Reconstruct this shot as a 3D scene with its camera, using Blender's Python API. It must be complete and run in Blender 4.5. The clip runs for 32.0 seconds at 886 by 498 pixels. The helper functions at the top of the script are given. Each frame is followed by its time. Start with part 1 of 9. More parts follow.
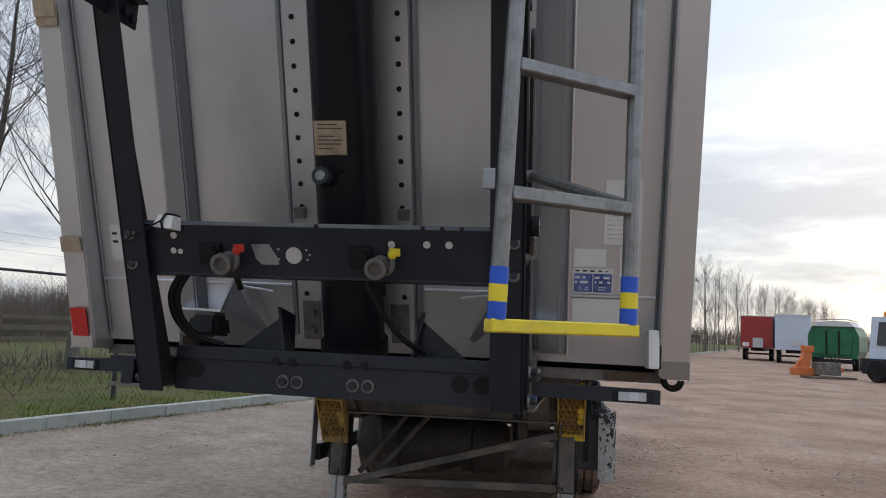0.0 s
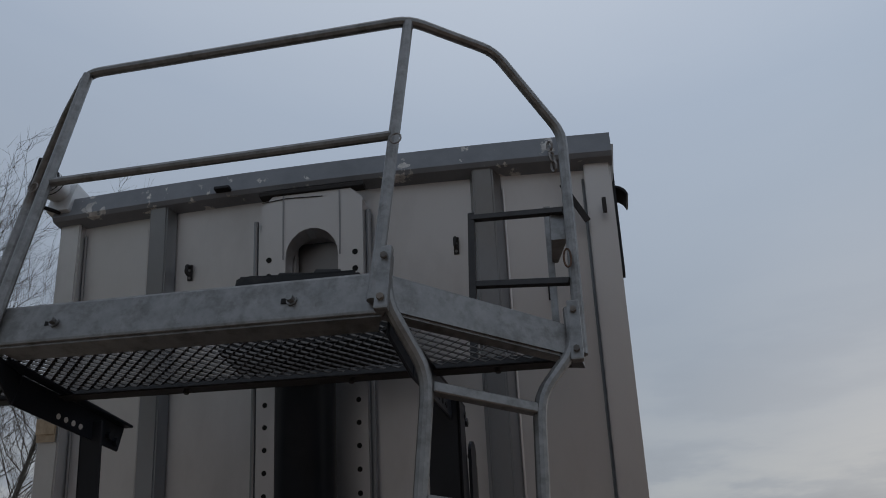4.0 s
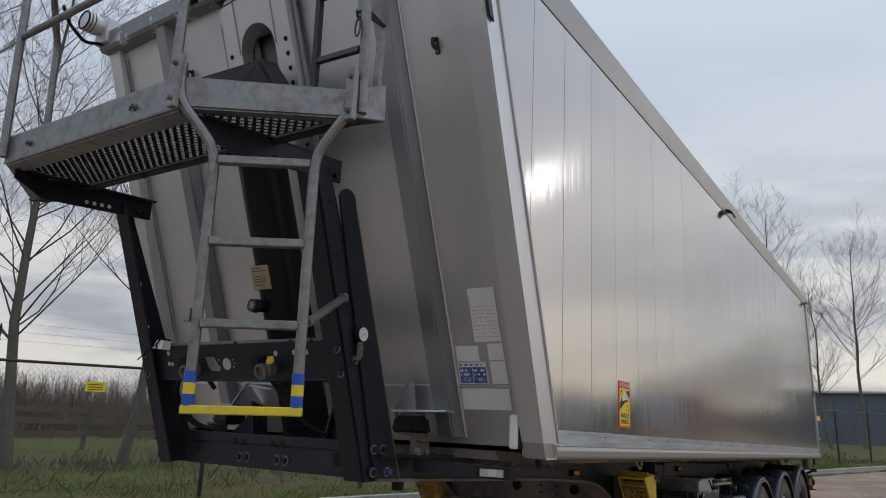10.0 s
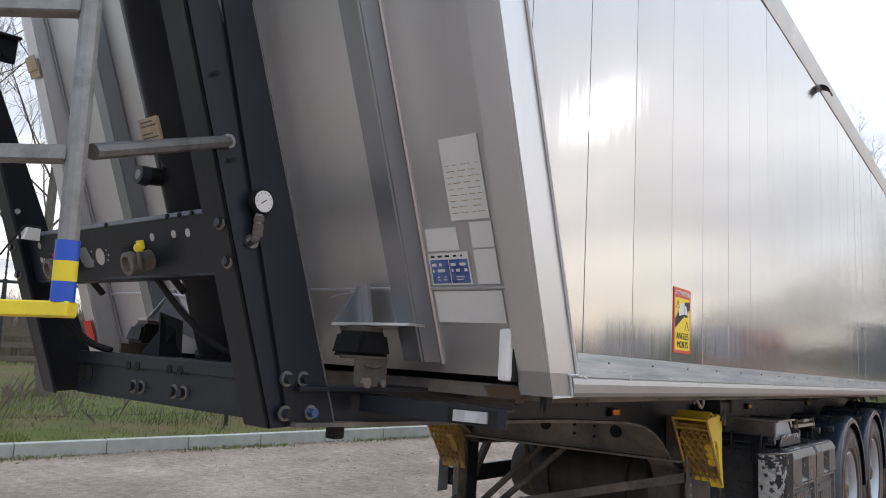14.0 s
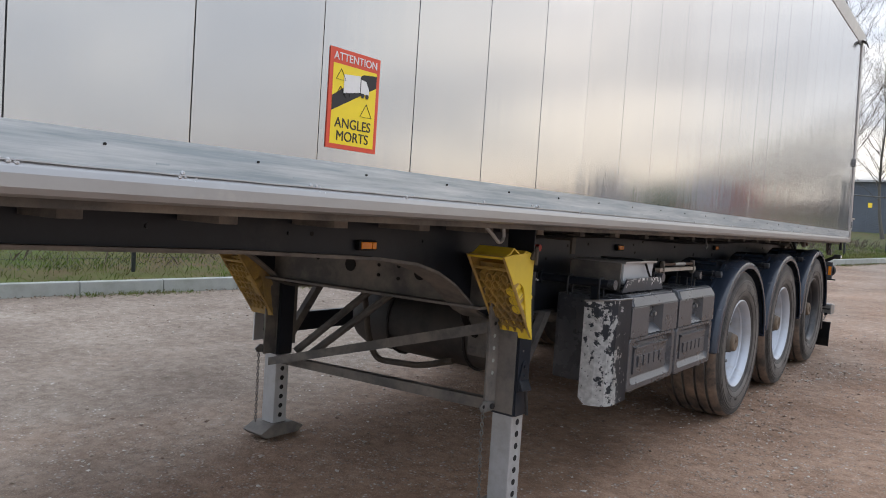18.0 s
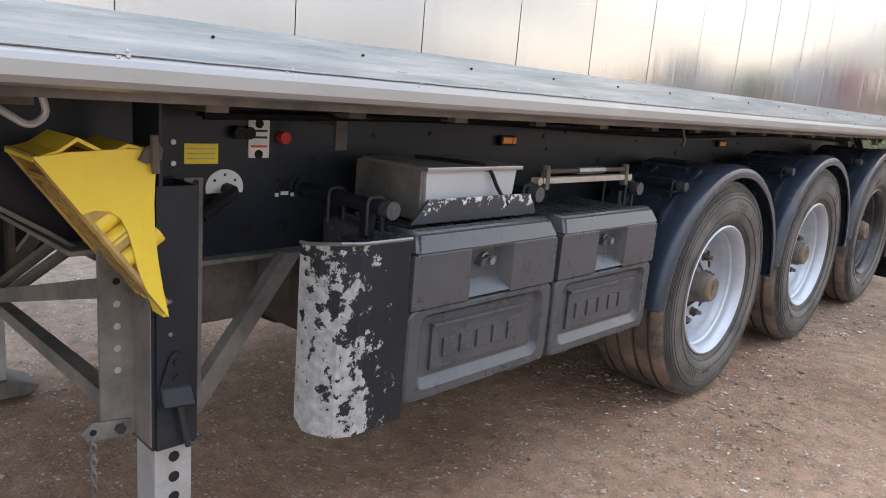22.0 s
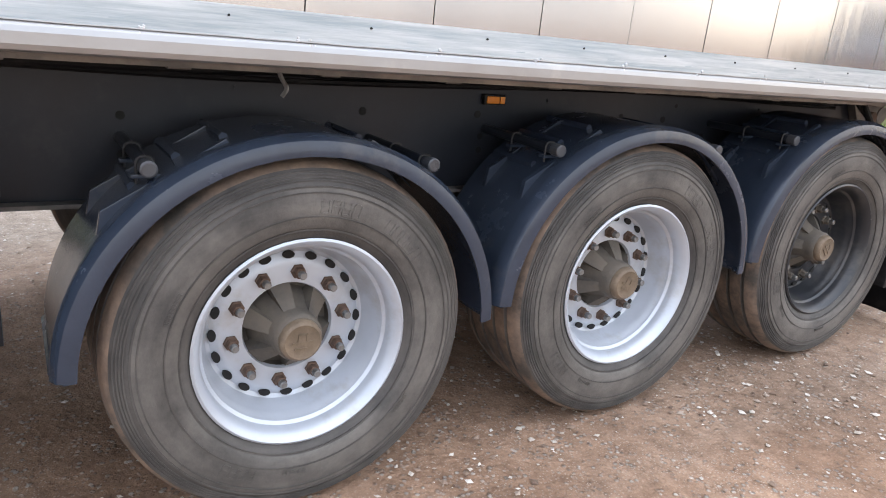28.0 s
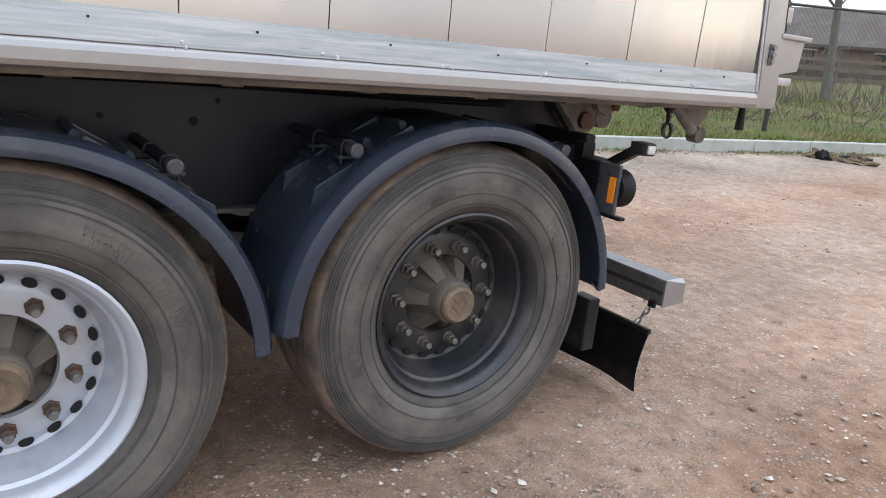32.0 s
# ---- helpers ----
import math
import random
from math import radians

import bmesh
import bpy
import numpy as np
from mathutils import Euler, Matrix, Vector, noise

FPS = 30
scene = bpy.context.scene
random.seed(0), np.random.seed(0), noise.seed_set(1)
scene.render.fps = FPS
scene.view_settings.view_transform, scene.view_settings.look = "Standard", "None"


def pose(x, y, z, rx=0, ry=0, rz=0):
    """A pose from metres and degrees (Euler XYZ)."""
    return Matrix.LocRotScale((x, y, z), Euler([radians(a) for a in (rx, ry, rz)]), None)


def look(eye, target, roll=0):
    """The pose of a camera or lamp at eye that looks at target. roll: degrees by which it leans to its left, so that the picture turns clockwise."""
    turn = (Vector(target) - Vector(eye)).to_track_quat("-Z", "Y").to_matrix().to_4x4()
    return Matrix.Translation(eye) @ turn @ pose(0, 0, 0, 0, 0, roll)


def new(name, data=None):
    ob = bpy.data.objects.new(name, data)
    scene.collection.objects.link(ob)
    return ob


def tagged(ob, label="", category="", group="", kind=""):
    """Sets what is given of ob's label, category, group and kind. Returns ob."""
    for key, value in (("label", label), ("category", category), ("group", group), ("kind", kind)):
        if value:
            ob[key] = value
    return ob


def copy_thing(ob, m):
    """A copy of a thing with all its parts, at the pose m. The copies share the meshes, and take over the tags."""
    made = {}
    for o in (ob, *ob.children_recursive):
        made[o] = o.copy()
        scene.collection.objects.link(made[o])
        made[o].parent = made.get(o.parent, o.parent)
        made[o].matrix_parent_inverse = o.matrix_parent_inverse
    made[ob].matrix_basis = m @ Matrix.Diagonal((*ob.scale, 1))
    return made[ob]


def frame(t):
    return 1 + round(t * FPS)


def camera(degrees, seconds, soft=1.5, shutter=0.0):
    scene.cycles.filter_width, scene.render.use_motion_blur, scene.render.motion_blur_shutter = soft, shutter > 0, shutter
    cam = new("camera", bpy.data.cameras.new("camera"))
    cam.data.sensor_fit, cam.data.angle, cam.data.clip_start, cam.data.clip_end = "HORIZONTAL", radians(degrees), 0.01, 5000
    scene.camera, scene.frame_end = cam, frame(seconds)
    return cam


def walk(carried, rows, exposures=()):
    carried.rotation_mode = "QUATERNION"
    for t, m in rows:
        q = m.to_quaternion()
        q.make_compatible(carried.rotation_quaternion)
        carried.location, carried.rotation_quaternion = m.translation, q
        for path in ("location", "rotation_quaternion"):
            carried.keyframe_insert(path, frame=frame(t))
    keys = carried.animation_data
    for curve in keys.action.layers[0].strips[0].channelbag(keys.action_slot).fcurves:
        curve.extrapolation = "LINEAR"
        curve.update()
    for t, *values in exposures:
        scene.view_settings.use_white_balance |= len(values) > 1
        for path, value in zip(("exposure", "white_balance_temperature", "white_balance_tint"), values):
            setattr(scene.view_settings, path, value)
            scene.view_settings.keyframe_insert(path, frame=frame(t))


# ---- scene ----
cam = camera(63.5, 32.0, 1.0)
PATH = [
    (0, (0.834, -2.824, 1.564), (0.492, -0.866, 1.782), 2.6),
    (0.5, (0.808, -2.891, 1.607), (0.458, -0.954, 1.966), 2.6),
    (1, (0.809, -2.941, 1.642), (0.461, -1.021, 2.079), 2.3),
    (1.5, (0.815, -2.982, 1.651), (0.469, -1.106, 2.254), 2.4),
    (2, (0.831, -3.024, 1.67), (0.476, -1.188, 2.379), 2.2),
    (2.5, (0.855, -3.052, 1.677), (0.48, -1.299, 2.562), 2.3),
    (3, (0.874, -3.084, 1.68), (0.492, -1.417, 2.718), 2.5),
    (3.5, (0.917, -3.08, 1.683), (0.543, -1.452, 2.783), 2.4),
    (4, (1.118, -3.025, 1.678), (0.75, -1.405, 2.791), 1.4),
    (4.5, (1.361, -2.982, 1.659), (0.896, -1.381, 2.764), 2.3),
    (6.5, (1.992, -2.453, 1.646), (1.056, -1.067, 2.742), 3.2),
    (7, (2.147, -2.484, 1.675), (1.129, -1.111, 2.712), 4.2),
    (7.5, (2.283, -2.564, 1.641), (1.222, -1.139, 2.558), 3.2),
    (8, (2.396, -2.633, 1.64), (1.335, -1.164, 2.487), 2.5),
    (8.5, (2.503, -2.655, 1.62), (1.43, -1.142, 2.367), 2.2),
    (9, (2.579, -2.738, 1.614), (1.505, -1.198, 2.304), 2.0),
    (9.5, (2.582, -2.823, 1.599), (1.503, -1.247, 2.192), 1.8),
    (10, (2.597, -2.852, 1.59), (1.507, -1.235, 2.034), 1.9),
    (10.5, (2.593, -2.816, 1.587), (1.498, -1.179, 1.937), 2.1),
    (11, (2.586, -2.721, 1.561), (1.493, -1.075, 1.874), 2.1),
    (11.5, (2.563, -2.619, 1.541), (1.474, -0.966, 1.826), 2.1),
    (12, (2.443, -2.481, 1.545), (1.237, -0.907, 1.801), 2.7),
    (12.5, (2.279, -2.318, 1.569), (1.063, -0.751, 1.824), 2.6),
    (13, (2.247, -2.135, 1.55), (1.02, -0.577, 1.807), 2.5),
    (13.5, (2.26, -1.912, 1.552), (1.029, -0.358, 1.817), 2.4),
    (15.5, (1.969, -1.446, 1.515), (0.732, 0.118, 1.67), 1.9),
    (16, (2.152, -1.225, 1.509), (0.919, 0.347, 1.612), 2.4),
    (16.5, (2.305, -1.1, 1.502), (1.07, 0.472, 1.557), 2.9),
    (17, (2.388, -0.917, 1.466), (1.152, 0.655, 1.469), 2.9),
    (17.5, (2.426, -0.651, 1.449), (1.201, 0.927, 1.361), 2.7),
    (18, (2.539, -0.414, 1.44), (1.323, 1.167, 1.293), 2.7),
    (18.5, (2.601, -0.215, 1.429), (1.391, 1.367, 1.24), 2.8),
    (19, (2.504, 0.056, 1.398), (1.306, 1.642, 1.185), 3.1),
    (19.5, (2.439, 0.299, 1.405), (1.255, 1.895, 1.179), 3.1),
    (20, (2.457, 0.594, 1.409), (1.278, 2.184, 1.126), 3.2),
    (20.5, (2.469, 0.82, 1.413), (1.305, 2.4, 1.033), 3.3),
    (21, (2.424, 1.08, 1.386), (1.273, 2.663, 0.973), 3.6),
    (21.5, (2.403, 1.334, 1.4), (1.144, 2.816, 0.934), 3.5),
    (22, (2.474, 1.594, 1.399), (1.127, 2.996, 0.931), 3.5),
    (22.5, (2.475, 1.75, 1.383), (1.118, 3.147, 0.932), 4.0),
    (23, (2.417, 1.944, 1.365), (1.032, 3.321, 0.935), 4.1),
    (23.5, (2.429, 2.131, 1.374), (0.818, 3.215, 0.896), 3.3),
    (24, (2.567, 2.343, 1.39), (0.874, 3.247, 0.826), 2.8),
    (24.5, (2.646, 2.52, 1.398), (0.981, 3.456, 0.803), 3.6),
    (25, (2.642, 2.776, 1.373), (0.994, 3.73, 0.76), 4.1),
    (25.5, (2.669, 3.023, 1.398), (1.033, 3.987, 0.773), 4.4),
    (26, (2.793, 3.259, 1.41), (1.154, 4.221, 0.787), 4.3),
    (26.5, (2.886, 3.439, 1.409), (1.246, 4.404, 0.791), 4.2),
    (28.5, (2.873, 4.368, 1.39), (1.275, 5.404, 0.779), 4.2),
    (29, (2.828, 4.58, 1.336), (1.236, 5.633, 0.739), 4.2),
    (29.5, (2.736, 4.82, 1.347), (1.155, 5.883, 0.738), 4.4),
    (30, (2.76, 5.052, 1.327), (1.186, 6.121, 0.709), 4.5),
    (30.5, (2.827, 5.318, 1.34), (1.252, 6.392, 0.733), 4.5),
    (31, (2.857, 5.531, 1.31), (1.278, 6.611, 0.726), 4.2),
    (31.5, (2.845, 5.803, 1.329), (1.271, 6.891, 0.746), 4.1),
    (32, (2.853, 6.001, 1.336), (1.286, 7.099, 0.755), 4.2),
]
EXPOSURES = [(0, 0.76, 6450, 10), (1.0, 0.60, 6450, 10), (2.0, 0.34, 6450, 10), (3.0, -0.12, 6500, 10), (4.0, -0.47, 6400, 9), (4.5, -0.47, 6400, 9), (6.5, -0.08, 6550, 10), (8.0, 0.12, 6650, 11), (10.0, 0.36, 6650, 11), (12.0, 0.86, 6600, 12), (16.0, 1.28, 6600, 12), (17.5, 1.17, 6600, 12), (20.0, 1.24, 6600, 12), (21.5, 1.70, 6600, 12), (23.0, 1.96, 6650, 12), (24.5, 2.36, 6700, 13), (26.0, 2.32, 6750, 13), (29.0, 2.12, 6750, 13), (32.0, 1.80, 6700, 12)]
walk(cam, [(t, look(eye, target, roll)) for t, eye, target, roll in PATH], EXPOSURES)

# ---- world and light ----
SUN_EL, SUN_AZ = radians(18.3), radians(26)      # azimuth from +y towards +x
world = bpy.data.worlds.new("sky")
scene.world = world
world.use_nodes = True
wn, wl = world.node_tree.nodes, world.node_tree.links
wn.clear()
w_out = wn.new("ShaderNodeOutputWorld")
w_bg = wn.new("ShaderNodeBackground")
w_sky = wn.new("ShaderNodeTexSky")
w_sky.sky_type, w_sky.sun_disc = "NISHITA", False
w_sky.sun_elevation, w_sky.sun_rotation = SUN_EL, SUN_AZ
w_sky.air_density, w_sky.dust_density = 1.0, 1.0


def w_node(kind, **values):
    node = wn.new(kind)
    for key, value in values.items():
        node.inputs[key.replace("_", " ")].default_value = value
    return node


def w_ramp(source, *stops):
    node = wn.new("ShaderNodeValToRGB")
    while len(node.color_ramp.elements) < len(stops):
        node.color_ramp.elements.new(0.5)
    for e, (at, c) in zip(node.color_ramp.elements, stops):
        e.position, e.color = at, (*c, 1)
    wl.new(source, node.inputs["Fac"])
    return node.outputs["Color"]


def w_blend(factor, a, b, mode="MIX"):
    node = wn.new("ShaderNodeMix")
    node.data_type, node.blend_type = "RGBA", mode
    if isinstance(factor, float):
        node.inputs["Factor"].default_value = factor
    else:
        wl.new(factor, node.inputs["Factor"])
    wl.new(a, node.inputs["A"])
    wl.new(b, node.inputs["B"])
    return node.outputs["Result"]


w_tc = wn.new("ShaderNodeTexCoord")
w_map = w_node("ShaderNodeMapping", Scale=(1.0, 1.0, 4.5))
wl.new(w_tc.outputs["Generated"], w_map.inputs["Vector"])
w_sep = wn.new("ShaderNodeSeparateXYZ")
wl.new(w_tc.outputs["Generated"], w_sep.inputs["Vector"])
w_n1 = w_node("ShaderNodeTexNoise", Scale=3.6, Detail=8.0, Roughness=0.55)
wl.new(w_map.outputs["Vector"], w_n1.inputs["Vector"])
# even veil of high cloud, paler to the horizon, as seen in 10 x radiance
veil = w_ramp(w_sep.outputs["Z"], (0.0, (0.51, 0.51, 0.505)), (0.12, (0.52, 0.53, 0.545)), (0.25, (0.50, 0.53, 0.57)), (0.42, (0.428, 0.488, 0.578)), (0.68, (0.535, 0.620, 0.757)), (1.0, (0.94, 1.0, 1.11)))
dark = w_ramp(w_n1.outputs["Fac"], (0.40, (0.48, 0.52, 0.59)), (0.48, (0.66, 0.70, 0.76)), (0.535, (0.95, 0.945, 0.93)), (0.60, (1.10, 1.07, 1.01)))
low_ = w_ramp(w_sep.outputs["Z"], (0.02, (0.95, 0.95, 0.95)), (0.20, (0.70, 0.70, 0.70)), (0.32, (0.18, 0.18, 0.18)), (0.50, (0.02, 0.02, 0.02)))
clouds = w_blend(low_, veil, w_blend(1.0, veil, dark, "MULTIPLY"))
# thin overcast grows brighter towards the veiled sun
w_dot = wn.new("ShaderNodeVectorMath")
w_dot.operation = "DOT_PRODUCT"
w_dot.inputs[1].default_value = (math.sin(SUN_AZ) * math.cos(SUN_EL), math.cos(SUN_AZ) * math.cos(SUN_EL), math.sin(SUN_EL))
wl.new(w_tc.outputs["Generated"], w_dot.inputs[0])
w_half = wn.new("ShaderNodeMapRange")
w_half.inputs["From Min"].default_value = -1.0
wl.new(w_dot.outputs["Value"], w_half.inputs["Value"])
toward = w_ramp(w_half.outputs["Result"], (0.0, (0.74, 0.75, 0.77)), (0.5, (0.97, 0.97, 0.98)), (0.78, (0.99, 0.99, 0.99)), (0.93, (1.02, 1.02, 1.02)), (0.975, (1.05, 1.05, 1.04)), (1.0, (1.18, 1.14, 1.10)))
clouds = w_blend(1.0, clouds, toward, "MULTIPLY")
w_ten = wn.new("ShaderNodeVectorMath")
w_ten.operation = "SCALE"
w_ten.inputs["Scale"].default_value = 10.0
wl.new(clouds, w_ten.inputs[0])
wl.new(w_blend(0.95, w_sky.outputs["Color"], w_ten.outputs["Vector"]), w_bg.inputs["Color"])
w_bg.inputs["Strength"].default_value = 0.10
wl.new(w_bg.outputs["Background"], w_out.inputs["Surface"])

sun_data = bpy.data.lights.new("sun", "SUN")
sun_data.energy, sun_data.angle, sun_data.color = 0.006, radians(2.0), (1.0, 0.97, 0.92)
sun = new("sun", sun_data)
sun_dir = Vector((math.sin(SUN_AZ) * math.cos(SUN_EL), math.cos(SUN_AZ) * math.cos(SUN_EL), math.sin(SUN_EL)))
sun.matrix_world = look(sun_dir * 60, (0, 0, 0))

# ---- materials ----


def material(name, base, rough=0.6, metal=0.0, vary=0.15, scale=6.0, grime=None, grime_at=0.6, grime_scale=1.5, bump=0.1, bump_scale=60.0,
             stretch=(1, 1, 1), rough_vary=0.15, coat=0.0, per_object=0.0, spec=0.5):
    m = bpy.data.materials.new(name)
    m.use_nodes = True
    n, l = m.node_tree.nodes, m.node_tree.links
    b = n["Principled BSDF"]
    b.inputs["Metallic"].default_value = metal
    b.inputs["Specular IOR Level"].default_value = spec
    b.inputs["Coat Weight"].default_value = coat
    tc = n.new("ShaderNodeTexCoord")
    mp = n.new("ShaderNodeMapping")
    mp.inputs["Scale"].default_value = stretch
    l.new(tc.outputs["Object"], mp.inputs["Vector"])
    n1 = n.new("ShaderNodeTexNoise")
    n1.inputs["Scale"].default_value, n1.inputs["Detail"].default_value, n1.inputs["Roughness"].default_value = scale, 8.0, 0.65
    l.new(mp.outputs["Vector"], n1.inputs["Vector"])
    ramp = n.new("ShaderNodeValToRGB")
    lo = [max(0.0, c * (1 - vary)) for c in base]
    hi = [min(1.0, c * (1 + vary)) for c in base]
    ramp.color_ramp.elements[0].position, ramp.color_ramp.elements[0].color = 0.3, (*lo, 1)
    ramp.color_ramp.elements[1].position, ramp.color_ramp.elements[1].color = 0.7, (*hi, 1)
    l.new(n1.outputs["Fac"], ramp.inputs["Fac"])
    colour = ramp.outputs["Color"]
    if grime:
        n2 = n.new("ShaderNodeTexNoise")
        n2.inputs["Scale"].default_value, n2.inputs["Detail"].default_value, n2.inputs["Roughness"].default_value = grime_scale, 10.0, 0.7
        l.new(mp.outputs["Vector"], n2.inputs["Vector"])
        r2 = n.new("ShaderNodeValToRGB")
        r2.color_ramp.elements[0].position, r2.color_ramp.elements[1].position = grime_at - 0.14, grime_at + 0.14
        l.new(n2.outputs["Fac"], r2.inputs["Fac"])
        mx = n.new("ShaderNodeMix")
        mx.data_type = "RGBA"
        mx.inputs["B"].default_value = (*grime, 1)
        l.new(r2.outputs["Color"], mx.inputs["Factor"])
        l.new(colour, mx.inputs["A"])
        colour = mx.outputs["Result"]
    if per_object:
        oi = n.new("ShaderNodeObjectInfo")
        hs = n.new("ShaderNodeHueSaturation")
        mr = n.new("ShaderNodeMapRange")
        mr.inputs["To Min"].default_value, mr.inputs["To Max"].default_value = 1 - per_object, 1 + per_object
        l.new(oi.outputs["Random"], mr.inputs["Value"])
        l.new(mr.outputs["Result"], hs.inputs["Value"])
        l.new(colour, hs.inputs["Color"])
        colour = hs.outputs["Color"]
    l.new(colour, b.inputs["Base Color"])
    rr = n.new("ShaderNodeMapRange")
    rr.inputs["To Min"].default_value, rr.inputs["To Max"].default_value = max(0.02, rough - rough_vary), min(1.0, rough + rough_vary)
    l.new(n1.outputs["Fac"], rr.inputs["Value"])
    l.new(rr.outputs["Result"], b.inputs["Roughness"])
    if bump:
        n3 = n.new("ShaderNodeTexNoise")
        n3.inputs["Scale"].default_value, n3.inputs["Detail"].default_value = bump_scale, 5.0
        l.new(mp.outputs["Vector"], n3.inputs["Vector"])
        bp = n.new("ShaderNodeBump")
        bp.inputs["Strength"].default_value, bp.inputs["Distance"].default_value = bump, 0.01
        l.new(n3.outputs["Fac"], bp.inputs["Height"])
        l.new(bp.outputs["Normal"], b.inputs["Normal"])
    return m


M_SIDE = material("brushed_aluminium_side", (0.485, 0.485, 0.485), 0.135, 0.92, 0.03, 3.0, (0.435, 0.435, 0.435), 0.70, 0.8, 0.105, 10.0, (1, 1, 0.06), 0.025, per_object=0.03)
# rolled sheet: reflections draw out up and down
side_tan = M_SIDE.node_tree.nodes.new("ShaderNodeTangent")
side_tan.direction_type, side_tan.axis = "RADIAL", "Z"
side_bsdf = M_SIDE.node_tree.nodes["Principled BSDF"]
M_SIDE.node_tree.links.new(side_tan.outputs["Tangent"], side_bsdf.inputs["Tangent"])
side_bsdf.inputs["Anisotropic"].default_value, side_bsdf.inputs["Anisotropic Rotation"].default_value = 0.6, 0.25
M_RAIL = material("anodised_aluminium_rail", (0.36, 0.36, 0.36), 0.36, 0.7, 0.05, 5.0, (0.55, 0.53, 0.50), 0.72, 3.0, 0.03, 40)
M_STRIP = material("pale_blue_film_strip", (0.31, 0.37, 0.41), 0.35, 0.45, 0.08, 14.0, (0.60, 0.64, 0.66), 0.53, 30.0, 0.03, 90, (1, 0.06, 1.4))
M_ALU = material("weathered_aluminium_front", (0.66, 0.665, 0.68), 0.43, 0.93, 0.14, 2.2, (0.52, 0.525, 0.53), 0.64, 1.1, 0.03, 18, (1, 1, 0.25), 0.06)
# Darker copy of M_ALU: shade of ribs and recess is put into its colour.
M_ALU_D = material("shaded_aluminium", (0.31, 0.33, 0.355), 0.36, 0.72, 0.08, 3.0, (0.28, 0.28, 0.275), 0.62, 2.0, 0.04, 25, (1, 1, 0.3))
M_GALV = material("galvanised_steel", (0.255, 0.255, 0.252), 0.46, 0.8, 0.2, 26.0, (0.12, 0.115, 0.108), 0.62, 17.0, 0.06, 60)
M_GREY = material("anthracite_paint", (0.0155, 0.0190, 0.0262), 0.36, 0.0, 0.2, 5.0, (0.044, 0.042, 0.039), 0.72, 2.5, 0.05, 45, spec=0.32)
M_DIRTY = material("dusty_anthracite_steel", (0.105, 0.100, 0.094), 0.72, 0.0, 0.22, 6.0, (0.25, 0.215, 0.18), 0.55, 3.0, 0.12, 60)
M_BLACK = material("black_plastic", (0.009, 0.009, 0.010), 0.5, 0.0, 0.2, 9.0, (0.05, 0.047, 0.043), 0.66, 4.0, 0.06, 80, spec=0.22)
M_FENDER = material("blue_grey_fender_plastic", (0.027, 0.037, 0.056), 0.24, 0.0, 0.2, 5.0, (0.085, 0.083, 0.080), 0.70, 3.0, 0.05, 70)
M_BOX = material("dark_grey_toolbox_plastic", (0.056, 0.059, 0.066), 0.29, 0.0, 0.2, 7.0, (0.070, 0.072, 0.078), 0.64, 9.0, 0.09, 140)


def tyre_material(name, dark, dust, rough, tight):
    """Rubber with dust and scuffs that run in rings round the axle."""
    m = bpy.data.materials.new(name)
    m.use_nodes = True
    n, l = m.node_tree.nodes, m.node_tree.links
    b = n["Principled BSDF"]
    tc, sep, com, ln = n.new("ShaderNodeTexCoord"), n.new("ShaderNodeSeparateXYZ"), n.new("ShaderNodeCombineXYZ"), n.new("ShaderNodeVectorMath")
    ln.operation = "LENGTH"
    l.new(tc.outputs["Object"], sep.inputs["Vector"])
    l.new(sep.outputs["Y"], com.inputs["Y"])
    l.new(sep.outputs["Z"], com.inputs["Z"])
    l.new(com.outputs["Vector"], ln.inputs[0])
    mul = n.new("ShaderNodeMath")
    mul.operation = "MULTIPLY"
    mul.inputs[1].default_value = tight
    l.new(ln.outputs["Value"], mul.inputs[0])
    ring = n.new("ShaderNodeCombineXYZ")
    l.new(mul.outputs[0], ring.inputs["X"])
    l.new(sep.outputs["Y"], ring.inputs["Y"])
    l.new(sep.outputs["Z"], ring.inputs["Z"])

    def cloud(vector, scale, detail):
        t = n.new("ShaderNodeTexNoise")
        t.inputs["Scale"].default_value, t.inputs["Detail"].default_value, t.inputs["Roughness"].default_value = scale, detail, 0.65
        l.new(vector, t.inputs["Vector"])
        return t.outputs["Fac"]
    rings, blot, fine = cloud(ring.outputs["Vector"], 3.0, 8.0), cloud(tc.outputs["Object"], 7.0, 9.0), cloud(tc.outputs["Object"], 90.0, 4.0)
    add = n.new("ShaderNodeMath")
    l.new(rings, add.inputs[0])
    l.new(blot, add.inputs[1])
    r = n.new("ShaderNodeValToRGB")
    half = n.new("ShaderNodeMath")
    half.operation = "MULTIPLY"
    half.inputs[1].default_value = 0.5
    l.new(add.outputs[0], half.inputs[0])
    r.color_ramp.elements[0].position, r.color_ramp.elements[0].color = 0.38, (*dark, 1)
    r.color_ramp.elements[1].position, r.color_ramp.elements[1].color = 0.62, (*dust, 1)
    l.new(half.outputs[0], r.inputs["Fac"])
    l.new(r.outputs["Color"], b.inputs["Base Color"])
    b.inputs["Roughness"].default_value = rough
    bp = n.new("ShaderNodeBump")
    bp.inputs["Strength"].default_value, bp.inputs["Distance"].default_value = 0.35, 0.004
    hs = n.new("ShaderNodeMath")
    hs.operation = "MULTIPLY_ADD"
    hs.inputs[1].default_value = 0.35
    l.new(rings, hs.inputs[0])
    l.new(fine, hs.inputs[2])
    l.new(hs.outputs[0], bp.inputs["Height"])
    l.new(bp.outputs["Normal"], b.inputs["Normal"])
    return m


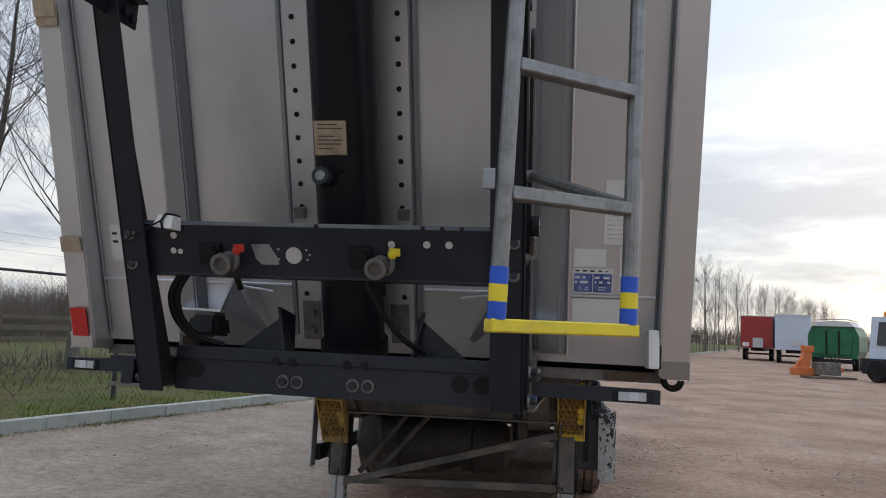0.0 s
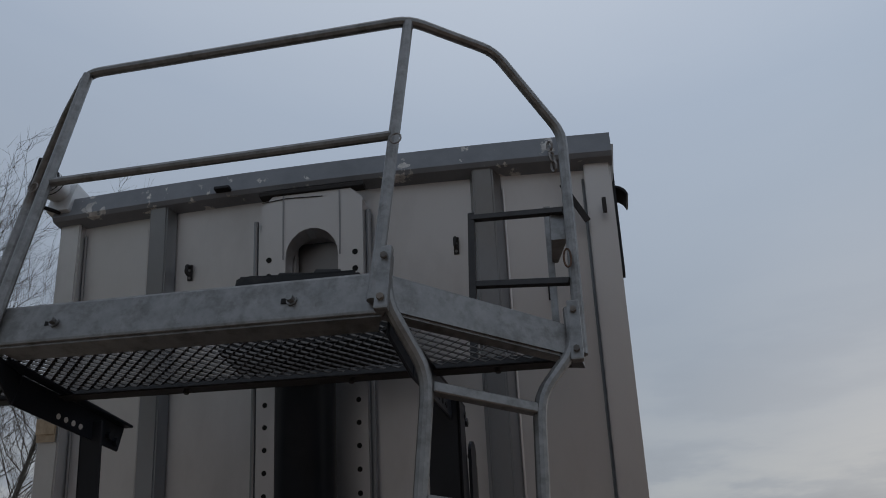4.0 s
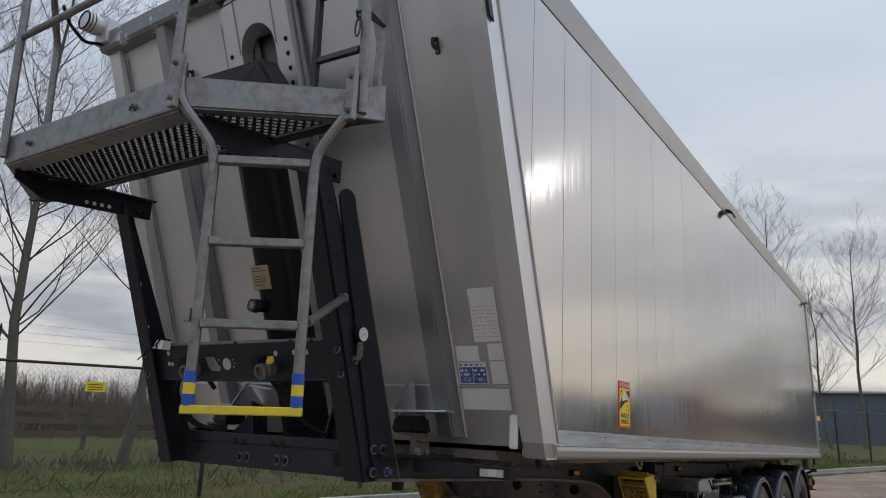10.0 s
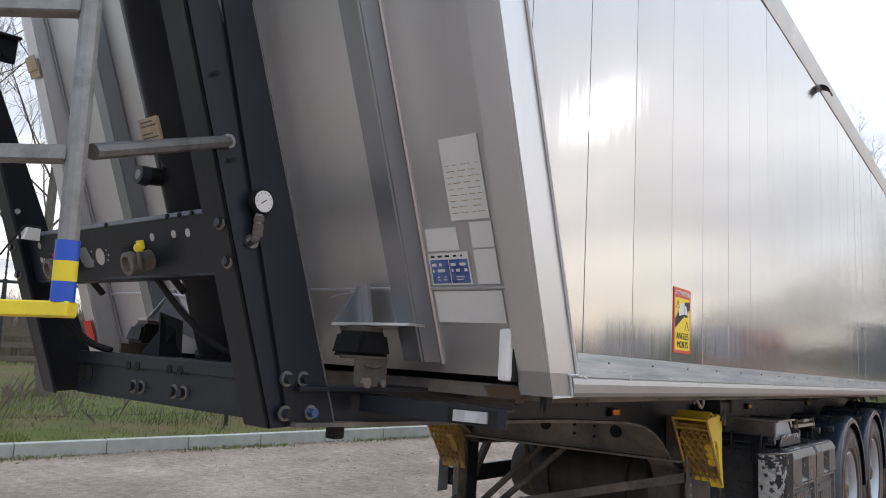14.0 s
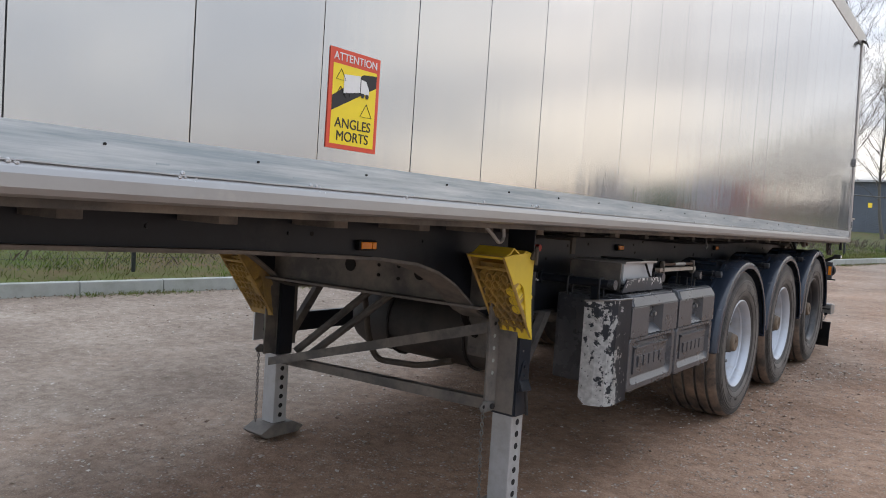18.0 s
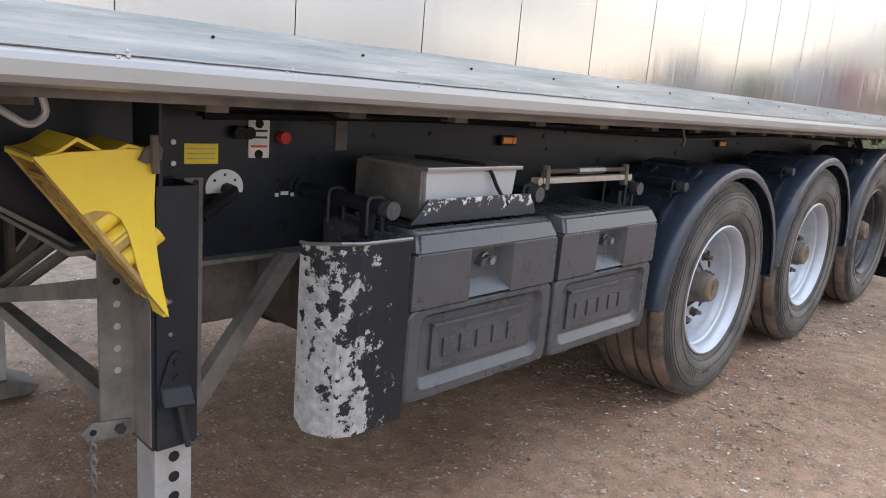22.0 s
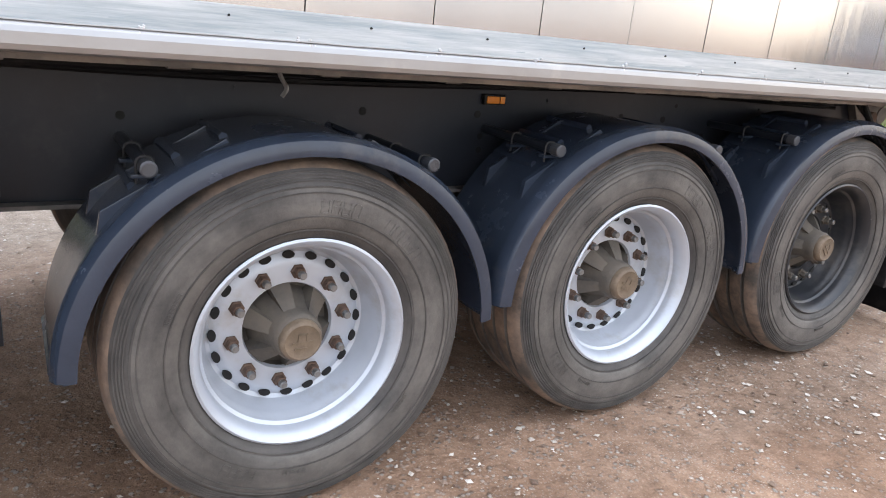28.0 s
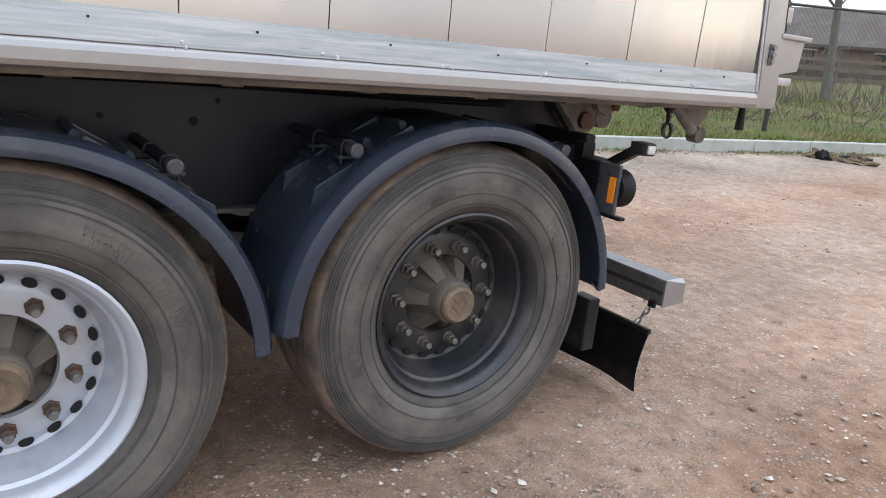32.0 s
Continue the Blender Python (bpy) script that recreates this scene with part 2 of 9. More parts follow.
M_TYRE = tyre_material("dusty_tyre_rubber", (0.026, 0.025, 0.0245), (0.088, 0.081, 0.074), 0.66, 9.0)
M_TYRE_IN = tyre_material("smooth_tyre_sidewall", (0.036, 0.035, 0.034), (0.14, 0.13, 0.118), 0.5, 3.0)
M_ZINC = material("bright_zinc_tube", (0.46, 0.47, 0.48), 0.45, 0.4, 0.12, 9.0, (0.32, 0.31, 0.29), 0.62, 6.0, 0.08, 50)
M_TREAD = material("tread_rubber_with_clay", (0.060, 0.052, 0.045), 0.85, 0.0, 0.25, 12.0, (0.26, 0.18, 0.13), 0.52, 5.0, 0.2, 60)
M_RIM = material("silver_rim_paint", (0.46, 0.495, 0.545), 0.40, 0.35, 0.06, 6.0, (0.34, 0.31, 0.27), 0.68, 4.0, 0.05, 50)
M_RIM_D = material("black_rim_paint", (0.022, 0.024, 0.028), 0.35, 0.1, 0.2, 6.0, (0.09, 0.08, 0.07), 0.62, 5.0, 0.05, 50)
M_HUB = material("dusty_cast_hub", (0.10, 0.088, 0.075), 0.8, 0.1, 0.3, 14.0, (0.14, 0.115, 0.088), 0.58, 8.0, 0.2, 80)
M_CAP = material("tan_hub_cap", (0.17, 0.125, 0.085), 0.65, 0.1, 0.3, 25.0, (0.10, 0.075, 0.05), 0.6, 20.0, 0.2, 90)
M_RUST = material("rusty_steel", (0.12, 0.07, 0.046), 0.8, 0.2, 0.3, 18.0, (0.08, 0.06, 0.05), 0.55, 10.0, 0.25, 90)
M_YELLOW = material("yellow_plastic", (0.78, 0.57, 0.045), 0.42, 0.0, 0.06, 8.0, (0.52, 0.40, 0.09), 0.72, 8.0, 0.05, 90)
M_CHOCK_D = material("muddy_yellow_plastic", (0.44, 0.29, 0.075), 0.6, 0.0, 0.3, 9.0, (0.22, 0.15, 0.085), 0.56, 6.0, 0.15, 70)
M_BLUE = material("blue_reflective_tape", (0.015, 0.085, 0.50), 0.4, 0.0, 0.12, 15.0, (0.07, 0.10, 0.25), 0.72, 9.0)
M_BOLTB = material("blue_zinc_bolt", (0.07, 0.15, 0.28), 0.4, 0.5, 0.15, 15.0)
M_YTAPE = material("worn_yellow_paint", (0.76, 0.60, 0.03), 0.5, 0.0, 0.06, 15.0, (0.42, 0.34, 0.10), 0.66, 11.0)
M_WHITE = material("white_label", (0.74, 0.74, 0.72), 0.55, 0.0, 0.04, 9.0, (0.58, 0.57, 0.53), 0.7, 9.0)
M_PALE = material("pale_grey_sheet_metal", (0.58, 0.59, 0.60), 0.45, 0.4, 0.05, 5.0, (0.42, 0.41, 0.39), 0.7, 5.0)
M_RED = material("red_plastic", (0.55, 0.03, 0.022), 0.4, 0.0, 0.1, 15.0)
M_ORANGE = material("amber_lens", (0.85, 0.27, 0.015), 0.22, 0.0, 0.1, 30.0, coat=0.4)
M_INK = material("black_ink", (0.02, 0.02, 0.022), 0.6, 0.0, 0.1, 20.0, bump=0)
M_SIGNY = material("yellow_print", (0.86, 0.66, 0.02), 0.45, 0.0, 0.04, 20.0, bump=0)
M_SIGNR = material("red_print", (0.66, 0.07, 0.03), 0.45, 0.0, 0.05, 20.0, bump=0)
M_PAPER = material("aged_paper_plate", (0.45, 0.36, 0.25), 0.6, 0.0, 0.2, 16.0, (0.25, 0.18, 0.11), 0.62, 9.0)
M_HOLE = material("dark_hole", (0.008, 0.008, 0.008), 0.9, 0.0, 0.1, 9.0, bump=0)
M_CHAIN = material("dull_chain_steel", (0.22, 0.21, 0.20), 0.5, 0.8, 0.2, 20.0, (0.12, 0.08, 0.05), 0.6, 15.0)
# Dark galvanised parts; on the platform its darkness is shade put into colour.
M_GALV_D = material("dark_shaded_galvanised", (0.040, 0.039, 0.040), 0.55, 0.4, 0.3, 20.0)
M_FENCE = material("green_black_fence_paint", (0.018, 0.022, 0.022), 0.5, 0.0, 0.2, 10.0)
M_WIRE = material("grey_fence_wire", (0.10, 0.105, 0.105), 0.5, 0.3, 0.15, 10.0, bump=0)
M_KERB = material("pale_concrete_kerb", (0.36, 0.375, 0.345), 0.85, 0.0, 0.1, 7.0, (0.26, 0.28, 0.23), 0.62, 2.5, 0.15, 60, per_object=0.06)
M_BARK = material("grey_brown_bark", (0.125, 0.115, 0.098), 0.9, 0.0, 0.25, 9.0, (0.09, 0.095, 0.07), 0.6, 2.0, 0.3, 30, (1, 1, 0.3))
M_TWIG = material("brown_twigs", (0.092, 0.078, 0.068), 0.9, 0.0, 0.25, 5.0, bump=0)
M_HEDGE = material("winter_scrub_twigs", (0.135, 0.100, 0.080), 0.95, 0.0, 0.35, 1.5, (0.10, 0.09, 0.05), 0.6, 0.6, 0.0)
M_WOOD = material("weathered_rail_wood", (0.16, 0.125, 0.10), 0.85, 0.0, 0.25, 7.0, (0.10, 0.10, 0.07), 0.6, 2.0, 0.25, 30)
M_LITTER = material("dead_leaves", (0.14, 0.10, 0.06), 0.9, 0.0, 0.4, 12.0, bump=0)


def peeling(name, limit, along, up, middle=0.85, paint=(0.030, 0.035, 0.045), size=25.0):
    """Dark paint flaking off zinc, more so towards the front and the foot."""
    m = material(name, paint, 0.42, 0.0, 0.15, 6.0, bump=0.08, bump_scale=50)
    n, l = m.node_tree.nodes, m.node_tree.links
    tc = n.new("ShaderNodeTexCoord")
    nz = n.new("ShaderNodeTexNoise")
    nz.inputs["Scale"].default_value, nz.inputs["Detail"].default_value, nz.inputs["Roughness"].default_value = size, 10.0, 0.68
    l.new(tc.outputs["Object"], nz.inputs["Vector"])
    sep = n.new("ShaderNodeSeparateXYZ")
    l.new(tc.outputs["Object"], sep.inputs["Vector"])
    value = nz.outputs["Fac"]
    for axis, k, mid in (("Y", along, 2.60), ("Z", up, middle)):
        off = n.new("ShaderNodeMath")
        off.operation = "SUBTRACT"
        l.new(sep.outputs[axis], off.inputs[0])
        off.inputs[1].default_value = mid
        mad = n.new("ShaderNodeMath")
        mad.operation = "MULTIPLY_ADD"
        l.new(off.outputs[0], mad.inputs[0])
        mad.inputs[1].default_value = -k
        l.new(value, mad.inputs[2])
        value = mad.outputs[0]
    r = n.new("ShaderNodeValToRGB")
    r.color_ramp.elements[0].position, r.color_ramp.elements[1].position = limit - 0.006, limit + 0.006
    l.new(value, r.inputs["Fac"])
    mx = n.new("ShaderNodeMix")
    mx.data_type = "RGBA"
    bs = n["Principled BSDF"]
    l.new(bs.inputs["Base Color"].links[0].from_socket, mx.inputs["A"])
    zn = n.new("ShaderNodeTexNoise")
    zn.inputs["Scale"].default_value, zn.inputs["Detail"].default_value = 45.0, 5.0
    l.new(tc.outputs["Object"], zn.inputs["Vector"])
    zr = n.new("ShaderNodeValToRGB")
    zr.color_ramp.elements[0].position, zr.color_ramp.elements[0].color = 0.3, (0.44, 0.44, 0.43, 1)
    zr.color_ramp.elements[1].position, zr.color_ramp.elements[1].color = 0.7, (0.74, 0.735, 0.72, 1)
    l.new(zn.outputs["Fac"], zr.inputs["Fac"])
    l.new(zr.outputs["Color"], mx.inputs["B"])
    l.new(r.outputs["Color"], mx.inputs["Factor"])
    l.new(mx.outputs["Result"], bs.inputs["Base Color"])
    return m


M_PEEL = peeling("peeling_grey_paint", 0.522, 1.10, 0.25)
M_CHIP = peeling("chipped_grey_paint", 0.515, 0.0, -2.6, 1.165)
M_BEAM = peeling("flaking_blue_grey_beam_paint", 0.605, 0.0, 0.0, 0.85, (0.215, 0.235, 0.262), 8.0)


def ground_material():
    m = bpy.data.materials.new("gravel_and_clay")
    m.use_nodes = True
    n, l = m.node_tree.nodes, m.node_tree.links
    b = n["Principled BSDF"]
    tc = n.new("ShaderNodeTexCoord")

    def noise_node(scale, detail, rough=0.6, stretch=None):
        t = n.new("ShaderNodeTexNoise")
        t.inputs["Scale"].default_value, t.inputs["Detail"].default_value, t.inputs["Roughness"].default_value = scale, detail, rough
        if stretch:
            mp = n.new("ShaderNodeMapping")
            mp.inputs["Scale"].default_value = stretch
            mp.inputs["Rotation"].default_value = (0, 0, radians(4))
            l.new(tc.outputs["Object"], mp.inputs["Vector"])
            l.new(mp.outputs["Vector"], t.inputs["Vector"])
        else:
            l.new(tc.outputs["Object"], t.inputs["Vector"])
        return t.outputs["Fac"]

    def ramp(fac, a, ca, z, cz):
        r = n.new("ShaderNodeValToRGB")
        r.color_ramp.elements[0].position, r.color_ramp.elements[0].color = a, (*ca, 1)
        r.color_ramp.elements[1].position, r.color_ramp.elements[1].color = z, (*cz, 1)
        l.new(fac, r.inputs["Fac"])
        return r.outputs["Color"]

    def mix(fac, a, c, mode="MIX"):
        x = n.new("ShaderNodeMix")
        x.data_type, x.blend_type = "RGBA", mode
        if isinstance(fac, float):
            x.inputs["Factor"].default_value = fac
        else:
            l.new(fac, x.inputs["Factor"])
        l.new(a, x.inputs["A"])
        l.new(c, x.inputs["B"])
        return x.outputs["Result"]

    clay = ramp(noise_node(0.9, 8), 0.35, (0.300, 0.190, 0.126), 0.68, (0.425, 0.290, 0.205))
    grit = ramp(noise_node(1.6, 6), 0.32, (0.270, 0.220, 0.176), 0.7, (0.385, 0.325, 0.265))
    sx = n.new("ShaderNodeSeparateXYZ")
    l.new(tc.outputs["Object"], sx.inputs["Vector"])
    lim = n.new("ShaderNodeClamp")
    lim.inputs["Min"].default_value, lim.inputs["Max"].default_value = -5.0, 6.0
    l.new(sx.outputs["X"], lim.inputs["Value"])
    gx = n.new("ShaderNodeMath")
    gx.operation = "MULTIPLY_ADD"
    l.new(lim.outputs["Result"], gx.inputs[0])
    gx.inputs[1].default_value = -0.028
    l.new(noise_node(0.22, 5, 0.55, (1, 0.35, 1)), gx.inputs[2])
    where = ramp(gx.outputs[0], 0.44, (0, 0, 0), 0.60, (1, 1, 1))
    base = mix(where, clay, grit)
    track = ramp(noise_node(0.8, 5, 0.5, (1, 0.12, 1)), 0.55, (0, 0, 0), 0.72, (0.40, 0.40, 0.40))
    pale = ramp(noise_node(4.0, 4), 0.3, (0.385, 0.308, 0.242), 0.7, (0.47, 0.39, 0.318))
    base = mix(track, base, pale)
    v = n.new("ShaderNodeTexVoronoi")
    v.inputs["Scale"].default_value = 42
    l.new(tc.outputs["Object"], v.inputs["Vector"])
    stone = ramp(v.outputs["Distance"], 0.26, (1, 1, 1), 0.38, (0, 0, 0))
    few = ramp(noise_node(9.0, 3), 0.45, (0, 0, 0), 0.57, (1, 1, 1))
    sm = mix(1.0, stone, few, "MULTIPLY")
    sc = ramp(v.outputs["Color"], 0.1, (0.22, 0.18, 0.15), 0.9, (0.62, 0.57, 0.51))
    base = mix(sm, base, sc)
    v2 = n.new("ShaderNodeTexVoronoi")
    v2.inputs["Scale"].default_value = 105
    l.new(tc.outputs["Object"], v2.inputs["Vector"])
    speck = ramp(v2.outputs["Distance"], 0.20, (1, 1, 1), 0.40, (0, 0, 0))
    where2 = ramp(noise_node(3.0, 5), 0.34, (0, 0, 0), 0.54, (0.45, 0.45, 0.45))
    lump = ramp(noise_node(11, 7, 0.68), 0.30, (0.64, 0.61, 0.59), 0.66, (1.20, 1.20, 1.20))
    base = mix(1.0, base, lump, "MULTIPLY")
    base = mix(mix(1.0, speck, where2, "MULTIPLY"), base, ramp(v2.outputs["Color"], 0.1, (0.22, 0.165, 0.125), 0.9, (0.72, 0.65, 0.57)))
    damp = ramp(noise_node(0.55, 6, 0.62), 0.34, (0.70, 0.665, 0.645), 0.62, (1.08, 1.08, 1.08))
    base = mix(1.0, base, damp, "MULTIPLY")
    fine = ramp(noise_node(120, 4), 0.3, (0.86, 0.86, 0.86), 0.7, (1.12, 1.12, 1.12))
    base = mix(1.0, base, fine, "MULTIPLY")
    l.new(base, b.inputs["Base Color"])
    rr = n.new("ShaderNodeMapRange")
    rr.inputs["To Min"].default_value, rr.inputs["To Max"].default_value = 0.65, 0.95
    l.new(noise_node(0.5, 4), rr.inputs["Value"])
    l.new(rr.outputs["Result"], b.inputs["Roughness"])
    b.inputs["Specular IOR Level"].default_value = 0.2
    ad = n.new("ShaderNodeMath")
    ad.operation = "MULTIPLY_ADD"
    l.new(sm, ad.inputs[0])
    ad.inputs[1].default_value = 0.6
    l.new(noise_node(35, 6), ad.inputs[2])
    bp = n.new("ShaderNodeBump")
    bp.inputs["Strength"].default_value, bp.inputs["Distance"].default_value = 0.7, 0.025
    l.new(ad.outputs[0], bp.inputs["Height"])
    l.new(bp.outputs["Normal"], b.inputs["Normal"])
    return m


M_GROUND = ground_material()
M_GRASSLAND = material("grassland_soil", (0.082, 0.112, 0.030), 0.95, 0.0, 0.35, 2.5, (0.14, 0.098, 0.055), 0.52, 0.55, 0.4, 30, spec=0.1)
M_BLADE = material("grass_blades", (0.105, 0.158, 0.030), 0.8, 0.0, 0.45, 1.6, (0.22, 0.16, 0.09), 0.58, 0.9, 0.0, spec=0.1)


def stone_material():
    """Each stone takes its own shade between brown clod and pale flint."""
    m = bpy.data.materials.new("loose_stones")
    m.use_nodes = True
    n, l = m.node_tree.nodes, m.node_tree.links
    b = n["Principled BSDF"]
    geo, r, t, x = n.new("ShaderNodeNewGeometry"), n.new("ShaderNodeValToRGB"), n.new("ShaderNodeTexNoise"), n.new("ShaderNodeMix")
    while len(r.color_ramp.elements) < 4:
        r.color_ramp.elements.new(0.5)
    for e, (at, c) in zip(r.color_ramp.elements, ((0.0, (0.13, 0.085, 0.06)), (0.35, (0.27, 0.19, 0.14)), (0.70, (0.42, 0.36, 0.30)), (1.0, (0.66, 0.62, 0.57)))):
        e.position, e.color = at, (*c, 1)
    l.new(geo.outputs["Random Per Island"], r.inputs["Fac"])
    t.inputs["Scale"].default_value = 120
    x.data_type, x.blend_type = "RGBA", "OVERLAY"
    x.inputs["Factor"].default_value = 0.5
    l.new(r.outputs["Color"], x.inputs["A"])
    l.new(t.outputs["Fac"], x.inputs["B"])
    l.new(x.outputs["Result"], b.inputs["Base Color"])
    b.inputs["Roughness"].default_value = 0.8
    return m


M_STONE = stone_material()

# ---- building helpers ----


def part(name, bm, mat, parent=None, label="", smooth=False):
    me = bpy.data.meshes.new(name)
    bm.to_mesh(me)
    bm.free()
    if mat:
        me.materials.append(mat)
    if smooth:
        me.shade_smooth()
        me.set_sharp_from_angle(angle=radians(35))
    ob = new(name, me)
    ob.parent = parent
    if label:
        ob["label"] = label
    return ob


def empty(name, m=None, parent=None):
    ob = new(name)
    ob.empty_display_size = 0.1
    if m is not None:
        ob.matrix_basis = m
    ob.parent = parent
    return ob


def bx(x0, x1, y0, y1, z0, z1, bevel=0.0, bm=None, m=None):
    own = bmesh.new()
    bmesh.ops.create_cube(own, size=1, matrix=Matrix.LocRotScale(((x0 + x1) / 2, (y0 + y1) / 2, (z0 + z1) / 2), None, (abs(x1 - x0), abs(y1 - y0), abs(z1 - z0))))
    if bevel:
        bmesh.ops.bevel(own, geom=own.edges[:], offset=bevel, segments=2, affect="EDGES", profile=0.7)
    if m is not None:
        own.transform(m)
    return join(bm, own)


def join(bm, own):
    if bm is None:
        return own
    me = bpy.data.meshes.new("tmp")
    own.to_mesh(me)
    own.free()
    bm.from_mesh(me)
    bpy.data.meshes.remove(me)
    return bm


def prism(outline, axis, a, z, bevel=0.0, bm=None, m=None):
    """Extrudes a closed 2D outline along the axis ('x': outline in y,z; 'y': x,z; 'z': x,y) from a to z."""
    own = bmesh.new()

    def at(p, d):
        return {"x": (d, p[0], p[1]), "y": (p[0], d, p[1]), "z": (p[0], p[1], d)}[axis]
    lo = [own.verts.new(at(p, a)) for p in outline]
    hi = [own.verts.new(at(p, z)) for p in outline]
    own.faces.new(lo)
    own.faces.new(hi[::-1])
    k = len(outline)
    for i in range(k):
        own.faces.new((lo[i], hi[i], hi[(i + 1) % k], lo[(i + 1) % k]))
    bmesh.ops.recalc_face_normals(own, faces=own.faces[:])
    if bevel:
        bmesh.ops.bevel(own, geom=own.edges[:], offset=bevel, segments=2, affect="EDGES", profile=0.7)
    if m is not None:
        own.transform(m)
    return join(bm, own)


def pipe(pts, r, n=10, bm=None, closed=False):
    """A round tube along a polyline; r is one radius or one for each point."""
    own = bm or bmesh.new()
    pts = [Vector(p) for p in pts]
    rs = r if isinstance(r, (list, tuple)) else [r] * len(pts)
    rings = []
    ref = None
    for i, p in enumerate(pts):
        a = pts[i - 1] if i or closed else p
        z = pts[(i + 1) % len(pts)] if i + 1 < len(pts) or closed else p
        d = ((p - a).normalized() if (p - a).length else Vector()) + ((z - p).normalized() if (z - p).length else Vector())
        d = d.normalized() if d.length > 1e-6 else Vector((0, 0, 1))
        if ref is None:
            ref = d.orthogonal().normalized()
        ref = (ref - d * ref.dot(d)).normalized()
        s = d.cross(ref)
        rings.append([own.verts.new(p + (ref * math.cos(2 * math.pi * k / n) + s * math.sin(2 * math.pi * k / n)) * rs[i]) for k in range(n)])
    pairs = list(zip(rings, rings[1:])) + ([(rings[-1], rings[0])] if closed else [])
    for a, z in pairs:
        for k in range(n):
            own.faces.new((a[k], a[(k + 1) % n], z[(k + 1) % n], z[k]))
    if not closed:
        own.faces.new(rings[0][::-1])
        own.faces.new(rings[-1])
    return own


def bend(pts, r, k=4):
    """Rounds the inner corners of a polyline."""
    pts = [Vector(p) for p in pts]
    out = [pts[0]]
    for a, p, z in zip(pts, pts[1:], pts[2:]):
        d0, d1 = (a - p), (z - p)
        q = min(r, d0.length * 0.45, d1.length * 0.45)
        s, e = p + d0.normalized() * q, p + d1.normalized() * q
        for i in range(k + 1):
            u = i / k
            out.append(s.lerp(p, u).lerp(p.lerp(e, u), u))
    out.append(pts[-1])
    return out


def lathe(profile, n=48, axis="x", bm=None):
    """Turns a profile of (distance along the axis, radius) round the axis."""
    own = bm or bmesh.new()
    rings = []
    for d, r in profile:
        ring = []
        for k in range(n):
            c, s = math.cos(2 * math.pi * k / n) * r, math.sin(2 * math.pi * k / n) * r
            ring.append(own.verts.new((d, c, s) if axis == "x" else (c, d, s) if axis == "y" else (c, s, d)))
        rings.append(ring)
    for a, z in zip(rings, rings[1:]):
        for k in range(n):
            own.faces.new((a[k], a[(k + 1) % n], z[(k + 1) % n], z[k]))
    return own


def disc(c, r, axis, thick, n=20, bm=None):
    """A short closed cylinder, centred at c."""
    own = bmesh.new()
    bmesh.ops.create_cone(own, cap_ends=True, segments=n, radius1=r, radius2=r, depth=thick)
    turn = {"x": Matrix.Rotation(radians(90), 4, "Y"), "y": Matrix.Rotation(radians(90), 4, "X"), "z": Matrix()}[axis]
    own.transform(Matrix.Translation(c) @ turn)
    return join(bm, own)


def chain(pts, r=0.006, link=0.035, bm=None):
    """A hanging chain of oval links along a polyline."""
    bm = bm or bmesh.new()
    pts = [Vector(p) for p in pts]
    turn = 0
    for a, z in zip(pts, pts[1:]):
        d = z - a
        k = max(1, int(d.length / (link * 0.72)))
        u = d.normalized()
        s = u.orthogonal().normalized()
        w = u.cross(s)
        for i in range(k):
            c = a + d * ((i + 0.5) / k)
            side = s if turn % 2 else w
            turn += 1
            ring = [c + u * (math.cos(q) * link * 0.5) + side * (math.sin(q) * link * 0.28) for q in [2 * math.pi * j / 8 for j in range(8)]]
            pipe(ring, r * 0.55, 4, bm, True)
    return bm


def words(text, size, mat, m, name, parent, label=""):
    cu = bpy.data.curves.new(name, "FONT")
    cu.body, cu.size, cu.align_x, cu.align_y = text, size, "CENTER", "CENTER"
    cu.extrude = 0.0006
    tmp = bpy.data.objects.new("tmp", cu)
    scene.collection.objects.link(tmp)
    me = bpy.data.meshes.new_from_object(tmp)
    bpy.data.objects.remove(tmp)
    me.transform(m)
    me.materials.clear()
    me.materials.append(mat)
    ob = new(name, me)
    ob.parent = parent
    if label:
        ob["label"] = label
    return ob

# ---- the semi-trailer: built level, then tipped nose-up as it stands on its legs ----
PITCH = 1.8
trailer = tagged(empty("semi_trailer", pose(0, 0, 0, -PITCH)), "silver aluminium tipping semi-trailer on landing legs on gravel", "semi-trailer")
SP, CP = math.sin(radians(PITCH)), math.cos(radians(PITCH))


def low(y):
    """The ground's height under the trailer in its own tipped frame."""
    return y * SP / CP


W2 = 1.275
ZR = 1.466
CX = 0.04      # middle of the tub across


def mir(s, x, c=CX):
    """A distance across on the near side (s > 0), or its mirror image on the far side."""
    return x if s > 0 else 2 * c - x




def y_wall(z):
    return -0.029 - 0.388 * (z - 1.42)


def y_post(z):
    return -0.147 - 0.352 * (z - 1.42)


def z_top(y):
    return 3.60 - 0.002 * y


def y_rear(z):
    return 8.546 - 0.16 * (z - 1.41)


def hexa(c, bm=None):
    """A block from its eight corners: four below, four above, each in turn."""
    own = bm or bmesh.new()
    v = [own.verts.new(p) for p in c]
    for f in ((3, 2, 1, 0), (4, 5, 6, 7), (0, 1, 5, 4), (1, 2, 6, 5), (2, 3, 7, 6), (3, 0, 4, 7)):
        own.faces.new([v[i] for i in f])
    return own


def zz(z):
    return z * 0.982 - 0.02


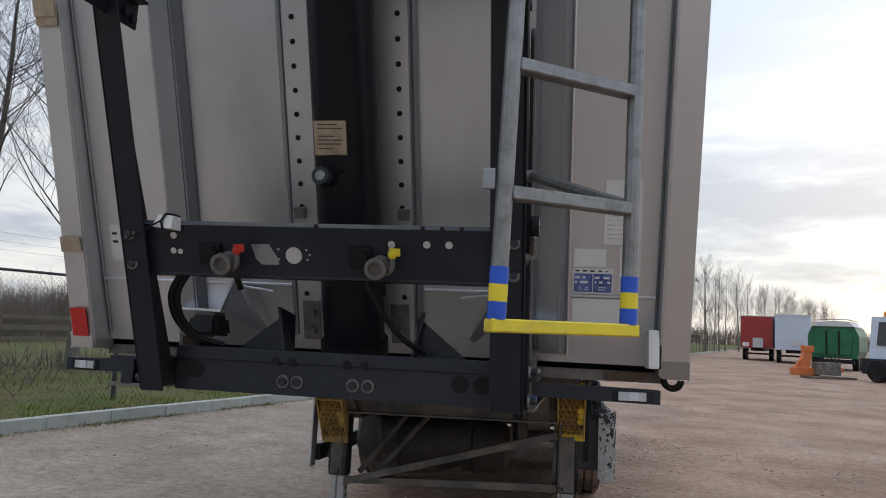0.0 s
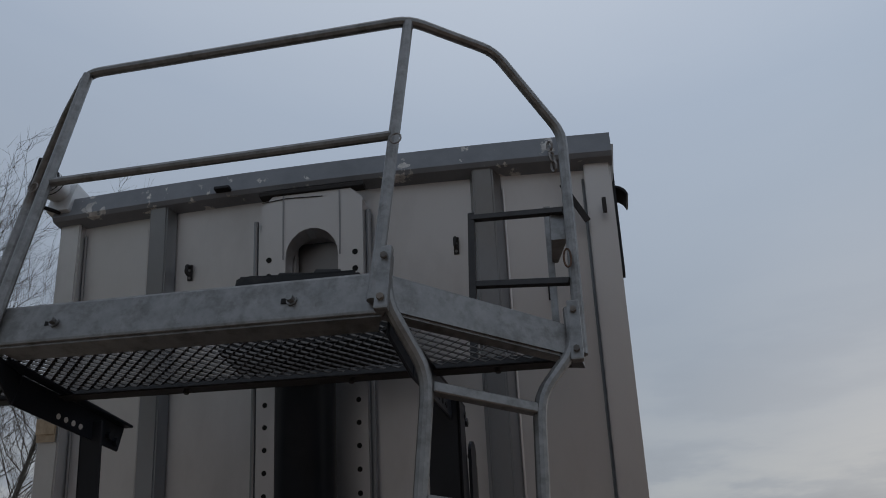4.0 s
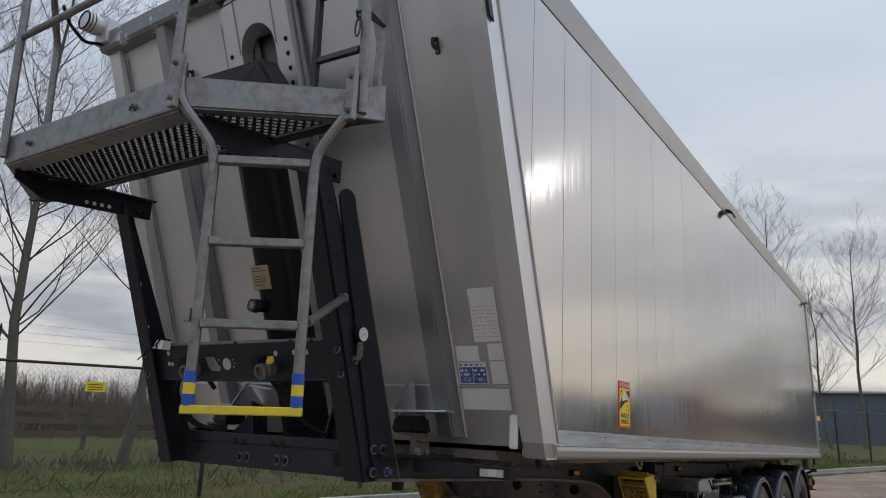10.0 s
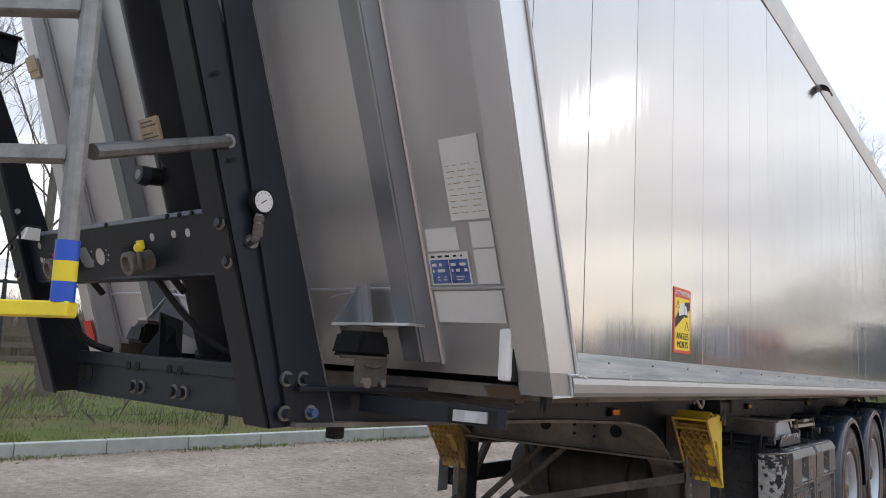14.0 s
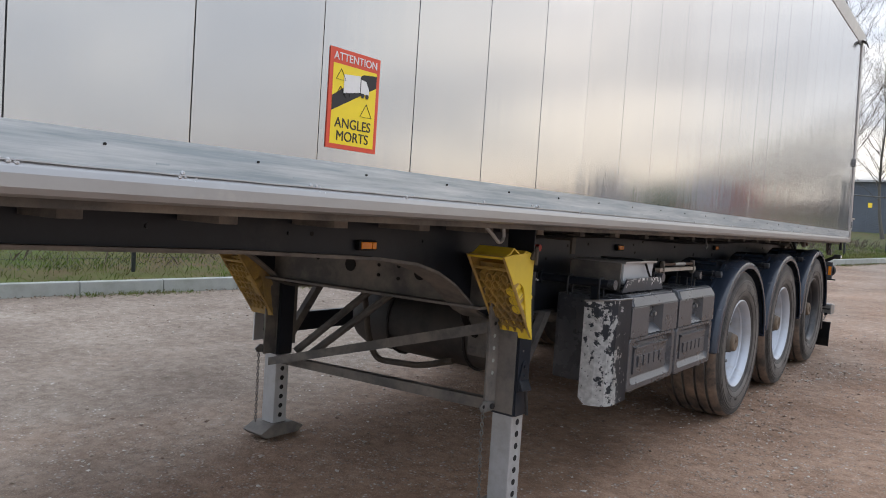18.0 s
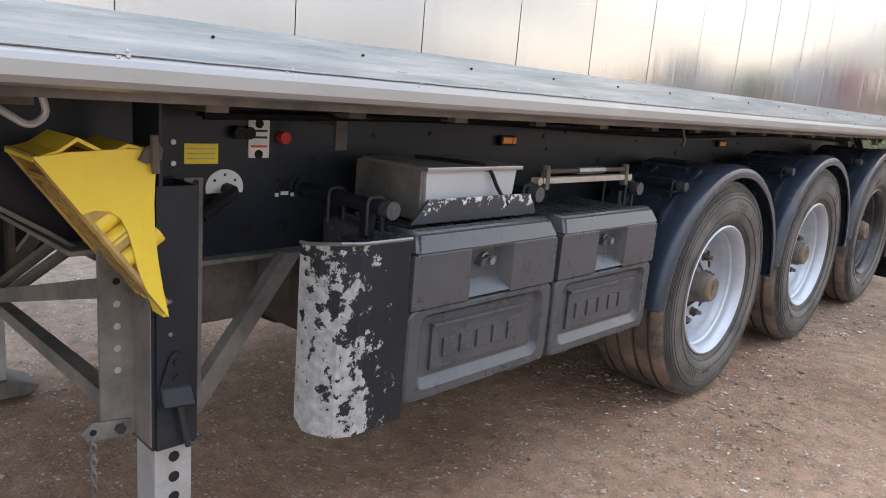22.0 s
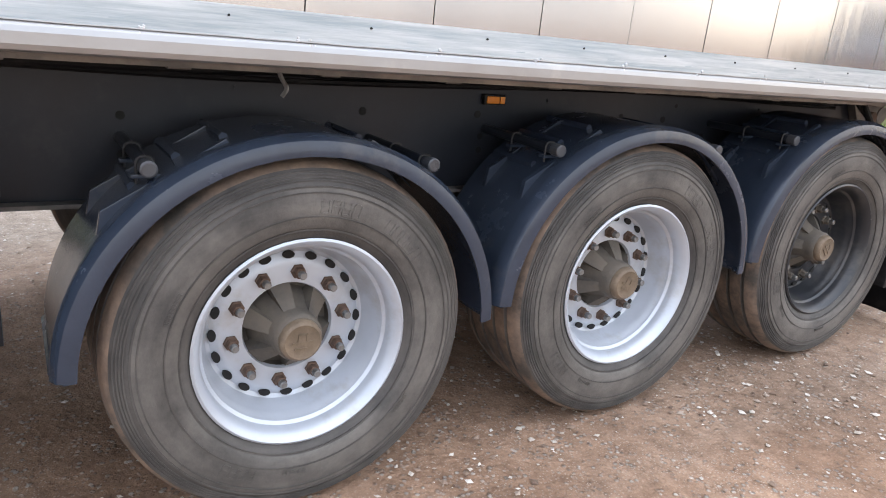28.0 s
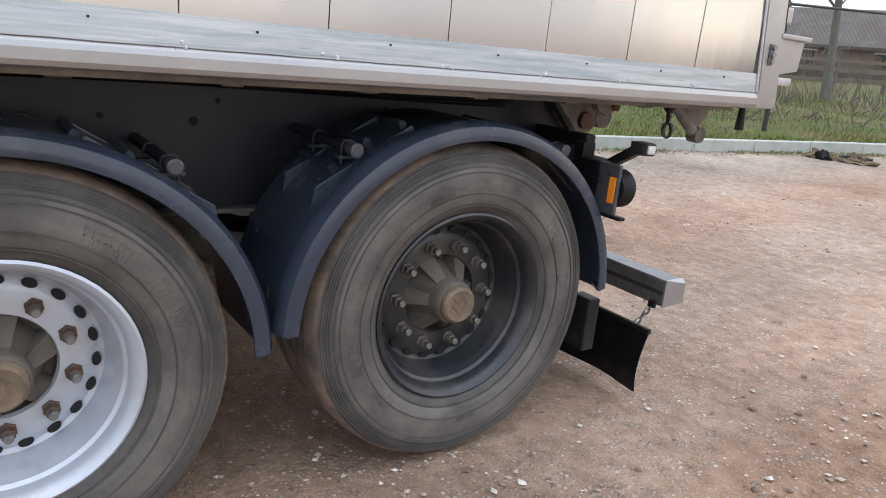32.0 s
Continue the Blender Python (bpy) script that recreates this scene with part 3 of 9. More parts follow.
def on_wall(x0, x1, z0, z1, d0, d1, bm=None):
    """A block on the leaning front wall, from d0 to d1 metres proud of it."""
    z0, z1 = zz(z0), zz(z1)
    return hexa([(x0, y_wall(z0) - d1, z0), (x1, y_wall(z0) - d1, z0), (x1, y_wall(z0) - d0, z0), (x0, y_wall(z0) - d0, z0),
                 (x0, y_wall(z1) - d1, z1), (x1, y_wall(z1) - d1, z1), (x1, y_wall(z1) - d0, z1), (x0, y_wall(z1) - d0, z1)], bm)


def wall_m(x, z, d):
    """The pose of something flat that lies on the front wall, its x along the wall, its y up it, its z out of it."""
    z = zz(z)
    up = Vector((0, -0.388, 1)).normalized()
    out = Vector((0, -1, -0.388)).normalized()
    r = Vector((1, 0, 0))
    return Matrix(((r.x, up.x, out.x, x), (r.y, up.y, out.y, y_wall(z) - d), (r.z, up.z, out.z, z), (0, 0, 0, 1)))


# tub: front wall
b = bmesh.new()
rim = [(-1.10, 1.50), (1.18, 1.50), (1.18, 3.66), (-1.10, 3.66)]
gap = [(-0.065, 3.02), (0.145, 3.02), (0.145, 3.47), (-0.065, 3.47)]
loops = [[b.verts.new((x, y_wall(zz(z)) + d, zz(z))) for x, z in o] for d in (0.0, 0.04) for o in (rim, gap)]
for i in range(4):
    j = (i + 1) % 4
    for p, q in ((0, 1), (1, 3), (3, 2), (2, 0)):
        b.faces.new((loops[p][i], loops[p][j], loops[q][j], loops[q][i]))
bmesh.ops.recalc_face_normals(b, faces=b.faces[:])
front = part("front_wall", b, M_ALU, trailer, "grey weathered aluminium front wall")
for s in (-1, 1):
    b = hexa([(mir(s, 1.172), y_post(1.415), 1.415), (mir(s, W2), y_post(1.415), 1.415), (mir(s, W2), y_post(1.415) + 0.150, 1.415), (mir(s, 1.172), y_wall(1.415) + 0.02, 1.415),
              (mir(s, 1.172), y_post(3.555), 3.555), (mir(s, W2), y_post(3.555), 3.555), (mir(s, W2), y_post(3.555) + 0.152, 3.555), (mir(s, 1.172), y_wall(3.555) + 0.02, 3.555)])
    bmesh.ops.recalc_face_normals(b, faces=b.faces[:])
    bmesh.ops.bevel(b, geom=b.edges[:], offset=0.006, segments=2, affect="EDGES")
    part("corner_post", b, M_ALU, front)
    # rib: a folded channel, wider at its foot
    b = bmesh.new()
    sec = [(0.705, 0.0), (0.727, 0.062), (0.808, 0.062), (0.838, 0.0)]
    lo_, hi_ = [[b.verts.new((mir(s, x), y_wall(zz(z)) - d, zz(z))) for x, d in sec] for z in (1.53, 3.64)]
    for k in range(4):
        b.faces.new((lo_[k], lo_[(k + 1) % 4], hi_[(k + 1) % 4], hi_[k]))
    b.faces.new(lo_)
    b.faces.new(hi_)
    bmesh.ops.recalc_face_normals(b, faces=b.faces[:])
    bmesh.ops.bevel(b, geom=[e for e in b.edges if abs(e.verts[0].co.z - e.verts[1].co.z) > 1], offset=0.006, segments=2, affect="EDGES")
    # Whole rib takes the darker copy, for the shade on its side faces.
    part("rib", b, M_ALU_D, front)
    # weld bead beside the rib and the post
    part("weld_bead", pipe([(mir(s, 0.842), y_wall(z) - 0.004, z) for z in np.linspace(1.48, 3.5, 24)], 0.006, 5), M_ALU, front)
    part("weld_bead", pipe([(mir(s, 1.165), y_wall(z) - 0.004, z) for z in np.linspace(1.48, 3.5, 24)], 0.006, 5), M_ALU_D, front)
    # perforated flange beside the cylinder
    b = bmesh.new()
    on_wall(mir(s, 0.145, 0.02), mir(s, 0.255, 0.02), 1.56, 3.50, 0.0, 0.04, b)
    bmesh.ops.recalc_face_normals(b, faces=b.faces[:])
    fl = part("perforated_flange", b, M_ALU, front)
    part("edge_bar", pipe([(mir(s, 0.272, 0.02), y_wall(z) - 0.03, z) for z in (1.51, 3.46)], 0.011, 8), M_ALU_D, front)
    for z in np.arange(1.72, 3.48, 0.083):
        b = bmesh.new()
        bmesh.ops.create_circle(b, cap_ends=True, segments=12, radius=0.0105)
        b.transform(wall_m(mir(s, 0.218, 0.02), z, 0.0415))
        part("hole", b, M_HOLE, fl)
    for z in (2.03, 3.02):
        b = bx(-0.022, 0.022, -0.022, 0.022, 0, 0.014, 0.003, None, wall_m(mir(s, 0.225, 0.02), z, 0.04))
        part("latch_eye", b, M_GALV, fl)
    # bolted foot of the flange
    b = bx(-0.035, 0.035, -0.08, 0.08, 0, 0.012, 0.003, None, wall_m(mir(s, 0.20, 0.02), 1.62, 0.04))
    ft = part("bolt_plate", b, M_GALV, fl)
    for dz in (-0.04, 0.03):
        part("bolt", disc((0, 0, 0.018), 0.019, "z", 0.02, 6), M_GALV, ft).matrix_basis = wall_m(mir(s, 0.20, 0.02), 1.62 + dz, 0.04)
    # small eyes on the panels
    for x, z in ((0.635, 3.375), (1.0, 3.165)):
        at = wall_m(mir(s, x), z, 0.0)
        hk = part("tarp_hook", bx(-0.011, 0.011, -0.036, 0.036, 0, 0.006, 0.002, None, at), M_GALV_D, front)
        part("hook_nose", pipe(bend([at @ Vector((0, 0.026, 0.004)), at @ Vector((0, 0.030, 0.032)), at @ Vector((0, -0.004, 0.036)), at @ Vector((0, -0.012, 0.020))], 0.012), 0.007, 8), M_GALV_D, hk)
        for dz in (-0.024, 0.010):
            part("rivet", disc((0, 0, 0.007), 0.006, "z", 0.006, 8), M_GALV, hk).matrix_basis = at @ Matrix.Translation((0, dz, 0))
    b = bx(-0.045, 0.045, -0.04, 0.04, 0, 0.004, 0.001, None, wall_m(mir(s, 1.222), 2.73, 0.085))
    if s < 0:
        part("filler_plate", b, M_PAPER, front)
    else:
        b.free()
# horizontal fold low on the wall
for x0, x1 in ((-1.08, -0.76), (-0.62, -0.25), (0.29, 0.70), (0.845, 1.16)):
    part("weld_bead", pipe([(x0, y_wall(1.703) - 0.004, 1.703), (x1, y_wall(1.703) - 0.004, 1.703)], 0.007, 6), M_ALU, front)
part("sill_plate", on_wall(-1.09, 1.17, 1.44, 1.505, -0.22, -0.12), M_GREY, front)
b = hexa([(1.0, -0.03, 1.392), (1.10, -0.03, 1.392), (1.10, 0.12, 1.392), (1.0, 0.12, 1.392), (0.99, -0.05, 1.425), (1.15, -0.05, 1.425), (1.15, 0.12, 1.425), (0.99, 0.12, 1.425)])
part("tail_plate", b, material("tan_primer_steel", (0.15, 0.11, 0.082), 0.7, 0.2, 0.2, 8.0, (0.09, 0.07, 0.055), 0.55, 4.0), front)
# Darker aluminium here paints in the shade of the arched opening.
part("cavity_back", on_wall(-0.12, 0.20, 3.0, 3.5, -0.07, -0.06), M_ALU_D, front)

# centre plate with the arched opening
b = bmesh.new()
arch = [(0.115 * math.cos(a), 3.345 + 0.115 * math.sin(a)) for a in np.linspace(math.pi, 0, 13)]
inner = [(-0.115, 3.02)] + arch + [(0.115, 3.02)]
rim = [(-0.222, 3.02), (-0.222, 3.345)]
for x, z in arch[1:-1]:
    q = min(0.222 / max(abs(x), 1e-6), 0.275 / max(z - 3.345, 1e-6))
    rim.append((x * q, 3.345 + (z - 3.345) * q))
rim += [(0.222, 3.345), (0.222, 3.02)]
grid_ = [[b.verts.new((CX + x, y_wall(zz(z)) - d, zz(z))) for x, z in o] for o, d in ((rim, 0.085), (inner, 0.085), (inner, 0.012), (rim, 0.012))]
for i in range(len(inner) - 1):
    for p, q in ((0, 1), (1, 2), (2, 3), (3, 0)):
        b.faces.new((grid_[p][i], grid_[q][i], grid_[q][i + 1], grid_[p][i + 1]))
for i in (0, -1):
    b.faces.new([g_[i] for g_ in grid_])
bmesh.ops.recalc_face_normals(b, faces=b.faces[:])
cp = part("arched_plate", b, M_ALU, front, "aluminium plate with an arched opening")
for s in (-1, 1):
    for z in np.arange(3.08, 3.40, 0.066):
        b = bmesh.new()
        bmesh.ops.create_circle(b, cap_ends=True, segments=12, radius=0.0125)
        b.transform(wall_m(CX + s * 0.188, z, 0.0865))
        part("hole", b, M_HOLE, cp)
    part("weld_bead", pipe([(CX + s * 0.125, y_wall(z) - 0.086, z) for z in np.linspace(3.26, 3.52, 9)], 0.004, 5), M_ALU_D, cp)
part("top_strip", on_wall(CX - 0.232, CX + 0.232, 3.608, 3.624, 0.060, 0.098), M_GALV_D, cp)
part("weld_bead", pipe([(CX - 0.22, y_wall(3.50) - 0.087, 3.50), (CX - 0.11, y_wall(3.508) - 0.088, 3.508), (CX + 0.05, y_wall(3.502) - 0.087, 3.502)], 0.0022, 5), M_GALV_D, cp)

# head beam, slightly arched
b = bmesh.new()
rows = []
for x in np.linspace(-1.205, 1.285, 15):
    r = 0.035 * (1 - ((x - CX) / 1.245) ** 2) - 0.088
    rows.append([b.verts.new(p) for p in ((x, -0.945, 3.63 + r), (x, -0.952, 3.72 + r), (x, -0.935, 3.732 + r), (x, -0.82, 3.735 + r), (x, -0.82, 3.62 + r), (x, -0.93, 3.615 + r))])
for a, z in zip(rows, rows[1:]):
    for i in range(6):
        b.faces.new((a[i], a[(i + 1) % 6], z[(i + 1) % 6], z[i]))
b.faces.new(rows[0])
b.faces.new(rows[-1][::-1])
bmesh.ops.recalc_face_normals(b, faces=b.faces[:])
part("head_beam", b, M_BEAM, front, "head beam with flaking blue-grey paint")
part("bent_bracket", bx(-0.40, -0.33, -0.975, -0.945, 3.57, 3.585, 0.004), M_BLACK, front)
# strap and chain at the top corner
part("strap_chain", chain([(1.045, -0.962, 3.62), (1.052, -0.965, 3.55), (1.062, -0.955, 3.46)], 0.010, 0.05), M_CHAIN, front)
part("steel_flat", bx(-0.012, 0.012, -0.09, 0.09, 0, 0.012, 0.003, None, wall_m(1.125, 3.44, 0.09) @ Matrix.Rotation(radians(28), 4, "Z")), M_GALV_D, front)
part("wire_hook", bx(-0.008, 0.008, -0.03, 0.03, 0, 0.02, 0.004, None, wall_m(1.235, 3.42, 0.085)), M_GALV_D, front)
# rolled tarpaulin and its crank
roll = part("tarp_roll", lathe([(-1.10, 0.0), (-1.10, 0.040), (-1.095, 0.058), (-1.02, 0.058), (-1.015, 0.050), (-0.4, 0.050), (-0.4, 0.0)], 24, "y"), M_PALE, trailer, "end of a rolled pale tarpaulin", True)
roll.matrix_basis = pose(-1.19, 0.03, 3.665)
for y in (-1.098, -1.08, -1.06):
    part("fold", pipe([(0.054 * math.cos(a), y, 0.054 * math.sin(a)) for a in np.linspace(0, 6.28, 20)[:-1]], 0.006, 5, None, True), M_BLACK, roll)
part("roll_bracket", bx(-0.045, 0.07, -1.0, -0.88, -0.10, 0.055, 0.012), M_PALE, roll)
part("crank", pipe(bend([(0.02, -0.98, -0.10), (-0.03, -1.06, -0.115), (-0.05, -1.12, -0.06), (0.05, -1.20, -0.09), (0.13, -1.28, -0.06)], 0.03), 0.010, 8), M_BLACK, roll)

# labels on the front wall


def label_plate(x0, x1, z0, z1, mat, name="label", parent=front, text=""):
    m = wall_m((x0 + x1) / 2, (z0 + z1) / 2, 0.004)
    h = (z1 - z0) * 1.069
    return part(name, bx(-(x1 - x0) / 2, (x1 - x0) / 2, -h / 2, h / 2, -0.002, 0.002, 0, None, m), mat, parent, text)


def bars(owner, x0, x1, z0, z1, n, mat, seed, thick=0.3):
    rnd = random.Random(seed)
    b = bmesh.new()
    for i in range(n):
        z = z1 - (z1 - z0) * (i + 0.5) / n
        x = x0
        while x < x1 - 0.008:
            w = min(rnd.uniform(0.006, 0.03), x1 - x)
            on_wall(x, x + w, z - (z1 - z0) / n * thick / 2, z + (z1 - z0) / n * thick / 2, 0.0062, 0.0068, b)
            x += w + rnd.uniform(0.004, 0.02)
    bmesh.ops.recalc_face_normals(b, faces=b.faces[:])
    return tagged(part("print", b, mat, owner), kind="stuff")


a = label_plate(0.965, 1.098, 1.945, 2.165, M_WHITE, text="white instruction label with small print")
bars(a, 0.975, 1.088, 1.955, 2.10, 9, M_PAPER, 3, 0.14)
a = label_plate(0.86, 0.975, 1.862, 1.925, M_WHITE)
a = label_plate(0.858, 1.003, 1.765, 1.855, M_WHITE, text="blue and white instruction label")
for x0, x1 in ((0.862, 0.929), (0.932, 0.999)):
    label_plate(x0, x1, 1.769, 1.836, material("blue_picture_print", (0.035, 0.075, 0.26), 0.4, 0.0, 0.5, 30.0, (0.16, 0.24, 0.48), 0.55, 14.0, bump=0) if x0 < 0.9 else bpy.data.materials["blue_picture_print"], "picture_field", a).location.y = -0.0004
bars(a, 0.866, 0.925, 1.796, 1.830, 2, M_WHITE, 9, 0.5)
bars(a, 0.937, 0.994, 1.796, 1.830, 2, M_WHITE, 12, 0.5)
bars(a, 0.880, 0.915, 1.774, 1.790, 2, M_WHITE, 14, 0.3)
bars(a, 0.950, 0.985, 1.774, 1.790, 2, M_WHITE, 15, 0.3)
bars(a, 0.866, 0.995, 1.840, 1.851, 1, M_INK, 16, 0.5)
label_plate(1.024, 1.10, 1.866, 1.935, M_WHITE)
label_plate(1.024, 1.10, 1.765, 1.86, M_WHITE)
label_plate(0.858, 1.10, 1.655, 1.745, M_WHITE)
a = label_plate(-1.035, -0.94, 1.835, 1.97, M_WHITE)
bars(a, -1.025, -0.95, 1.89, 1.955, 2, M_INK, 5, 0.3)
part("red_reflector", on_wall(-1.180, -1.110, 1.505, 1.62, 0.122, 0.126), M_RED, front, "red reflector patch")
for z in (1.845, 2.72):
    part("patch", on_wall(-1.188, -1.10, z, z + 0.06, 0.09 if z > 2 else 0.115, 0.094 if z > 2 else 0.119), M_PAPER, front)
# white side lamp wrapped round the corner, with its cable
part("corner_lamp", bx(1.13, 1.17, -0.19, -0.05, 1.445, 1.585, 0.012), M_WHITE, trailer, "white corner lamp")
part("lamp_cover", bx(1.163, 1.177, -0.18, -0.06, 1.445, 1.575, 0.004), M_BLACK, trailer)
part("cable_loop", pipe([(1.225 - 0.03 * math.cos(a), -0.10 + 0.045 * math.cos(a), 1.408 - 0.036 * math.sin(a)) for a in np.linspace(0, math.pi, 12)], 0.007, 6), M_BLACK, trailer)
part("cable_loop", pipe([(1.225 - 0.02 * math.cos(a), -0.10 + 0.030 * math.cos(a), 1.408 - 0.024 * math.sin(a)) for a in np.linspace(0, math.pi, 12)], 0.006, 6), M_GALV_D, trailer)

# tub: side walls
for s in (1, -1):
    side = part("side_wall", prism([(y_post(1.43) + 0.13, 1.43), (8.45, 1.43), (y_rear(3.5) - 0.06, 3.5), (y_post(3.5) + 0.14, 3.5)], "x", mir(s, 1.20), mir(s, 1.262)), M_ALU_D, trailer, "smooth silver aluminium plank side wall")
    if s > 0:
        for k in range(-3, 25):
            y0, y1 = 0.334 * k + 0.016, 0.334 * (k + 1) + 0.016
            y0, y1 = max(y0, -0.014 - 0.36 * (z_top(-0.8) - 0.05 - ZR)), min(y1, 8.41)
            g = 0.0013
            pts = []
            for y, up in ((y0 + g, True), (y1 - g, True), (y1 - g, False), (y0 + g, False)):
                z = z_top(y) - 0.05 if up else ZR - 0.01
                if up and y > y_rear(z) - 0.13:
                    z = 1.5 + (8.41 - y) / 0.16
                    z = min(z, z_top(y) - 0.05)
                if not up and y < -0.014 - 0.36 * (z - ZR):
                    z = ZR + (-0.014 - y) / 0.36
                pts.append((y, z))
            foot_y = -0.014 - 0.36 * (-0.01)
            if y0 < foot_y < y1:
                pts = pts[:3] + [(foot_y, ZR - 0.01), pts[3]]
            elif pts[0][1] - pts[3][1] < 0.03:
                pts[3] = (pts[3][0], pts[0][1] - 0.03)
            plank = part("plank", prism(pts, "x", 1.255, W2, 0.0011), M_SIDE, side)
            mid = Vector((W2, (y0 + y1) / 2, 2.4))
            lean = random.Random(90 + k)
            plank.matrix_basis = Matrix.Translation(mid) @ Matrix.Rotation(radians(lean.gauss(0, 0.12)), 4, "Z") @ Matrix.Rotation(radians(lean.gauss(0, 0.03)), 4, "Y") @ Matrix.Translation(-mid)
        # pale film along the foot of the planks
        strip = part("film_strip", bx(W2 - 0.002, W2 + 0.0015, -0.014, 8.40, ZR + 0.002, ZR + 0.067), M_STRIP, side, "pale blue film strip along the foot")
        blobs = bmesh.new()
        for k in range(0, 25):
            y = 0.334 * k + 0.165 + 0.016
            part("rivet", disc((W2 + 0.003, y + 0.0, ZR + 0.045), 0.0028, "x", 0.004, 8), M_HOLE, strip)
            b = bx(W2 + 0.0015, W2 + 0.0022, y + 0.1, y + 0.128, ZR + 0.018, ZR + 0.021)
            part("print", b, material("grey_print", (0.35, 0.42, 0.46), 0.6, bump=0) if k == 0 else bpy.data.materials["grey_print"], strip)
            rnd = random.Random(k)
            for q in range(5):
                yy = 0.016 + 0.334 * k + rnd.uniform(-0.02, 0.03)
                own = bmesh.new()
                bmesh.ops.create_icosphere(own, subdivisions=1, radius=rnd.uniform(0.003, 0.006))
                own.transform(Matrix.Translation((W2 + 0.002, yy, ZR + rnd.uniform(-0.012, 0.012))))
                join(blobs, own)
        tagged(part("weld_blobs", blobs, M_PALE, strip), kind="stuff")
    # bottom rail: rounded nose
    prof = [(1.20, 1.408), (1.268, 1.408), (1.279, 1.413), (1.284, 1.424), (1.284, 1.447), (1.281, 1.458), (1.276, 1.467), (1.20, 1.467)]
    part("bottom_rail", prism([(mir(s, x), z) for x, z in prof], "y", -0.044, 8.41), M_RAIL, side, "pale aluminium bottom rail")
    part("weld_bead", pipe([(mir(s, W2 + 0.004), y, ZR + 0.002 + 0.0006 * math.sin(y * 31)) for y in np.linspace(-0.014, 8.40, 120)], 0.002, 5), M_RAIL, side)
    part("weld_bead", pipe([(mir(s, W2 + 0.003), -0.014 - 0.36 * (z - ZR), z) for z in np.linspace(1.47, 3.42, 60)], 0.0055, 5), M_PALE, side)
    # foot of the corner post, below the rail's nose
    pf = hexa([(mir(s, 1.18), -0.147, 1.412), (mir(s, W2 + 0.003), -0.147, 1.412), (mir(s, W2 + 0.003), -0.0455, 1.412), (mir(s, 1.18), -0.0455, 1.412),
               (mir(s, 1.18), -0.168, 1.475), (mir(s, W2 + 0.003), -0.168, 1.475), (mir(s, W2 + 0.003), -0.068, 1.475), (mir(s, 1.18), -0.068, 1.475)])
    bmesh.ops.recalc_face_normals(pf, faces=pf.faces[:])
    part("post_foot", pf, M_ALU if s < 0 else M_RAIL, side)
    part("weld_bead", pipe([(mir(s, W2 + 0.005), -0.145, 1.412), (mir(s, W2 + 0.005), -0.046, 1.414), (mir(s, W2 + 0.006), -0.066, 1.470), (mir(s, W2 + 0.005), -0.02, 1.472)], 0.0045, 5), M_PALE, side)
    # top rail
    b = hexa([(mir(s, 1.22), y_post(3.45), z_top(-0.9) - 0.15), (mir(s, 1.278), y_post(3.45), z_top(-0.9) - 0.15), (mir(s, 1.278), 8.19, z_top(7.96) - 0.13), (mir(s, 1.22), 8.19, z_top(7.96) - 0.13),
              (mir(s, 1.22), y_post(3.6), z_top(-0.9) + 0.028), (mir(s, 1.300), y_post(3.6), z_top(-0.9) + 0.028), (mir(s, 1.300), 8.19, z_top(7.93)), (mir(s, 1.22), 8.19, z_top(7.93))])
    bmesh.ops.recalc_face_normals(b, faces=b.faces[:])
    bmesh.ops.bevel(b, geom=b.edges[:], offset=0.012, segments=2, affect="EDGES")
    part("top_rail", b, M_RAIL, side, "pale aluminium top rail")
    # rear post, leaning
    b = hexa([(mir(s, 1.20), 8.41, 1.409), (mir(s, W2 + 0.006), 8.41, 1.409), (mir(s, W2 + 0.006), 8.546, 1.412), (mir(s, 1.20), 8.546, 1.412),
              (mir(s, 1.20), y_rear(3.58) - 0.13, 3.58), (mir(s, W2 + 0.006), y_rear(3.58) - 0.13, 3.58), (mir(s, W2 + 0.006), y_rear(3.58), 3.58), (mir(s, 1.20), y_rear(3.58), 3.58)])
    bmesh.ops.recalc_face_normals(b, faces=b.faces[:])
    bmesh.ops.bevel(b, geom=b.edges[:], offset=0.006, segments=2, affect="EDGES")
    part("rear_post", b, M_RAIL, side)
    lg_ = part("post_latch", bx(mir(s, 1.276), mir(s, 1.290), 8.425, 8.452, 1.565, 1.64, 0.004), M_GALV, side)
    for z in (1.58, 1.603, 1.628):
        part("knuckle", disc((mir(s, 1.292), 8.438, z), 0.011, "x", 0.014, 10), M_GALV, lg_)
    part("post_fold", hexa([(mir(s, W2), 8.408, 1.472), (mir(s, W2 + 0.010), 8.412, 1.472), (mir(s, W2 + 0.010), 8.440, 1.472), (mir(s, W2), 8.440, 1.472),
                            (mir(s, W2), 8.408 - 0.16 * 2.05, 3.52), (mir(s, W2 + 0.010), 8.412 - 0.16 * 2.05, 3.52), (mir(s, W2 + 0.010), 8.440 - 0.16 * 2.05, 3.52), (mir(s, W2), 8.440 - 0.16 * 2.05, 3.52)]), M_RAIL, side)
    part("weld_bead", pipe([(mir(s, W2 + 0.004 + 0.001 * math.sin(z * 90)), 8.404 - 0.16 * (z - 1.47), z) for z in np.linspace(1.47, 3.50, 60)], 0.0045, 5), M_PALE, side)
    part("hinge_lug", bx(mir(s, 1.262), mir(s, 1.30), 8.26, 8.30, 2.22, 2.30, 0.006), M_GALV, side)
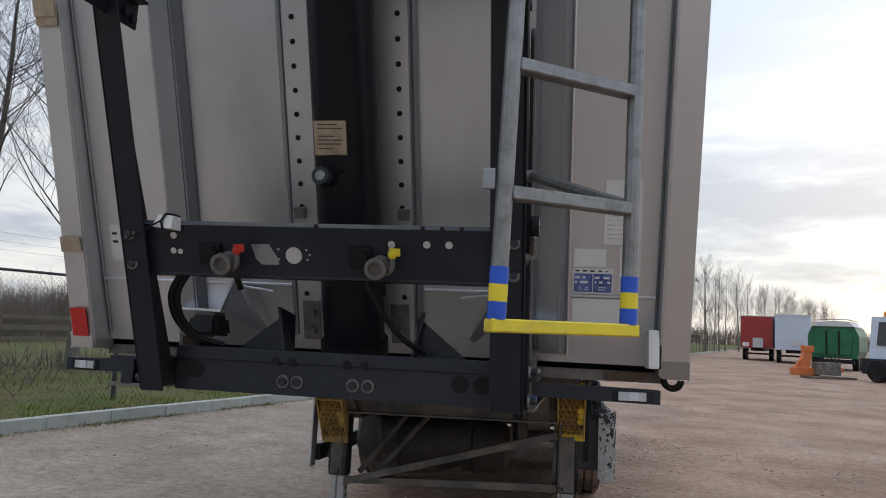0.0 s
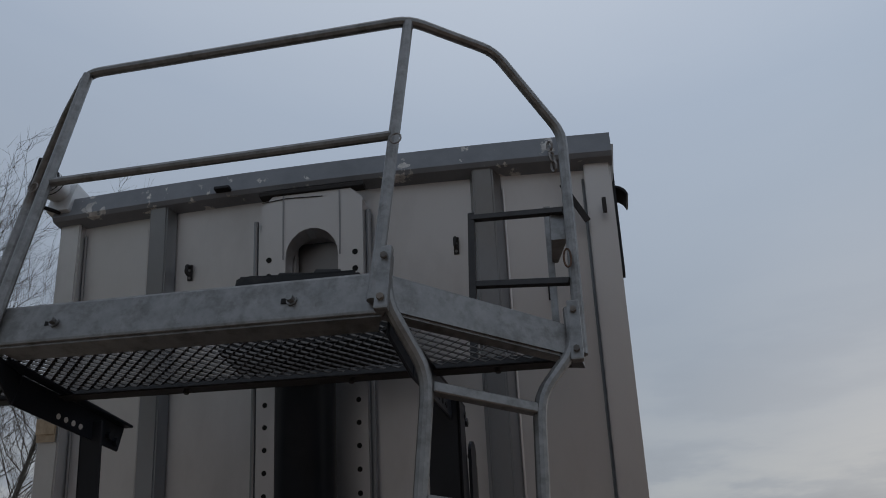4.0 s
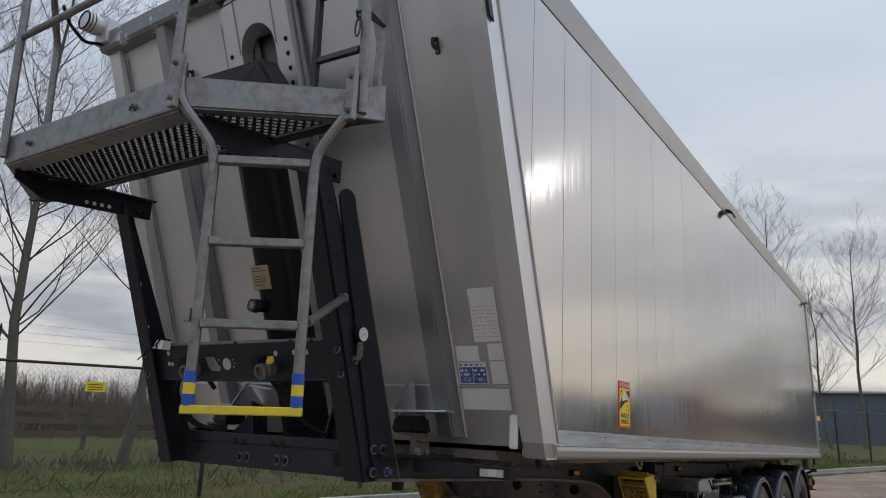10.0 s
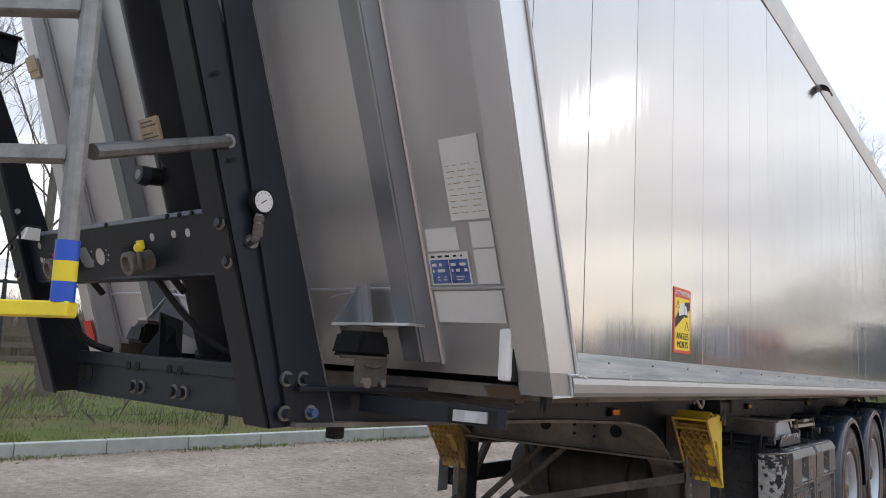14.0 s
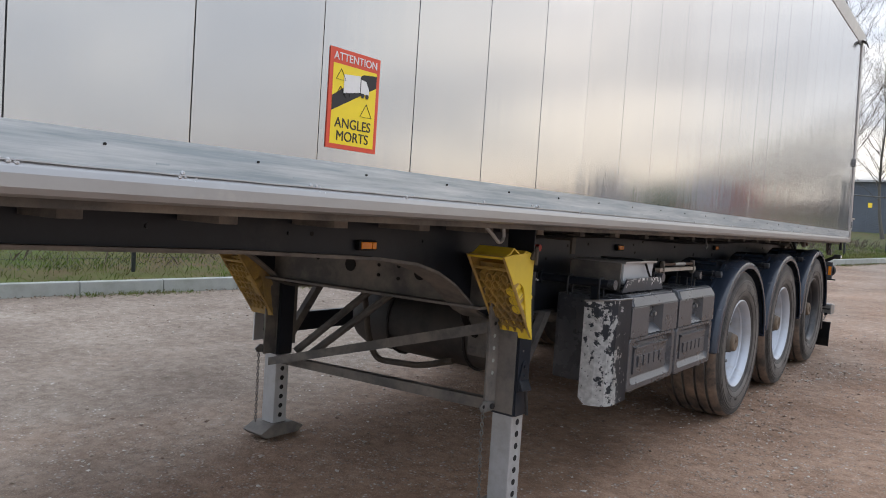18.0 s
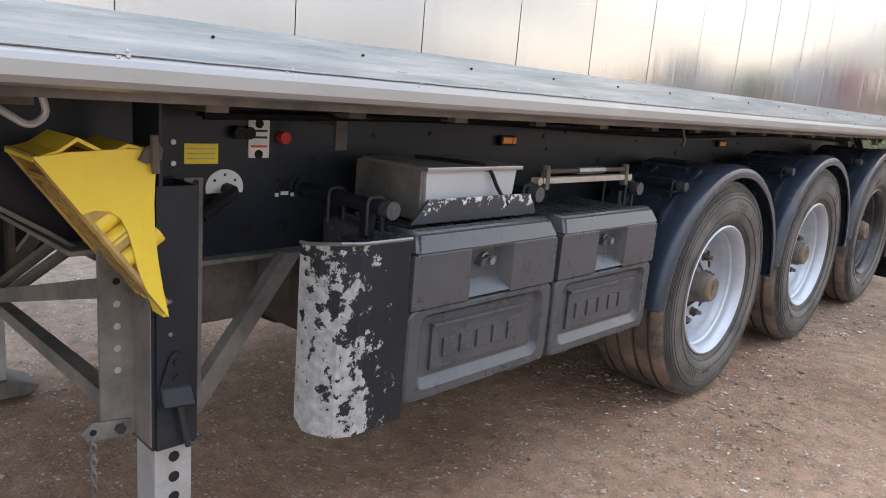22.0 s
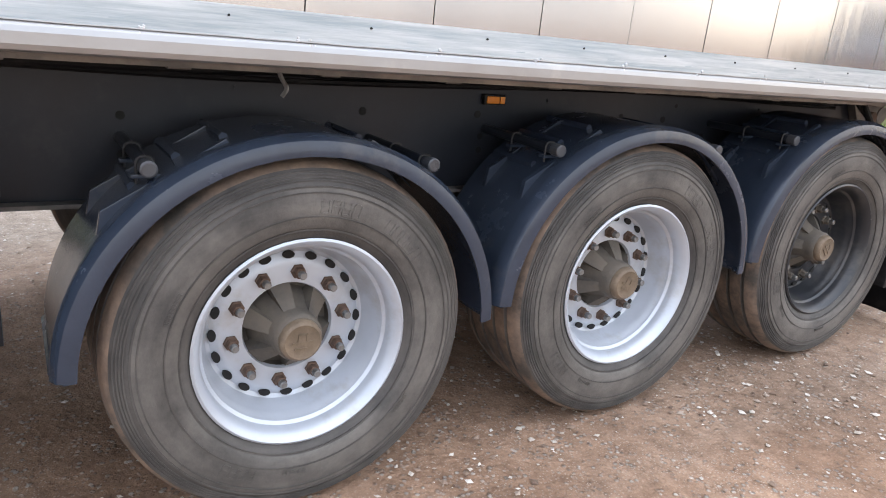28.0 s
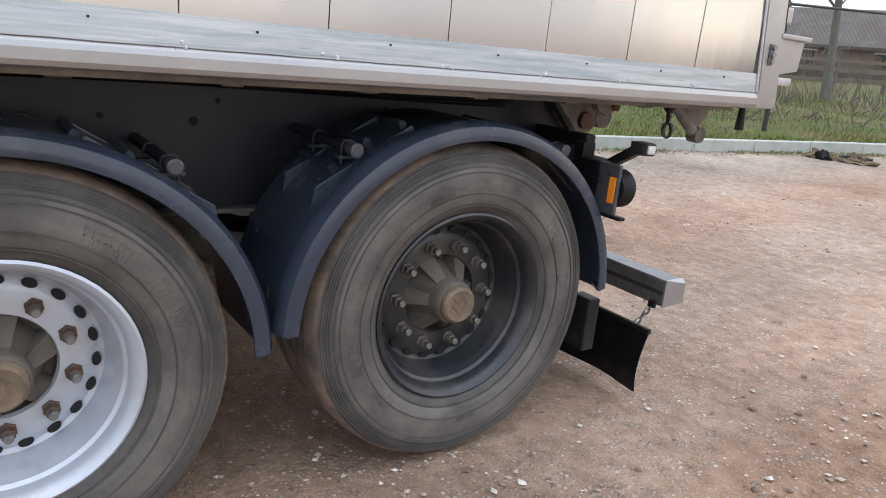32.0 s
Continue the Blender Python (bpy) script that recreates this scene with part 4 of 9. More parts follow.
    # tarp catches on the roof edge
    for y, z in ((-0.705, 3.565), (3.37, 3.50), (8.02, 3.50)):
        lip = [(1.276 + 0.068 * math.sin(a), z - 0.062 * (1 - math.cos(a))) for a in np.linspace(0, 1.5, 9)]
        b = prism([(mir(s, x), q) for x, q in lip + [(x - 0.007, q - 0.008) for x, q in lip[::-1]]], "y", y, y + 0.10)
        part("catch_lug", bx(mir(s, 1.276), mir(s, 1.286), y - 0.012, y + 0.008, z - 0.05, z + 0.02), M_GALV, side)
        part("tarp_catch", b, M_BLACK, side)
    # dark flat bar at the upper front corner
    part("flat_bar", hexa([(mir(s, 1.277), y_post(3.12) + 0.02, 3.12), (mir(s, 1.287), y_post(3.12) + 0.02, 3.12), (mir(s, 1.287), y_post(3.12) + 0.055, 3.11), (mir(s, 1.277), y_post(3.12) + 0.055, 3.11),
                           (mir(s, 1.277), y_post(3.52) + 0.02, 3.52), (mir(s, 1.287), y_post(3.52) + 0.02, 3.52), (mir(s, 1.287), y_post(3.52) + 0.045, 3.52), (mir(s, 1.277), y_post(3.52) + 0.045, 3.52)]), M_GREY, side)
part("tarp_cover", hexa([(-1.14, -0.80, 3.50), (1.22, -0.80, 3.50), (1.22, 8.15, 3.50), (-1.14, 8.15, 3.50), (-1.14, -0.80, 3.57), (1.22, -0.80, 3.57), (1.22, 8.15, 3.55), (-1.14, 8.15, 3.55)]), M_PALE, trailer, "pale tarpaulin roof cover")
part("tub_floor", bx(-1.12, 1.2, -0.01, 8.40, 1.39, 1.43), M_DIRTY, trailer)
tg = part("tailgate", hexa([(-1.12, 8.44, 1.43), (1.2, 8.44, 1.43), (1.2, 8.52, 1.43), (-1.12, 8.52, 1.43), (-1.12, 8.10, 3.56), (1.2, 8.10, 3.56), (1.2, 8.18, 3.56), (-1.12, 8.18, 3.56)]), M_ALU, trailer, "aluminium tailgate")
hb_ = part("hinge_box", hexa([(1.10, 8.52, 1.535), (1.268, 8.52, 1.535), (1.268, 8.655, 1.555), (1.10, 8.655, 1.555), (1.10, 8.50, 1.665), (1.268, 8.50, 1.665), (1.268, 8.665, 1.665), (1.10, 8.665, 1.665)]), M_RAIL, tg)
part("box_lid", bx(1.09, 1.285, 8.485, 8.685, 1.664, 1.682, 0.004), M_RAIL, hb_)
part("hinge_arm", bx(1.16, 1.265, 8.545, 8.64, 1.498, 1.528, 0.010), M_ZINC, tg)
part("latch_block", bx(1.22, 1.275, 8.49, 8.54, 1.715, 1.775, 0.008), M_RAIL, tg)
part("latch", pipe([(1.262, 8.505, 1.69), (1.262, 8.455, 2.02)], 0.016, 10), M_BLACK, tg)
# warning sticker on the side
st = part("warning_sticker", bx(W2, W2 + 0.0022, 0.688, 0.858, 1.612, 1.848), M_SIGNR, trailer, "red and yellow blind-spot warning sticker")
part("yellow_field", bx(W2 + 0.0022, W2 + 0.0026, 0.699, 0.847, 1.623, 1.812), M_SIGNY, st)
RX = Matrix(((0, 0, 1, 0), (1, 0, 0, 0), (0, 1, 0, 0), (0, 0, 0, 1)))
words("ATTENTION", 0.0265, M_WHITE, Matrix.Translation((W2 + 0.003, 0.773, 1.8285)) @ RX, "lettering", st)
words("ANGLES", 0.034, M_INK, Matrix.Translation((W2 + 0.0032, 0.773, 1.673)) @ RX, "lettering", st)
words("MORTS", 0.034, M_INK, Matrix.Translation((W2 + 0.0032, 0.773, 1.642)) @ RX, "lettering", st)
part("grey_band", prism([(0.699, 1.735), (0.699, 1.70), (0.847, 1.775), (0.847, 1.805), (0.80, 1.80)], "x", W2 + 0.0026, W2 + 0.003), M_INK, st)
lorry = part("lorry_picture", prism([(0.735, 1.745), (0.735, 1.79), (0.79, 1.795), (0.79, 1.755)], "x", W2 + 0.003, W2 + 0.0036), M_WHITE, st)
part("cab_picture", prism([(0.793, 1.755), (0.793, 1.788), (0.81, 1.785), (0.822, 1.765), (0.822, 1.752)], "x", W2 + 0.003, W2 + 0.0036), M_WHITE, lorry)
for y, z in ((0.745, 1.742), (0.76, 1.744), (0.80, 1.749), (0.815, 1.749)):
    part("wheel_picture", disc((W2 + 0.0038, y, z), 0.006, "x", 0.0008, 10), M_INK, lorry)
for y, z, q in ((0.725, 1.785, 0.016), (0.725, 1.748, 0.012), (0.815, 1.71, 0.02)):
    part("warning_triangle", pipe([(W2 + 0.003, y - q, z - q * 0.6), (W2 + 0.003, y + q, z - q * 0.6), (W2 + 0.003, y, z + q)], 0.0012, 4, None, True), M_INK, st)
st.matrix_basis = pose(0, 0.018, -0.046)

# ---- gooseneck front frame ----


def y_up(z):
    """Front face of the uprights, leaning forward."""
    return -0.605 - 0.365 * (z - 1.30)


def y_panel(z):
    return -0.735 - 0.345 * (z - 1.75)


YL = -0.522     # front of the lower cross beam
XA, XB = -0.50, 0.608
frame_ = part("front_frame", bx(XA, XB, YL, YL + 0.012, 1.302, 1.440), M_GREY, trailer, "anthracite steel front frame with uprights")
# upper flange with a folded front lip and half-round notches
b = bmesh.new()
bx(XA, XB, YL - 0.012, YL + 0.10, 1.436, 1.446, 0.002, b)
bx(XA, XB, YL - 0.014, YL - 0.002, 1.404, 1.442, 0.002, b)
part("flange", b, M_GREY, frame_)
part("flange", bx(XA, XB, YL, YL + 0.09, 1.296, 1.308, 0.002), M_GREY, frame_)
for x in (-0.426, -0.475, 0.501, 0.572):
    part("hole", disc((x, YL - 0.001, 1.366), 0.029, "y", 0.004, 18), M_HOLE, frame_)
for x in (-0.106, -0.056, 0.14, 0.192):
    part("bolt", disc((x, YL - 0.008, 1.342), 0.015, "y", 0.022, 6), M_GREY, frame_)
    part("washer", disc((x, YL - 0.002, 1.342), 0.023, "y", 0.006, 14), M_DIRTY, frame_)
for x in (-0.132, -0.075, 0.118, 0.178):
    part("notch", disc((x, YL - 0.0145, 1.410), 0.015, "y", 0.004, 14), M_HOLE, frame_)
# upper beam: folded panel carrying the couplings


def on_panel(x0, x1, z0, z1, d0, d1, bm=None):
    """A block on the leaning coupling panel, from d0 to d1 metres proud of it."""
    return hexa([(x0, y_panel(z0) - d1, z0), (x1, y_panel(z0) - d1, z0), (x1, y_panel(z0) - d0, z0), (x0, y_panel(z0) - d0, z0),
                 (x0, y_panel(z1) - d1, z1), (x1, y_panel(z1) - d1, z1), (x1, y_panel(z1) - d0, z1), (x0, y_panel(z1) - d0, z1)], bm)


def panel_m(x, z, d):
    up_v, out_v = Vector((0, -0.345, 1)).normalized(), Vector((0, -1, -0.345)).normalized()
    return Matrix(((1, 0, 0, x), (0, up_v.y, out_v.y, y_panel(z) - d), (0, up_v.z, out_v.z, z), (0, 0, 0, 1)))


up = part("coupling_panel", on_panel(XA - 0.028, XB, 1.682, 1.834, -0.012, 0.0), M_GREY, frame_)
part("flange", bx(XA - 0.028, XB, y_panel(1.834) - 0.004, y_panel(1.834) + 0.085, 1.832, 1.846, 0.003), material("scuffed_blue_grey_flange", (0.075, 0.090, 0.115), 0.38, 0.2, 0.2, 9.0, (0.20, 0.20, 0.20), 0.60, 6.0, 0.06, 45, (0.4, 1, 1)), up, "worn top flange of the coupling panel")
part("flange", bx(XA - 0.028, XB, y_panel(1.684), y_panel(1.684) + 0.06, 1.676, 1.686, 0.003), M_GREY, up)
for x in (0.06, 0.40, 0.46, 0.52):
    part("notch", disc((x, y_panel(1.834) - 0.006, 1.837), 0.007, "y", 0.004, 10), M_HOLE, up)
own = bmesh.new()
lz = [(-0.045, 0.033), (0.016, 0.033), (0.047, -0.016), (0.047, -0.033), (-0.010, -0.033), (-0.030, -0.015)]
own.faces.new([own.verts.new((x, z, 0)) for x, z in lz])
bmesh.ops.solidify(own, geom=own.faces[:], thickness=0.0012)
own.transform(panel_m(-0.117, 1.748, 0.001))
part("cutout", own, M_ALU, up)
for x, z, r in ((-0.019, 1.747, 0.027), (-0.428, 1.800, 0.011), (-0.432, 1.752, 0.010), (-0.408, 1.750, 0.009), (0.411, 1.790, 0.0115), (0.480, 1.790, 0.0115), (0.300, 1.788, 0.0115)):
    part("cutout" if r > 0.02 else "hole", disc((0, 0, 0), r, "z", 0.0014, 18), M_ALU, up).matrix_basis = panel_m(x, z, 0.001)
for x, z in ((-0.070, 1.765), (-0.069, 1.735), (0.024, 1.765), (0.026, 1.735), (0.034, 1.75)):
    part("rivet", disc((0, 0, 0), 0.0035, "z", 0.002, 8), M_ZINC, up).matrix_basis = panel_m(x, z, 0.001)
for x, m_cap in ((-0.235, M_RED), (0.265, M_YTAPE)):
    at = panel_m(x, 1.728, 0.0)
    c = part("air_coupling", lathe([(0.0, 0.0), (0.0, 0.030), (0.03, 0.030), (0.032, 0.024), (0.05, 0.024), (0.052, 0.034), (0.072, 0.034), (0.074, 0.022), (0.060, 0.020), (0.060, 0.0)], 20, "z"), M_DIRTY, up, "air line coupling with a coloured cap", True)
    c.matrix_basis = at
    part("cap", lathe([(0.0, 0.0), (0.0, 0.012), (0.012, 0.014), (0.016, 0.009), (0.016, 0.0)], 14, "z"), m_cap, c).matrix_basis = Matrix.Translation((0.045, 0.042, 0.052)) @ Matrix.Rotation(radians(58), 4, "Y")
    part("lever", pipe(bend([(0.030, -0.02, 0.045), (0.052, 0.0, 0.06), (0.052, 0.030, 0.058), (0.040, 0.052, 0.050)], 0.015), 0.0075, 8), M_DIRTY, c)
    part("tab", bx(0.040, 0.075, 0.038, 0.062, 0.050, 0.056, 0.002), m_cap, c)
    part("hose", pipe(bend([(0, 0, 0.01), (-0.02, -0.03, -0.05), (-0.02, -0.12, -0.10)], 0.03), 0.011, 6), M_BLACK, c)
    sk = part("socket", bx(-0.036, 0.036, -0.034, 0.034, 0.0, 0.020, 0.006), M_BLACK, up)
    sk.matrix_basis = panel_m(x - 0.062, 1.748, 0.0)
    part("socket_cap", lathe([(0.018, 0.0), (0.018, 0.027), (0.030, 0.029), (0.038, 0.027), (0.040, 0.0)], 20, "z"), M_BLACK, sk)
yj = y_panel(1.84) - 0.028
jb = part("junction_box", hexa([(-0.470, yj - 0.022, 1.818), (-0.402, yj - 0.022, 1.812), (-0.396, yj + 0.026, 1.812), (-0.462, yj + 0.026, 1.818), (-0.455, yj - 0.012, 1.858), (-0.405, yj - 0.012, 1.855), (-0.400, yj + 0.026, 1.855), (-0.452, yj + 0.026, 1.858)]), M_WHITE, up, "white cable junction box")
part("strap", pipe([(-0.430, yj - 0.020, 1.805), (-0.437, yj - 0.026, 1.835), (-0.430, yj - 0.014, 1.860), (-0.420, yj + 0.012, 1.862), (-0.405, yj + 0.03, 1.858)], 0.0045, 5), M_BLACK, jb)
part("cable_tie", pipe([(-0.434, yj - 0.026, 1.838), (-0.50, yj - 0.03, 1.800), (-0.560, yj - 0.03, 1.764)], 0.0032, 5), M_BLACK, up)
# uprights: an open channel, its flange to the front, its web outside, with a stiffening plate behind
for s in (-1, 1):
    xi, xo, zt = (0.608, 0.712, 2.50) if s > 0 else (-0.50, -0.585, 2.50)
    xt = 0.0 if s > 0 else -0.03
    b = bmesh.new()
    hexa([(xi, y_up(1.29), 1.29), (xo, y_up(1.29), 1.29), (xo, y_up(1.29) + 0.010, 1.29), (xi, y_up(1.29) + 0.010, 1.29),
          (xi + xt, y_up(zt), zt), (xo + xt, y_up(zt), zt), (xo + xt, y_up(zt) + 0.010, zt), (xi + xt, y_up(zt) + 0.010, zt)], b)
    hexa([(xo - s * 0.012, y_up(1.29), 1.29), (xo, y_up(1.29), 1.29), (xo, y_up(1.29) + 0.215, 1.30), (xo - s * 0.012, y_up(1.29) + 0.215, 1.30),
          (xo - s * 0.012 + xt, y_up(zt), zt), (xo + xt, y_up(zt), zt), (xo + xt, y_up(zt) + 0.085, zt), (xo - s * 0.012 + xt, y_up(zt) + 0.085, zt)], b)
    bmesh.ops.recalc_face_normals(b, faces=b.faces[:])
    bmesh.ops.bevel(b, geom=b.edges[:], offset=0.003, segments=1, affect="EDGES")
    u = part("upright", b, M_GREY, frame_)
    # stiffening plate with a rounded head and a worn bright rear edge
    head = [(y_up(2.38) + 0.155 + 0.050 * math.cos(q), 2.382 + 0.050 * math.sin(q)) for q in np.linspace(math.pi * 0.95, 0.0, 8)]
    pl_x = xo + s * 0.002
    if s > 0:
        sp = part("stiffener_plate", prism([(y_up(1.30) + 0.222, 1.297), (y_up(1.30) + 0.06, 1.297)] + head, "x", pl_x, pl_x + s * 0.010), M_GREY, u)
        part("worn_edge", pipe([(pl_x + s * 0.010, y_up(1.30) + 0.221, 1.30), (pl_x + s * 0.010, y_up(2.37) + 0.204, 2.37)], 0.0028, 5), M_GALV, sp)
    for y, z in ((-0.570, 1.418), (-0.515, 1.419), (-0.566, 1.330), (-0.480, 1.331)):
        part("washer", disc((pl_x + s * 0.013, y, z), 0.020, "x", 0.008, 16), M_GALV, u)
        part("bolt", disc((pl_x + s * 0.024, y, z), 0.0135, "x", 0.022, 6), M_BOLTB if y == -0.480 and s > 0 else M_GREY, u)
    for z in np.linspace(1.75, 2.35, 4):
        part("hole", disc((pl_x + s * 0.0105, y_up(z) + 0.045, z), 0.007, "x", 0.003, 10), M_HOLE, u)
    if s < 0:
        for z in (2.13, 1.93):
            # White disc stands for sky light behind the web; no hole is cut.
            part("daylight_hole", disc((xo + xt * (z - 1.29) / 1.21 + 0.013, y_up(z) + 0.055, z), 0.010, "x", 0.003, 12), M_WHITE, u)
    for z in (1.795, 1.702):
        part("bolt", disc(((xi + xo) / 2 + s * 0.02, y_up(z) - 0.006, z), 0.0125, "y", 0.014, 6), M_GREY, u)
        part("washer", disc(((xi + xo) / 2 + s * 0.02, y_up(z) - 0.001, z), 0.018, "y", 0.005, 14), M_DIRTY, u)
    # bracket arm that carries the platform: an upright plate with a top flange
    x0, x1 = (0.690, 0.650) if s > 0 else (-0.575, -0.575)
    arm = bmesh.new()
    hexa([(x0, -0.870, 2.452), (x0 + 0.010, -0.870, 2.452), (x0 + 0.010, -0.870, 2.545), (x0, -0.870, 2.545),
          (x1, -1.40, 2.405), (x1 + 0.010, -1.40, 2.405), (x1 + 0.010, -1.40, 2.500), (x1, -1.40, 2.500)], arm)
    hexa([(x1, -1.40, 2.405), (x1 + 0.010, -1.40, 2.405), (x1 + 0.010, -1.40, 2.500), (x1, -1.40, 2.500),
          (x1 - s * 0.03, -1.545, 2.455), (x1 - s * 0.03 + 0.010, -1.545, 2.455), (x1 - s * 0.03 + 0.010, -1.545, 2.498), (x1 - s * 0.03, -1.545, 2.498)], arm)
    hexa([(x0 - s * 0.045, -0.870, 2.538), (x0 + 0.010, -0.870, 2.538), (x0 + 0.010, -0.870, 2.548), (x0 - s * 0.045, -0.870, 2.548),
          (x1 - s * 0.055, -1.50, 2.492), (x1 + 0.010, -1.50, 2.492), (x1 + 0.010, -1.50, 2.502), (x1 - s * 0.055, -1.50, 2.502)], arm)
    bmesh.ops.recalc_face_normals(arm, faces=arm.faces[:])
    bmesh.ops.bevel(arm, geom=arm.edges[:], offset=0.003, segments=1, affect="EDGES")
    a = part("platform_arm", arm, M_GREY, frame_)
    for q in (0.42, 0.49, 0.56, 0.63):
        y, z = -0.870 - 0.53 * q, 2.477 - 0.045 * q
        # Far arm's holes are coloured white for the daylight behind them.
        part("hole", disc((x0 + (x1 - x0) * q + 0.005, y, z), 0.0095, "x", 0.0125, 12), M_WHITE if s < 0 else M_HOLE, a)
    for y, z in ((-0.905, 2.475), (-0.948, 2.482)):
        part("bolt", disc((x0 + 0.016, y, z), 0.014, "x", 0.018, 6), M_GREY, a)
    # lamp arm: a folded channel
    b = bmesh.new()
    hexa([(s * 0.72, -0.285, 1.330), (s * 1.172, -0.200, 1.321), (s * 1.172, -0.193, 1.321), (s * 0.72, -0.278, 1.330),
          (s * 0.72, -0.285, 1.378), (s * 1.172, -0.200, 1.371), (s * 1.172, -0.193, 1.371), (s * 0.72, -0.278, 1.378)], b)
    hexa([(s * 0.72, -0.278, 1.371), (s * 1.172, -0.193, 1.364), (s * 1.158, -0.135, 1.364), (s * 0.72, -0.20, 1.371),
          (s * 0.72, -0.278, 1.378), (s * 1.172, -0.193, 1.371), (s * 1.158, -0.135, 1.371), (s * 0.72, -0.20, 1.378)], b)
    bmesh.ops.recalc_face_normals(b, faces=b.faces[:])
    la = part("lamp_arm", b, M_GREY, trailer, "grey outrigger arm with a white marker lamp")

    def on_arm(x0, x1, z0, z1, d):
        ya, yz = -0.285 + (x0 - 0.72) * 0.2014, -0.285 + (x1 - 0.72) * 0.2014
        o = hexa([(s * x0, ya - d, z0), (s * x1, yz - d, z0), (s * x1, yz + 0.002, z0), (s * x0, ya + 0.002, z0), (s * x0, ya - d, z1), (s * x1, yz - d, z1), (s * x1, yz + 0.002, z1), (s * x0, ya + 0.002, z1)])
        bmesh.ops.recalc_face_normals(o, faces=o.faces[:])
        return o
    part("lamp_base", on_arm(1.005, 1.148, 1.326, 1.366, 0.006), M_BLACK, la)
    part("marker_lamp", on_arm(1.025, 1.122, 1.331, 1.361, 0.014), M_ZINC, la)
    part("lamp_lens", on_arm(1.062, 1.094, 1.332, 1.360, 0.017), M_PALE, la)
    part("hole", on_arm(0.905, 0.912, 1.345, 1.353, 0.0015), M_HOLE, la)
    # rest bracket with gusset and rubber buffer
    br = part("rest_bracket", hexa([(mir(s, 0.59, 0.06), -0.300, 1.576), (mir(s, 0.82, 0.06), -0.205, 1.585), (mir(s, 0.82, 0.06), -0.09, 1.585), (mir(s, 0.59, 0.06), -0.085, 1.576),
                                    (mir(s, 0.59, 0.06), -0.300, 1.586), (mir(s, 0.82, 0.06), -0.205, 1.593), (mir(s, 0.82, 0.06), -0.09, 1.593), (mir(s, 0.59, 0.06), -0.085, 1.586)]), M_ALU, trailer, "aluminium rest bracket with gusset")
    part("gusset", prism([(-0.295, 1.586), (-0.205, 1.706), (-0.185, 1.710), (-0.150, 1.586)], "x", mir(s, 0.592, 0.06), mir(s, 0.600, 0.06)), M_ALU_D, br)
    part("gusset_band", hexa([(mir(s, 0.60, 0.06), -0.168, 1.588), (mir(s, 0.628, 0.06), -0.168, 1.588), (mir(s, 0.628, 0.06), -0.155, 1.588), (mir(s, 0.60, 0.06), -0.155, 1.588),
                              (mir(s, 0.60, 0.06), -0.198, 1.712), (mir(s, 0.628, 0.06), -0.198, 1.712), (mir(s, 0.628, 0.06), -0.185, 1.712), (mir(s, 0.60, 0.06), -0.185, 1.712)]), M_ALU, br)
    tri_ = bmesh.new()
    f0 = [tri_.verts.new(p) for p in ((mir(s, 0.592, 0.06), -0.20, 1.712), (mir(s, 0.60, 0.06), -0.285, 1.588), (mir(s, 0.49, 0.06), -0.12, 1.505), (mir(s, 0.47, 0.06), -0.11, 1.52))]
    tri_.faces.new(f0)
    bmesh.ops.solidify(tri_, geom=tri_.faces[:], thickness=0.006)
    part("gusset", tri_, M_ALU, br)
    part("stay_rod", pipe([(mir(s, 0.44, 0.06), -0.17, 1.672), (mir(s, 0.59, 0.06), -0.20, 1.690)], 0.006, 6), M_ALU, br)
    b = hexa([(mir(s, 0.60, 0.06), -0.312, 1.486), (mir(s, 0.73, 0.06), -0.312, 1.486), (mir(s, 0.73, 0.06), -0.165, 1.486), (mir(s, 0.60, 0.06), -0.165, 1.486), (mir(s, 0.61, 0.06), -0.300, 1.562), (mir(s, 0.72, 0.06), -0.290, 1.562), (mir(s, 0.72, 0.06), -0.180, 1.562), (mir(s, 0.61, 0.06), -0.180, 1.562)])
    bmesh.ops.recalc_face_normals(b, faces=b.faces[:])
    bmesh.ops.bevel(b, geom=b.edges[:], offset=0.012, segments=2, affect="EDGES")
    part("rubber_buffer", b, M_BLACK, br)
    part("buffer_head", bx(mir(s, 0.625, 0.06), mir(s, 0.705, 0.06), -0.275, -0.19, 1.560, 1.577, 0.004), M_HUB, br)
    plate = [(-0.322, 1.486), (-0.322, 1.405), (-0.312, 1.392), (-0.206, 1.392), (-0.196, 1.405), (-0.194, 1.486)]
    fm = part("bolt_plate", prism(plate, "x", mir(s, 0.722, 0.06), mir(s, 0.736, 0.06), 0.003), M_HUB, br, "dusty bolt plate under the buffer")
    part("plate_lip", bx(mir(s, 0.66, 0.06), mir(s, 0.738, 0.06), -0.324, -0.192, 1.480, 1.489, 0.002), M_HUB, fm)
    part("slot_ridge", pipe([(mir(s, 0.737, 0.06), -0.295, 1.462), (mir(s, 0.739, 0.06), -0.258, 1.457), (mir(s, 0.737, 0.06), -0.222, 1.462)], 0.005, 6), M_HUB, fm)
    part("bolt", disc((mir(s, 0.742, 0.06), -0.290, 1.412), 0.017, "x", 0.018, 6), M_DIRTY, fm)
    part("bolt", disc((mir(s, 0.742, 0.06), -0.222, 1.411), 0.013, "x", 0.018, 6), M_GALV, fm)
    # gussets on the cross beam: a sloping web with an upright flange
    gs = part("floor_gusset", prism([(mir(s, 0.315, 0.08), 1.445), (mir(s, 0.50, 0.08), 1.445), (mir(s, 0.335, 0.08), 1.575)], "y", -0.385, -0.377), M_GREY, frame_)
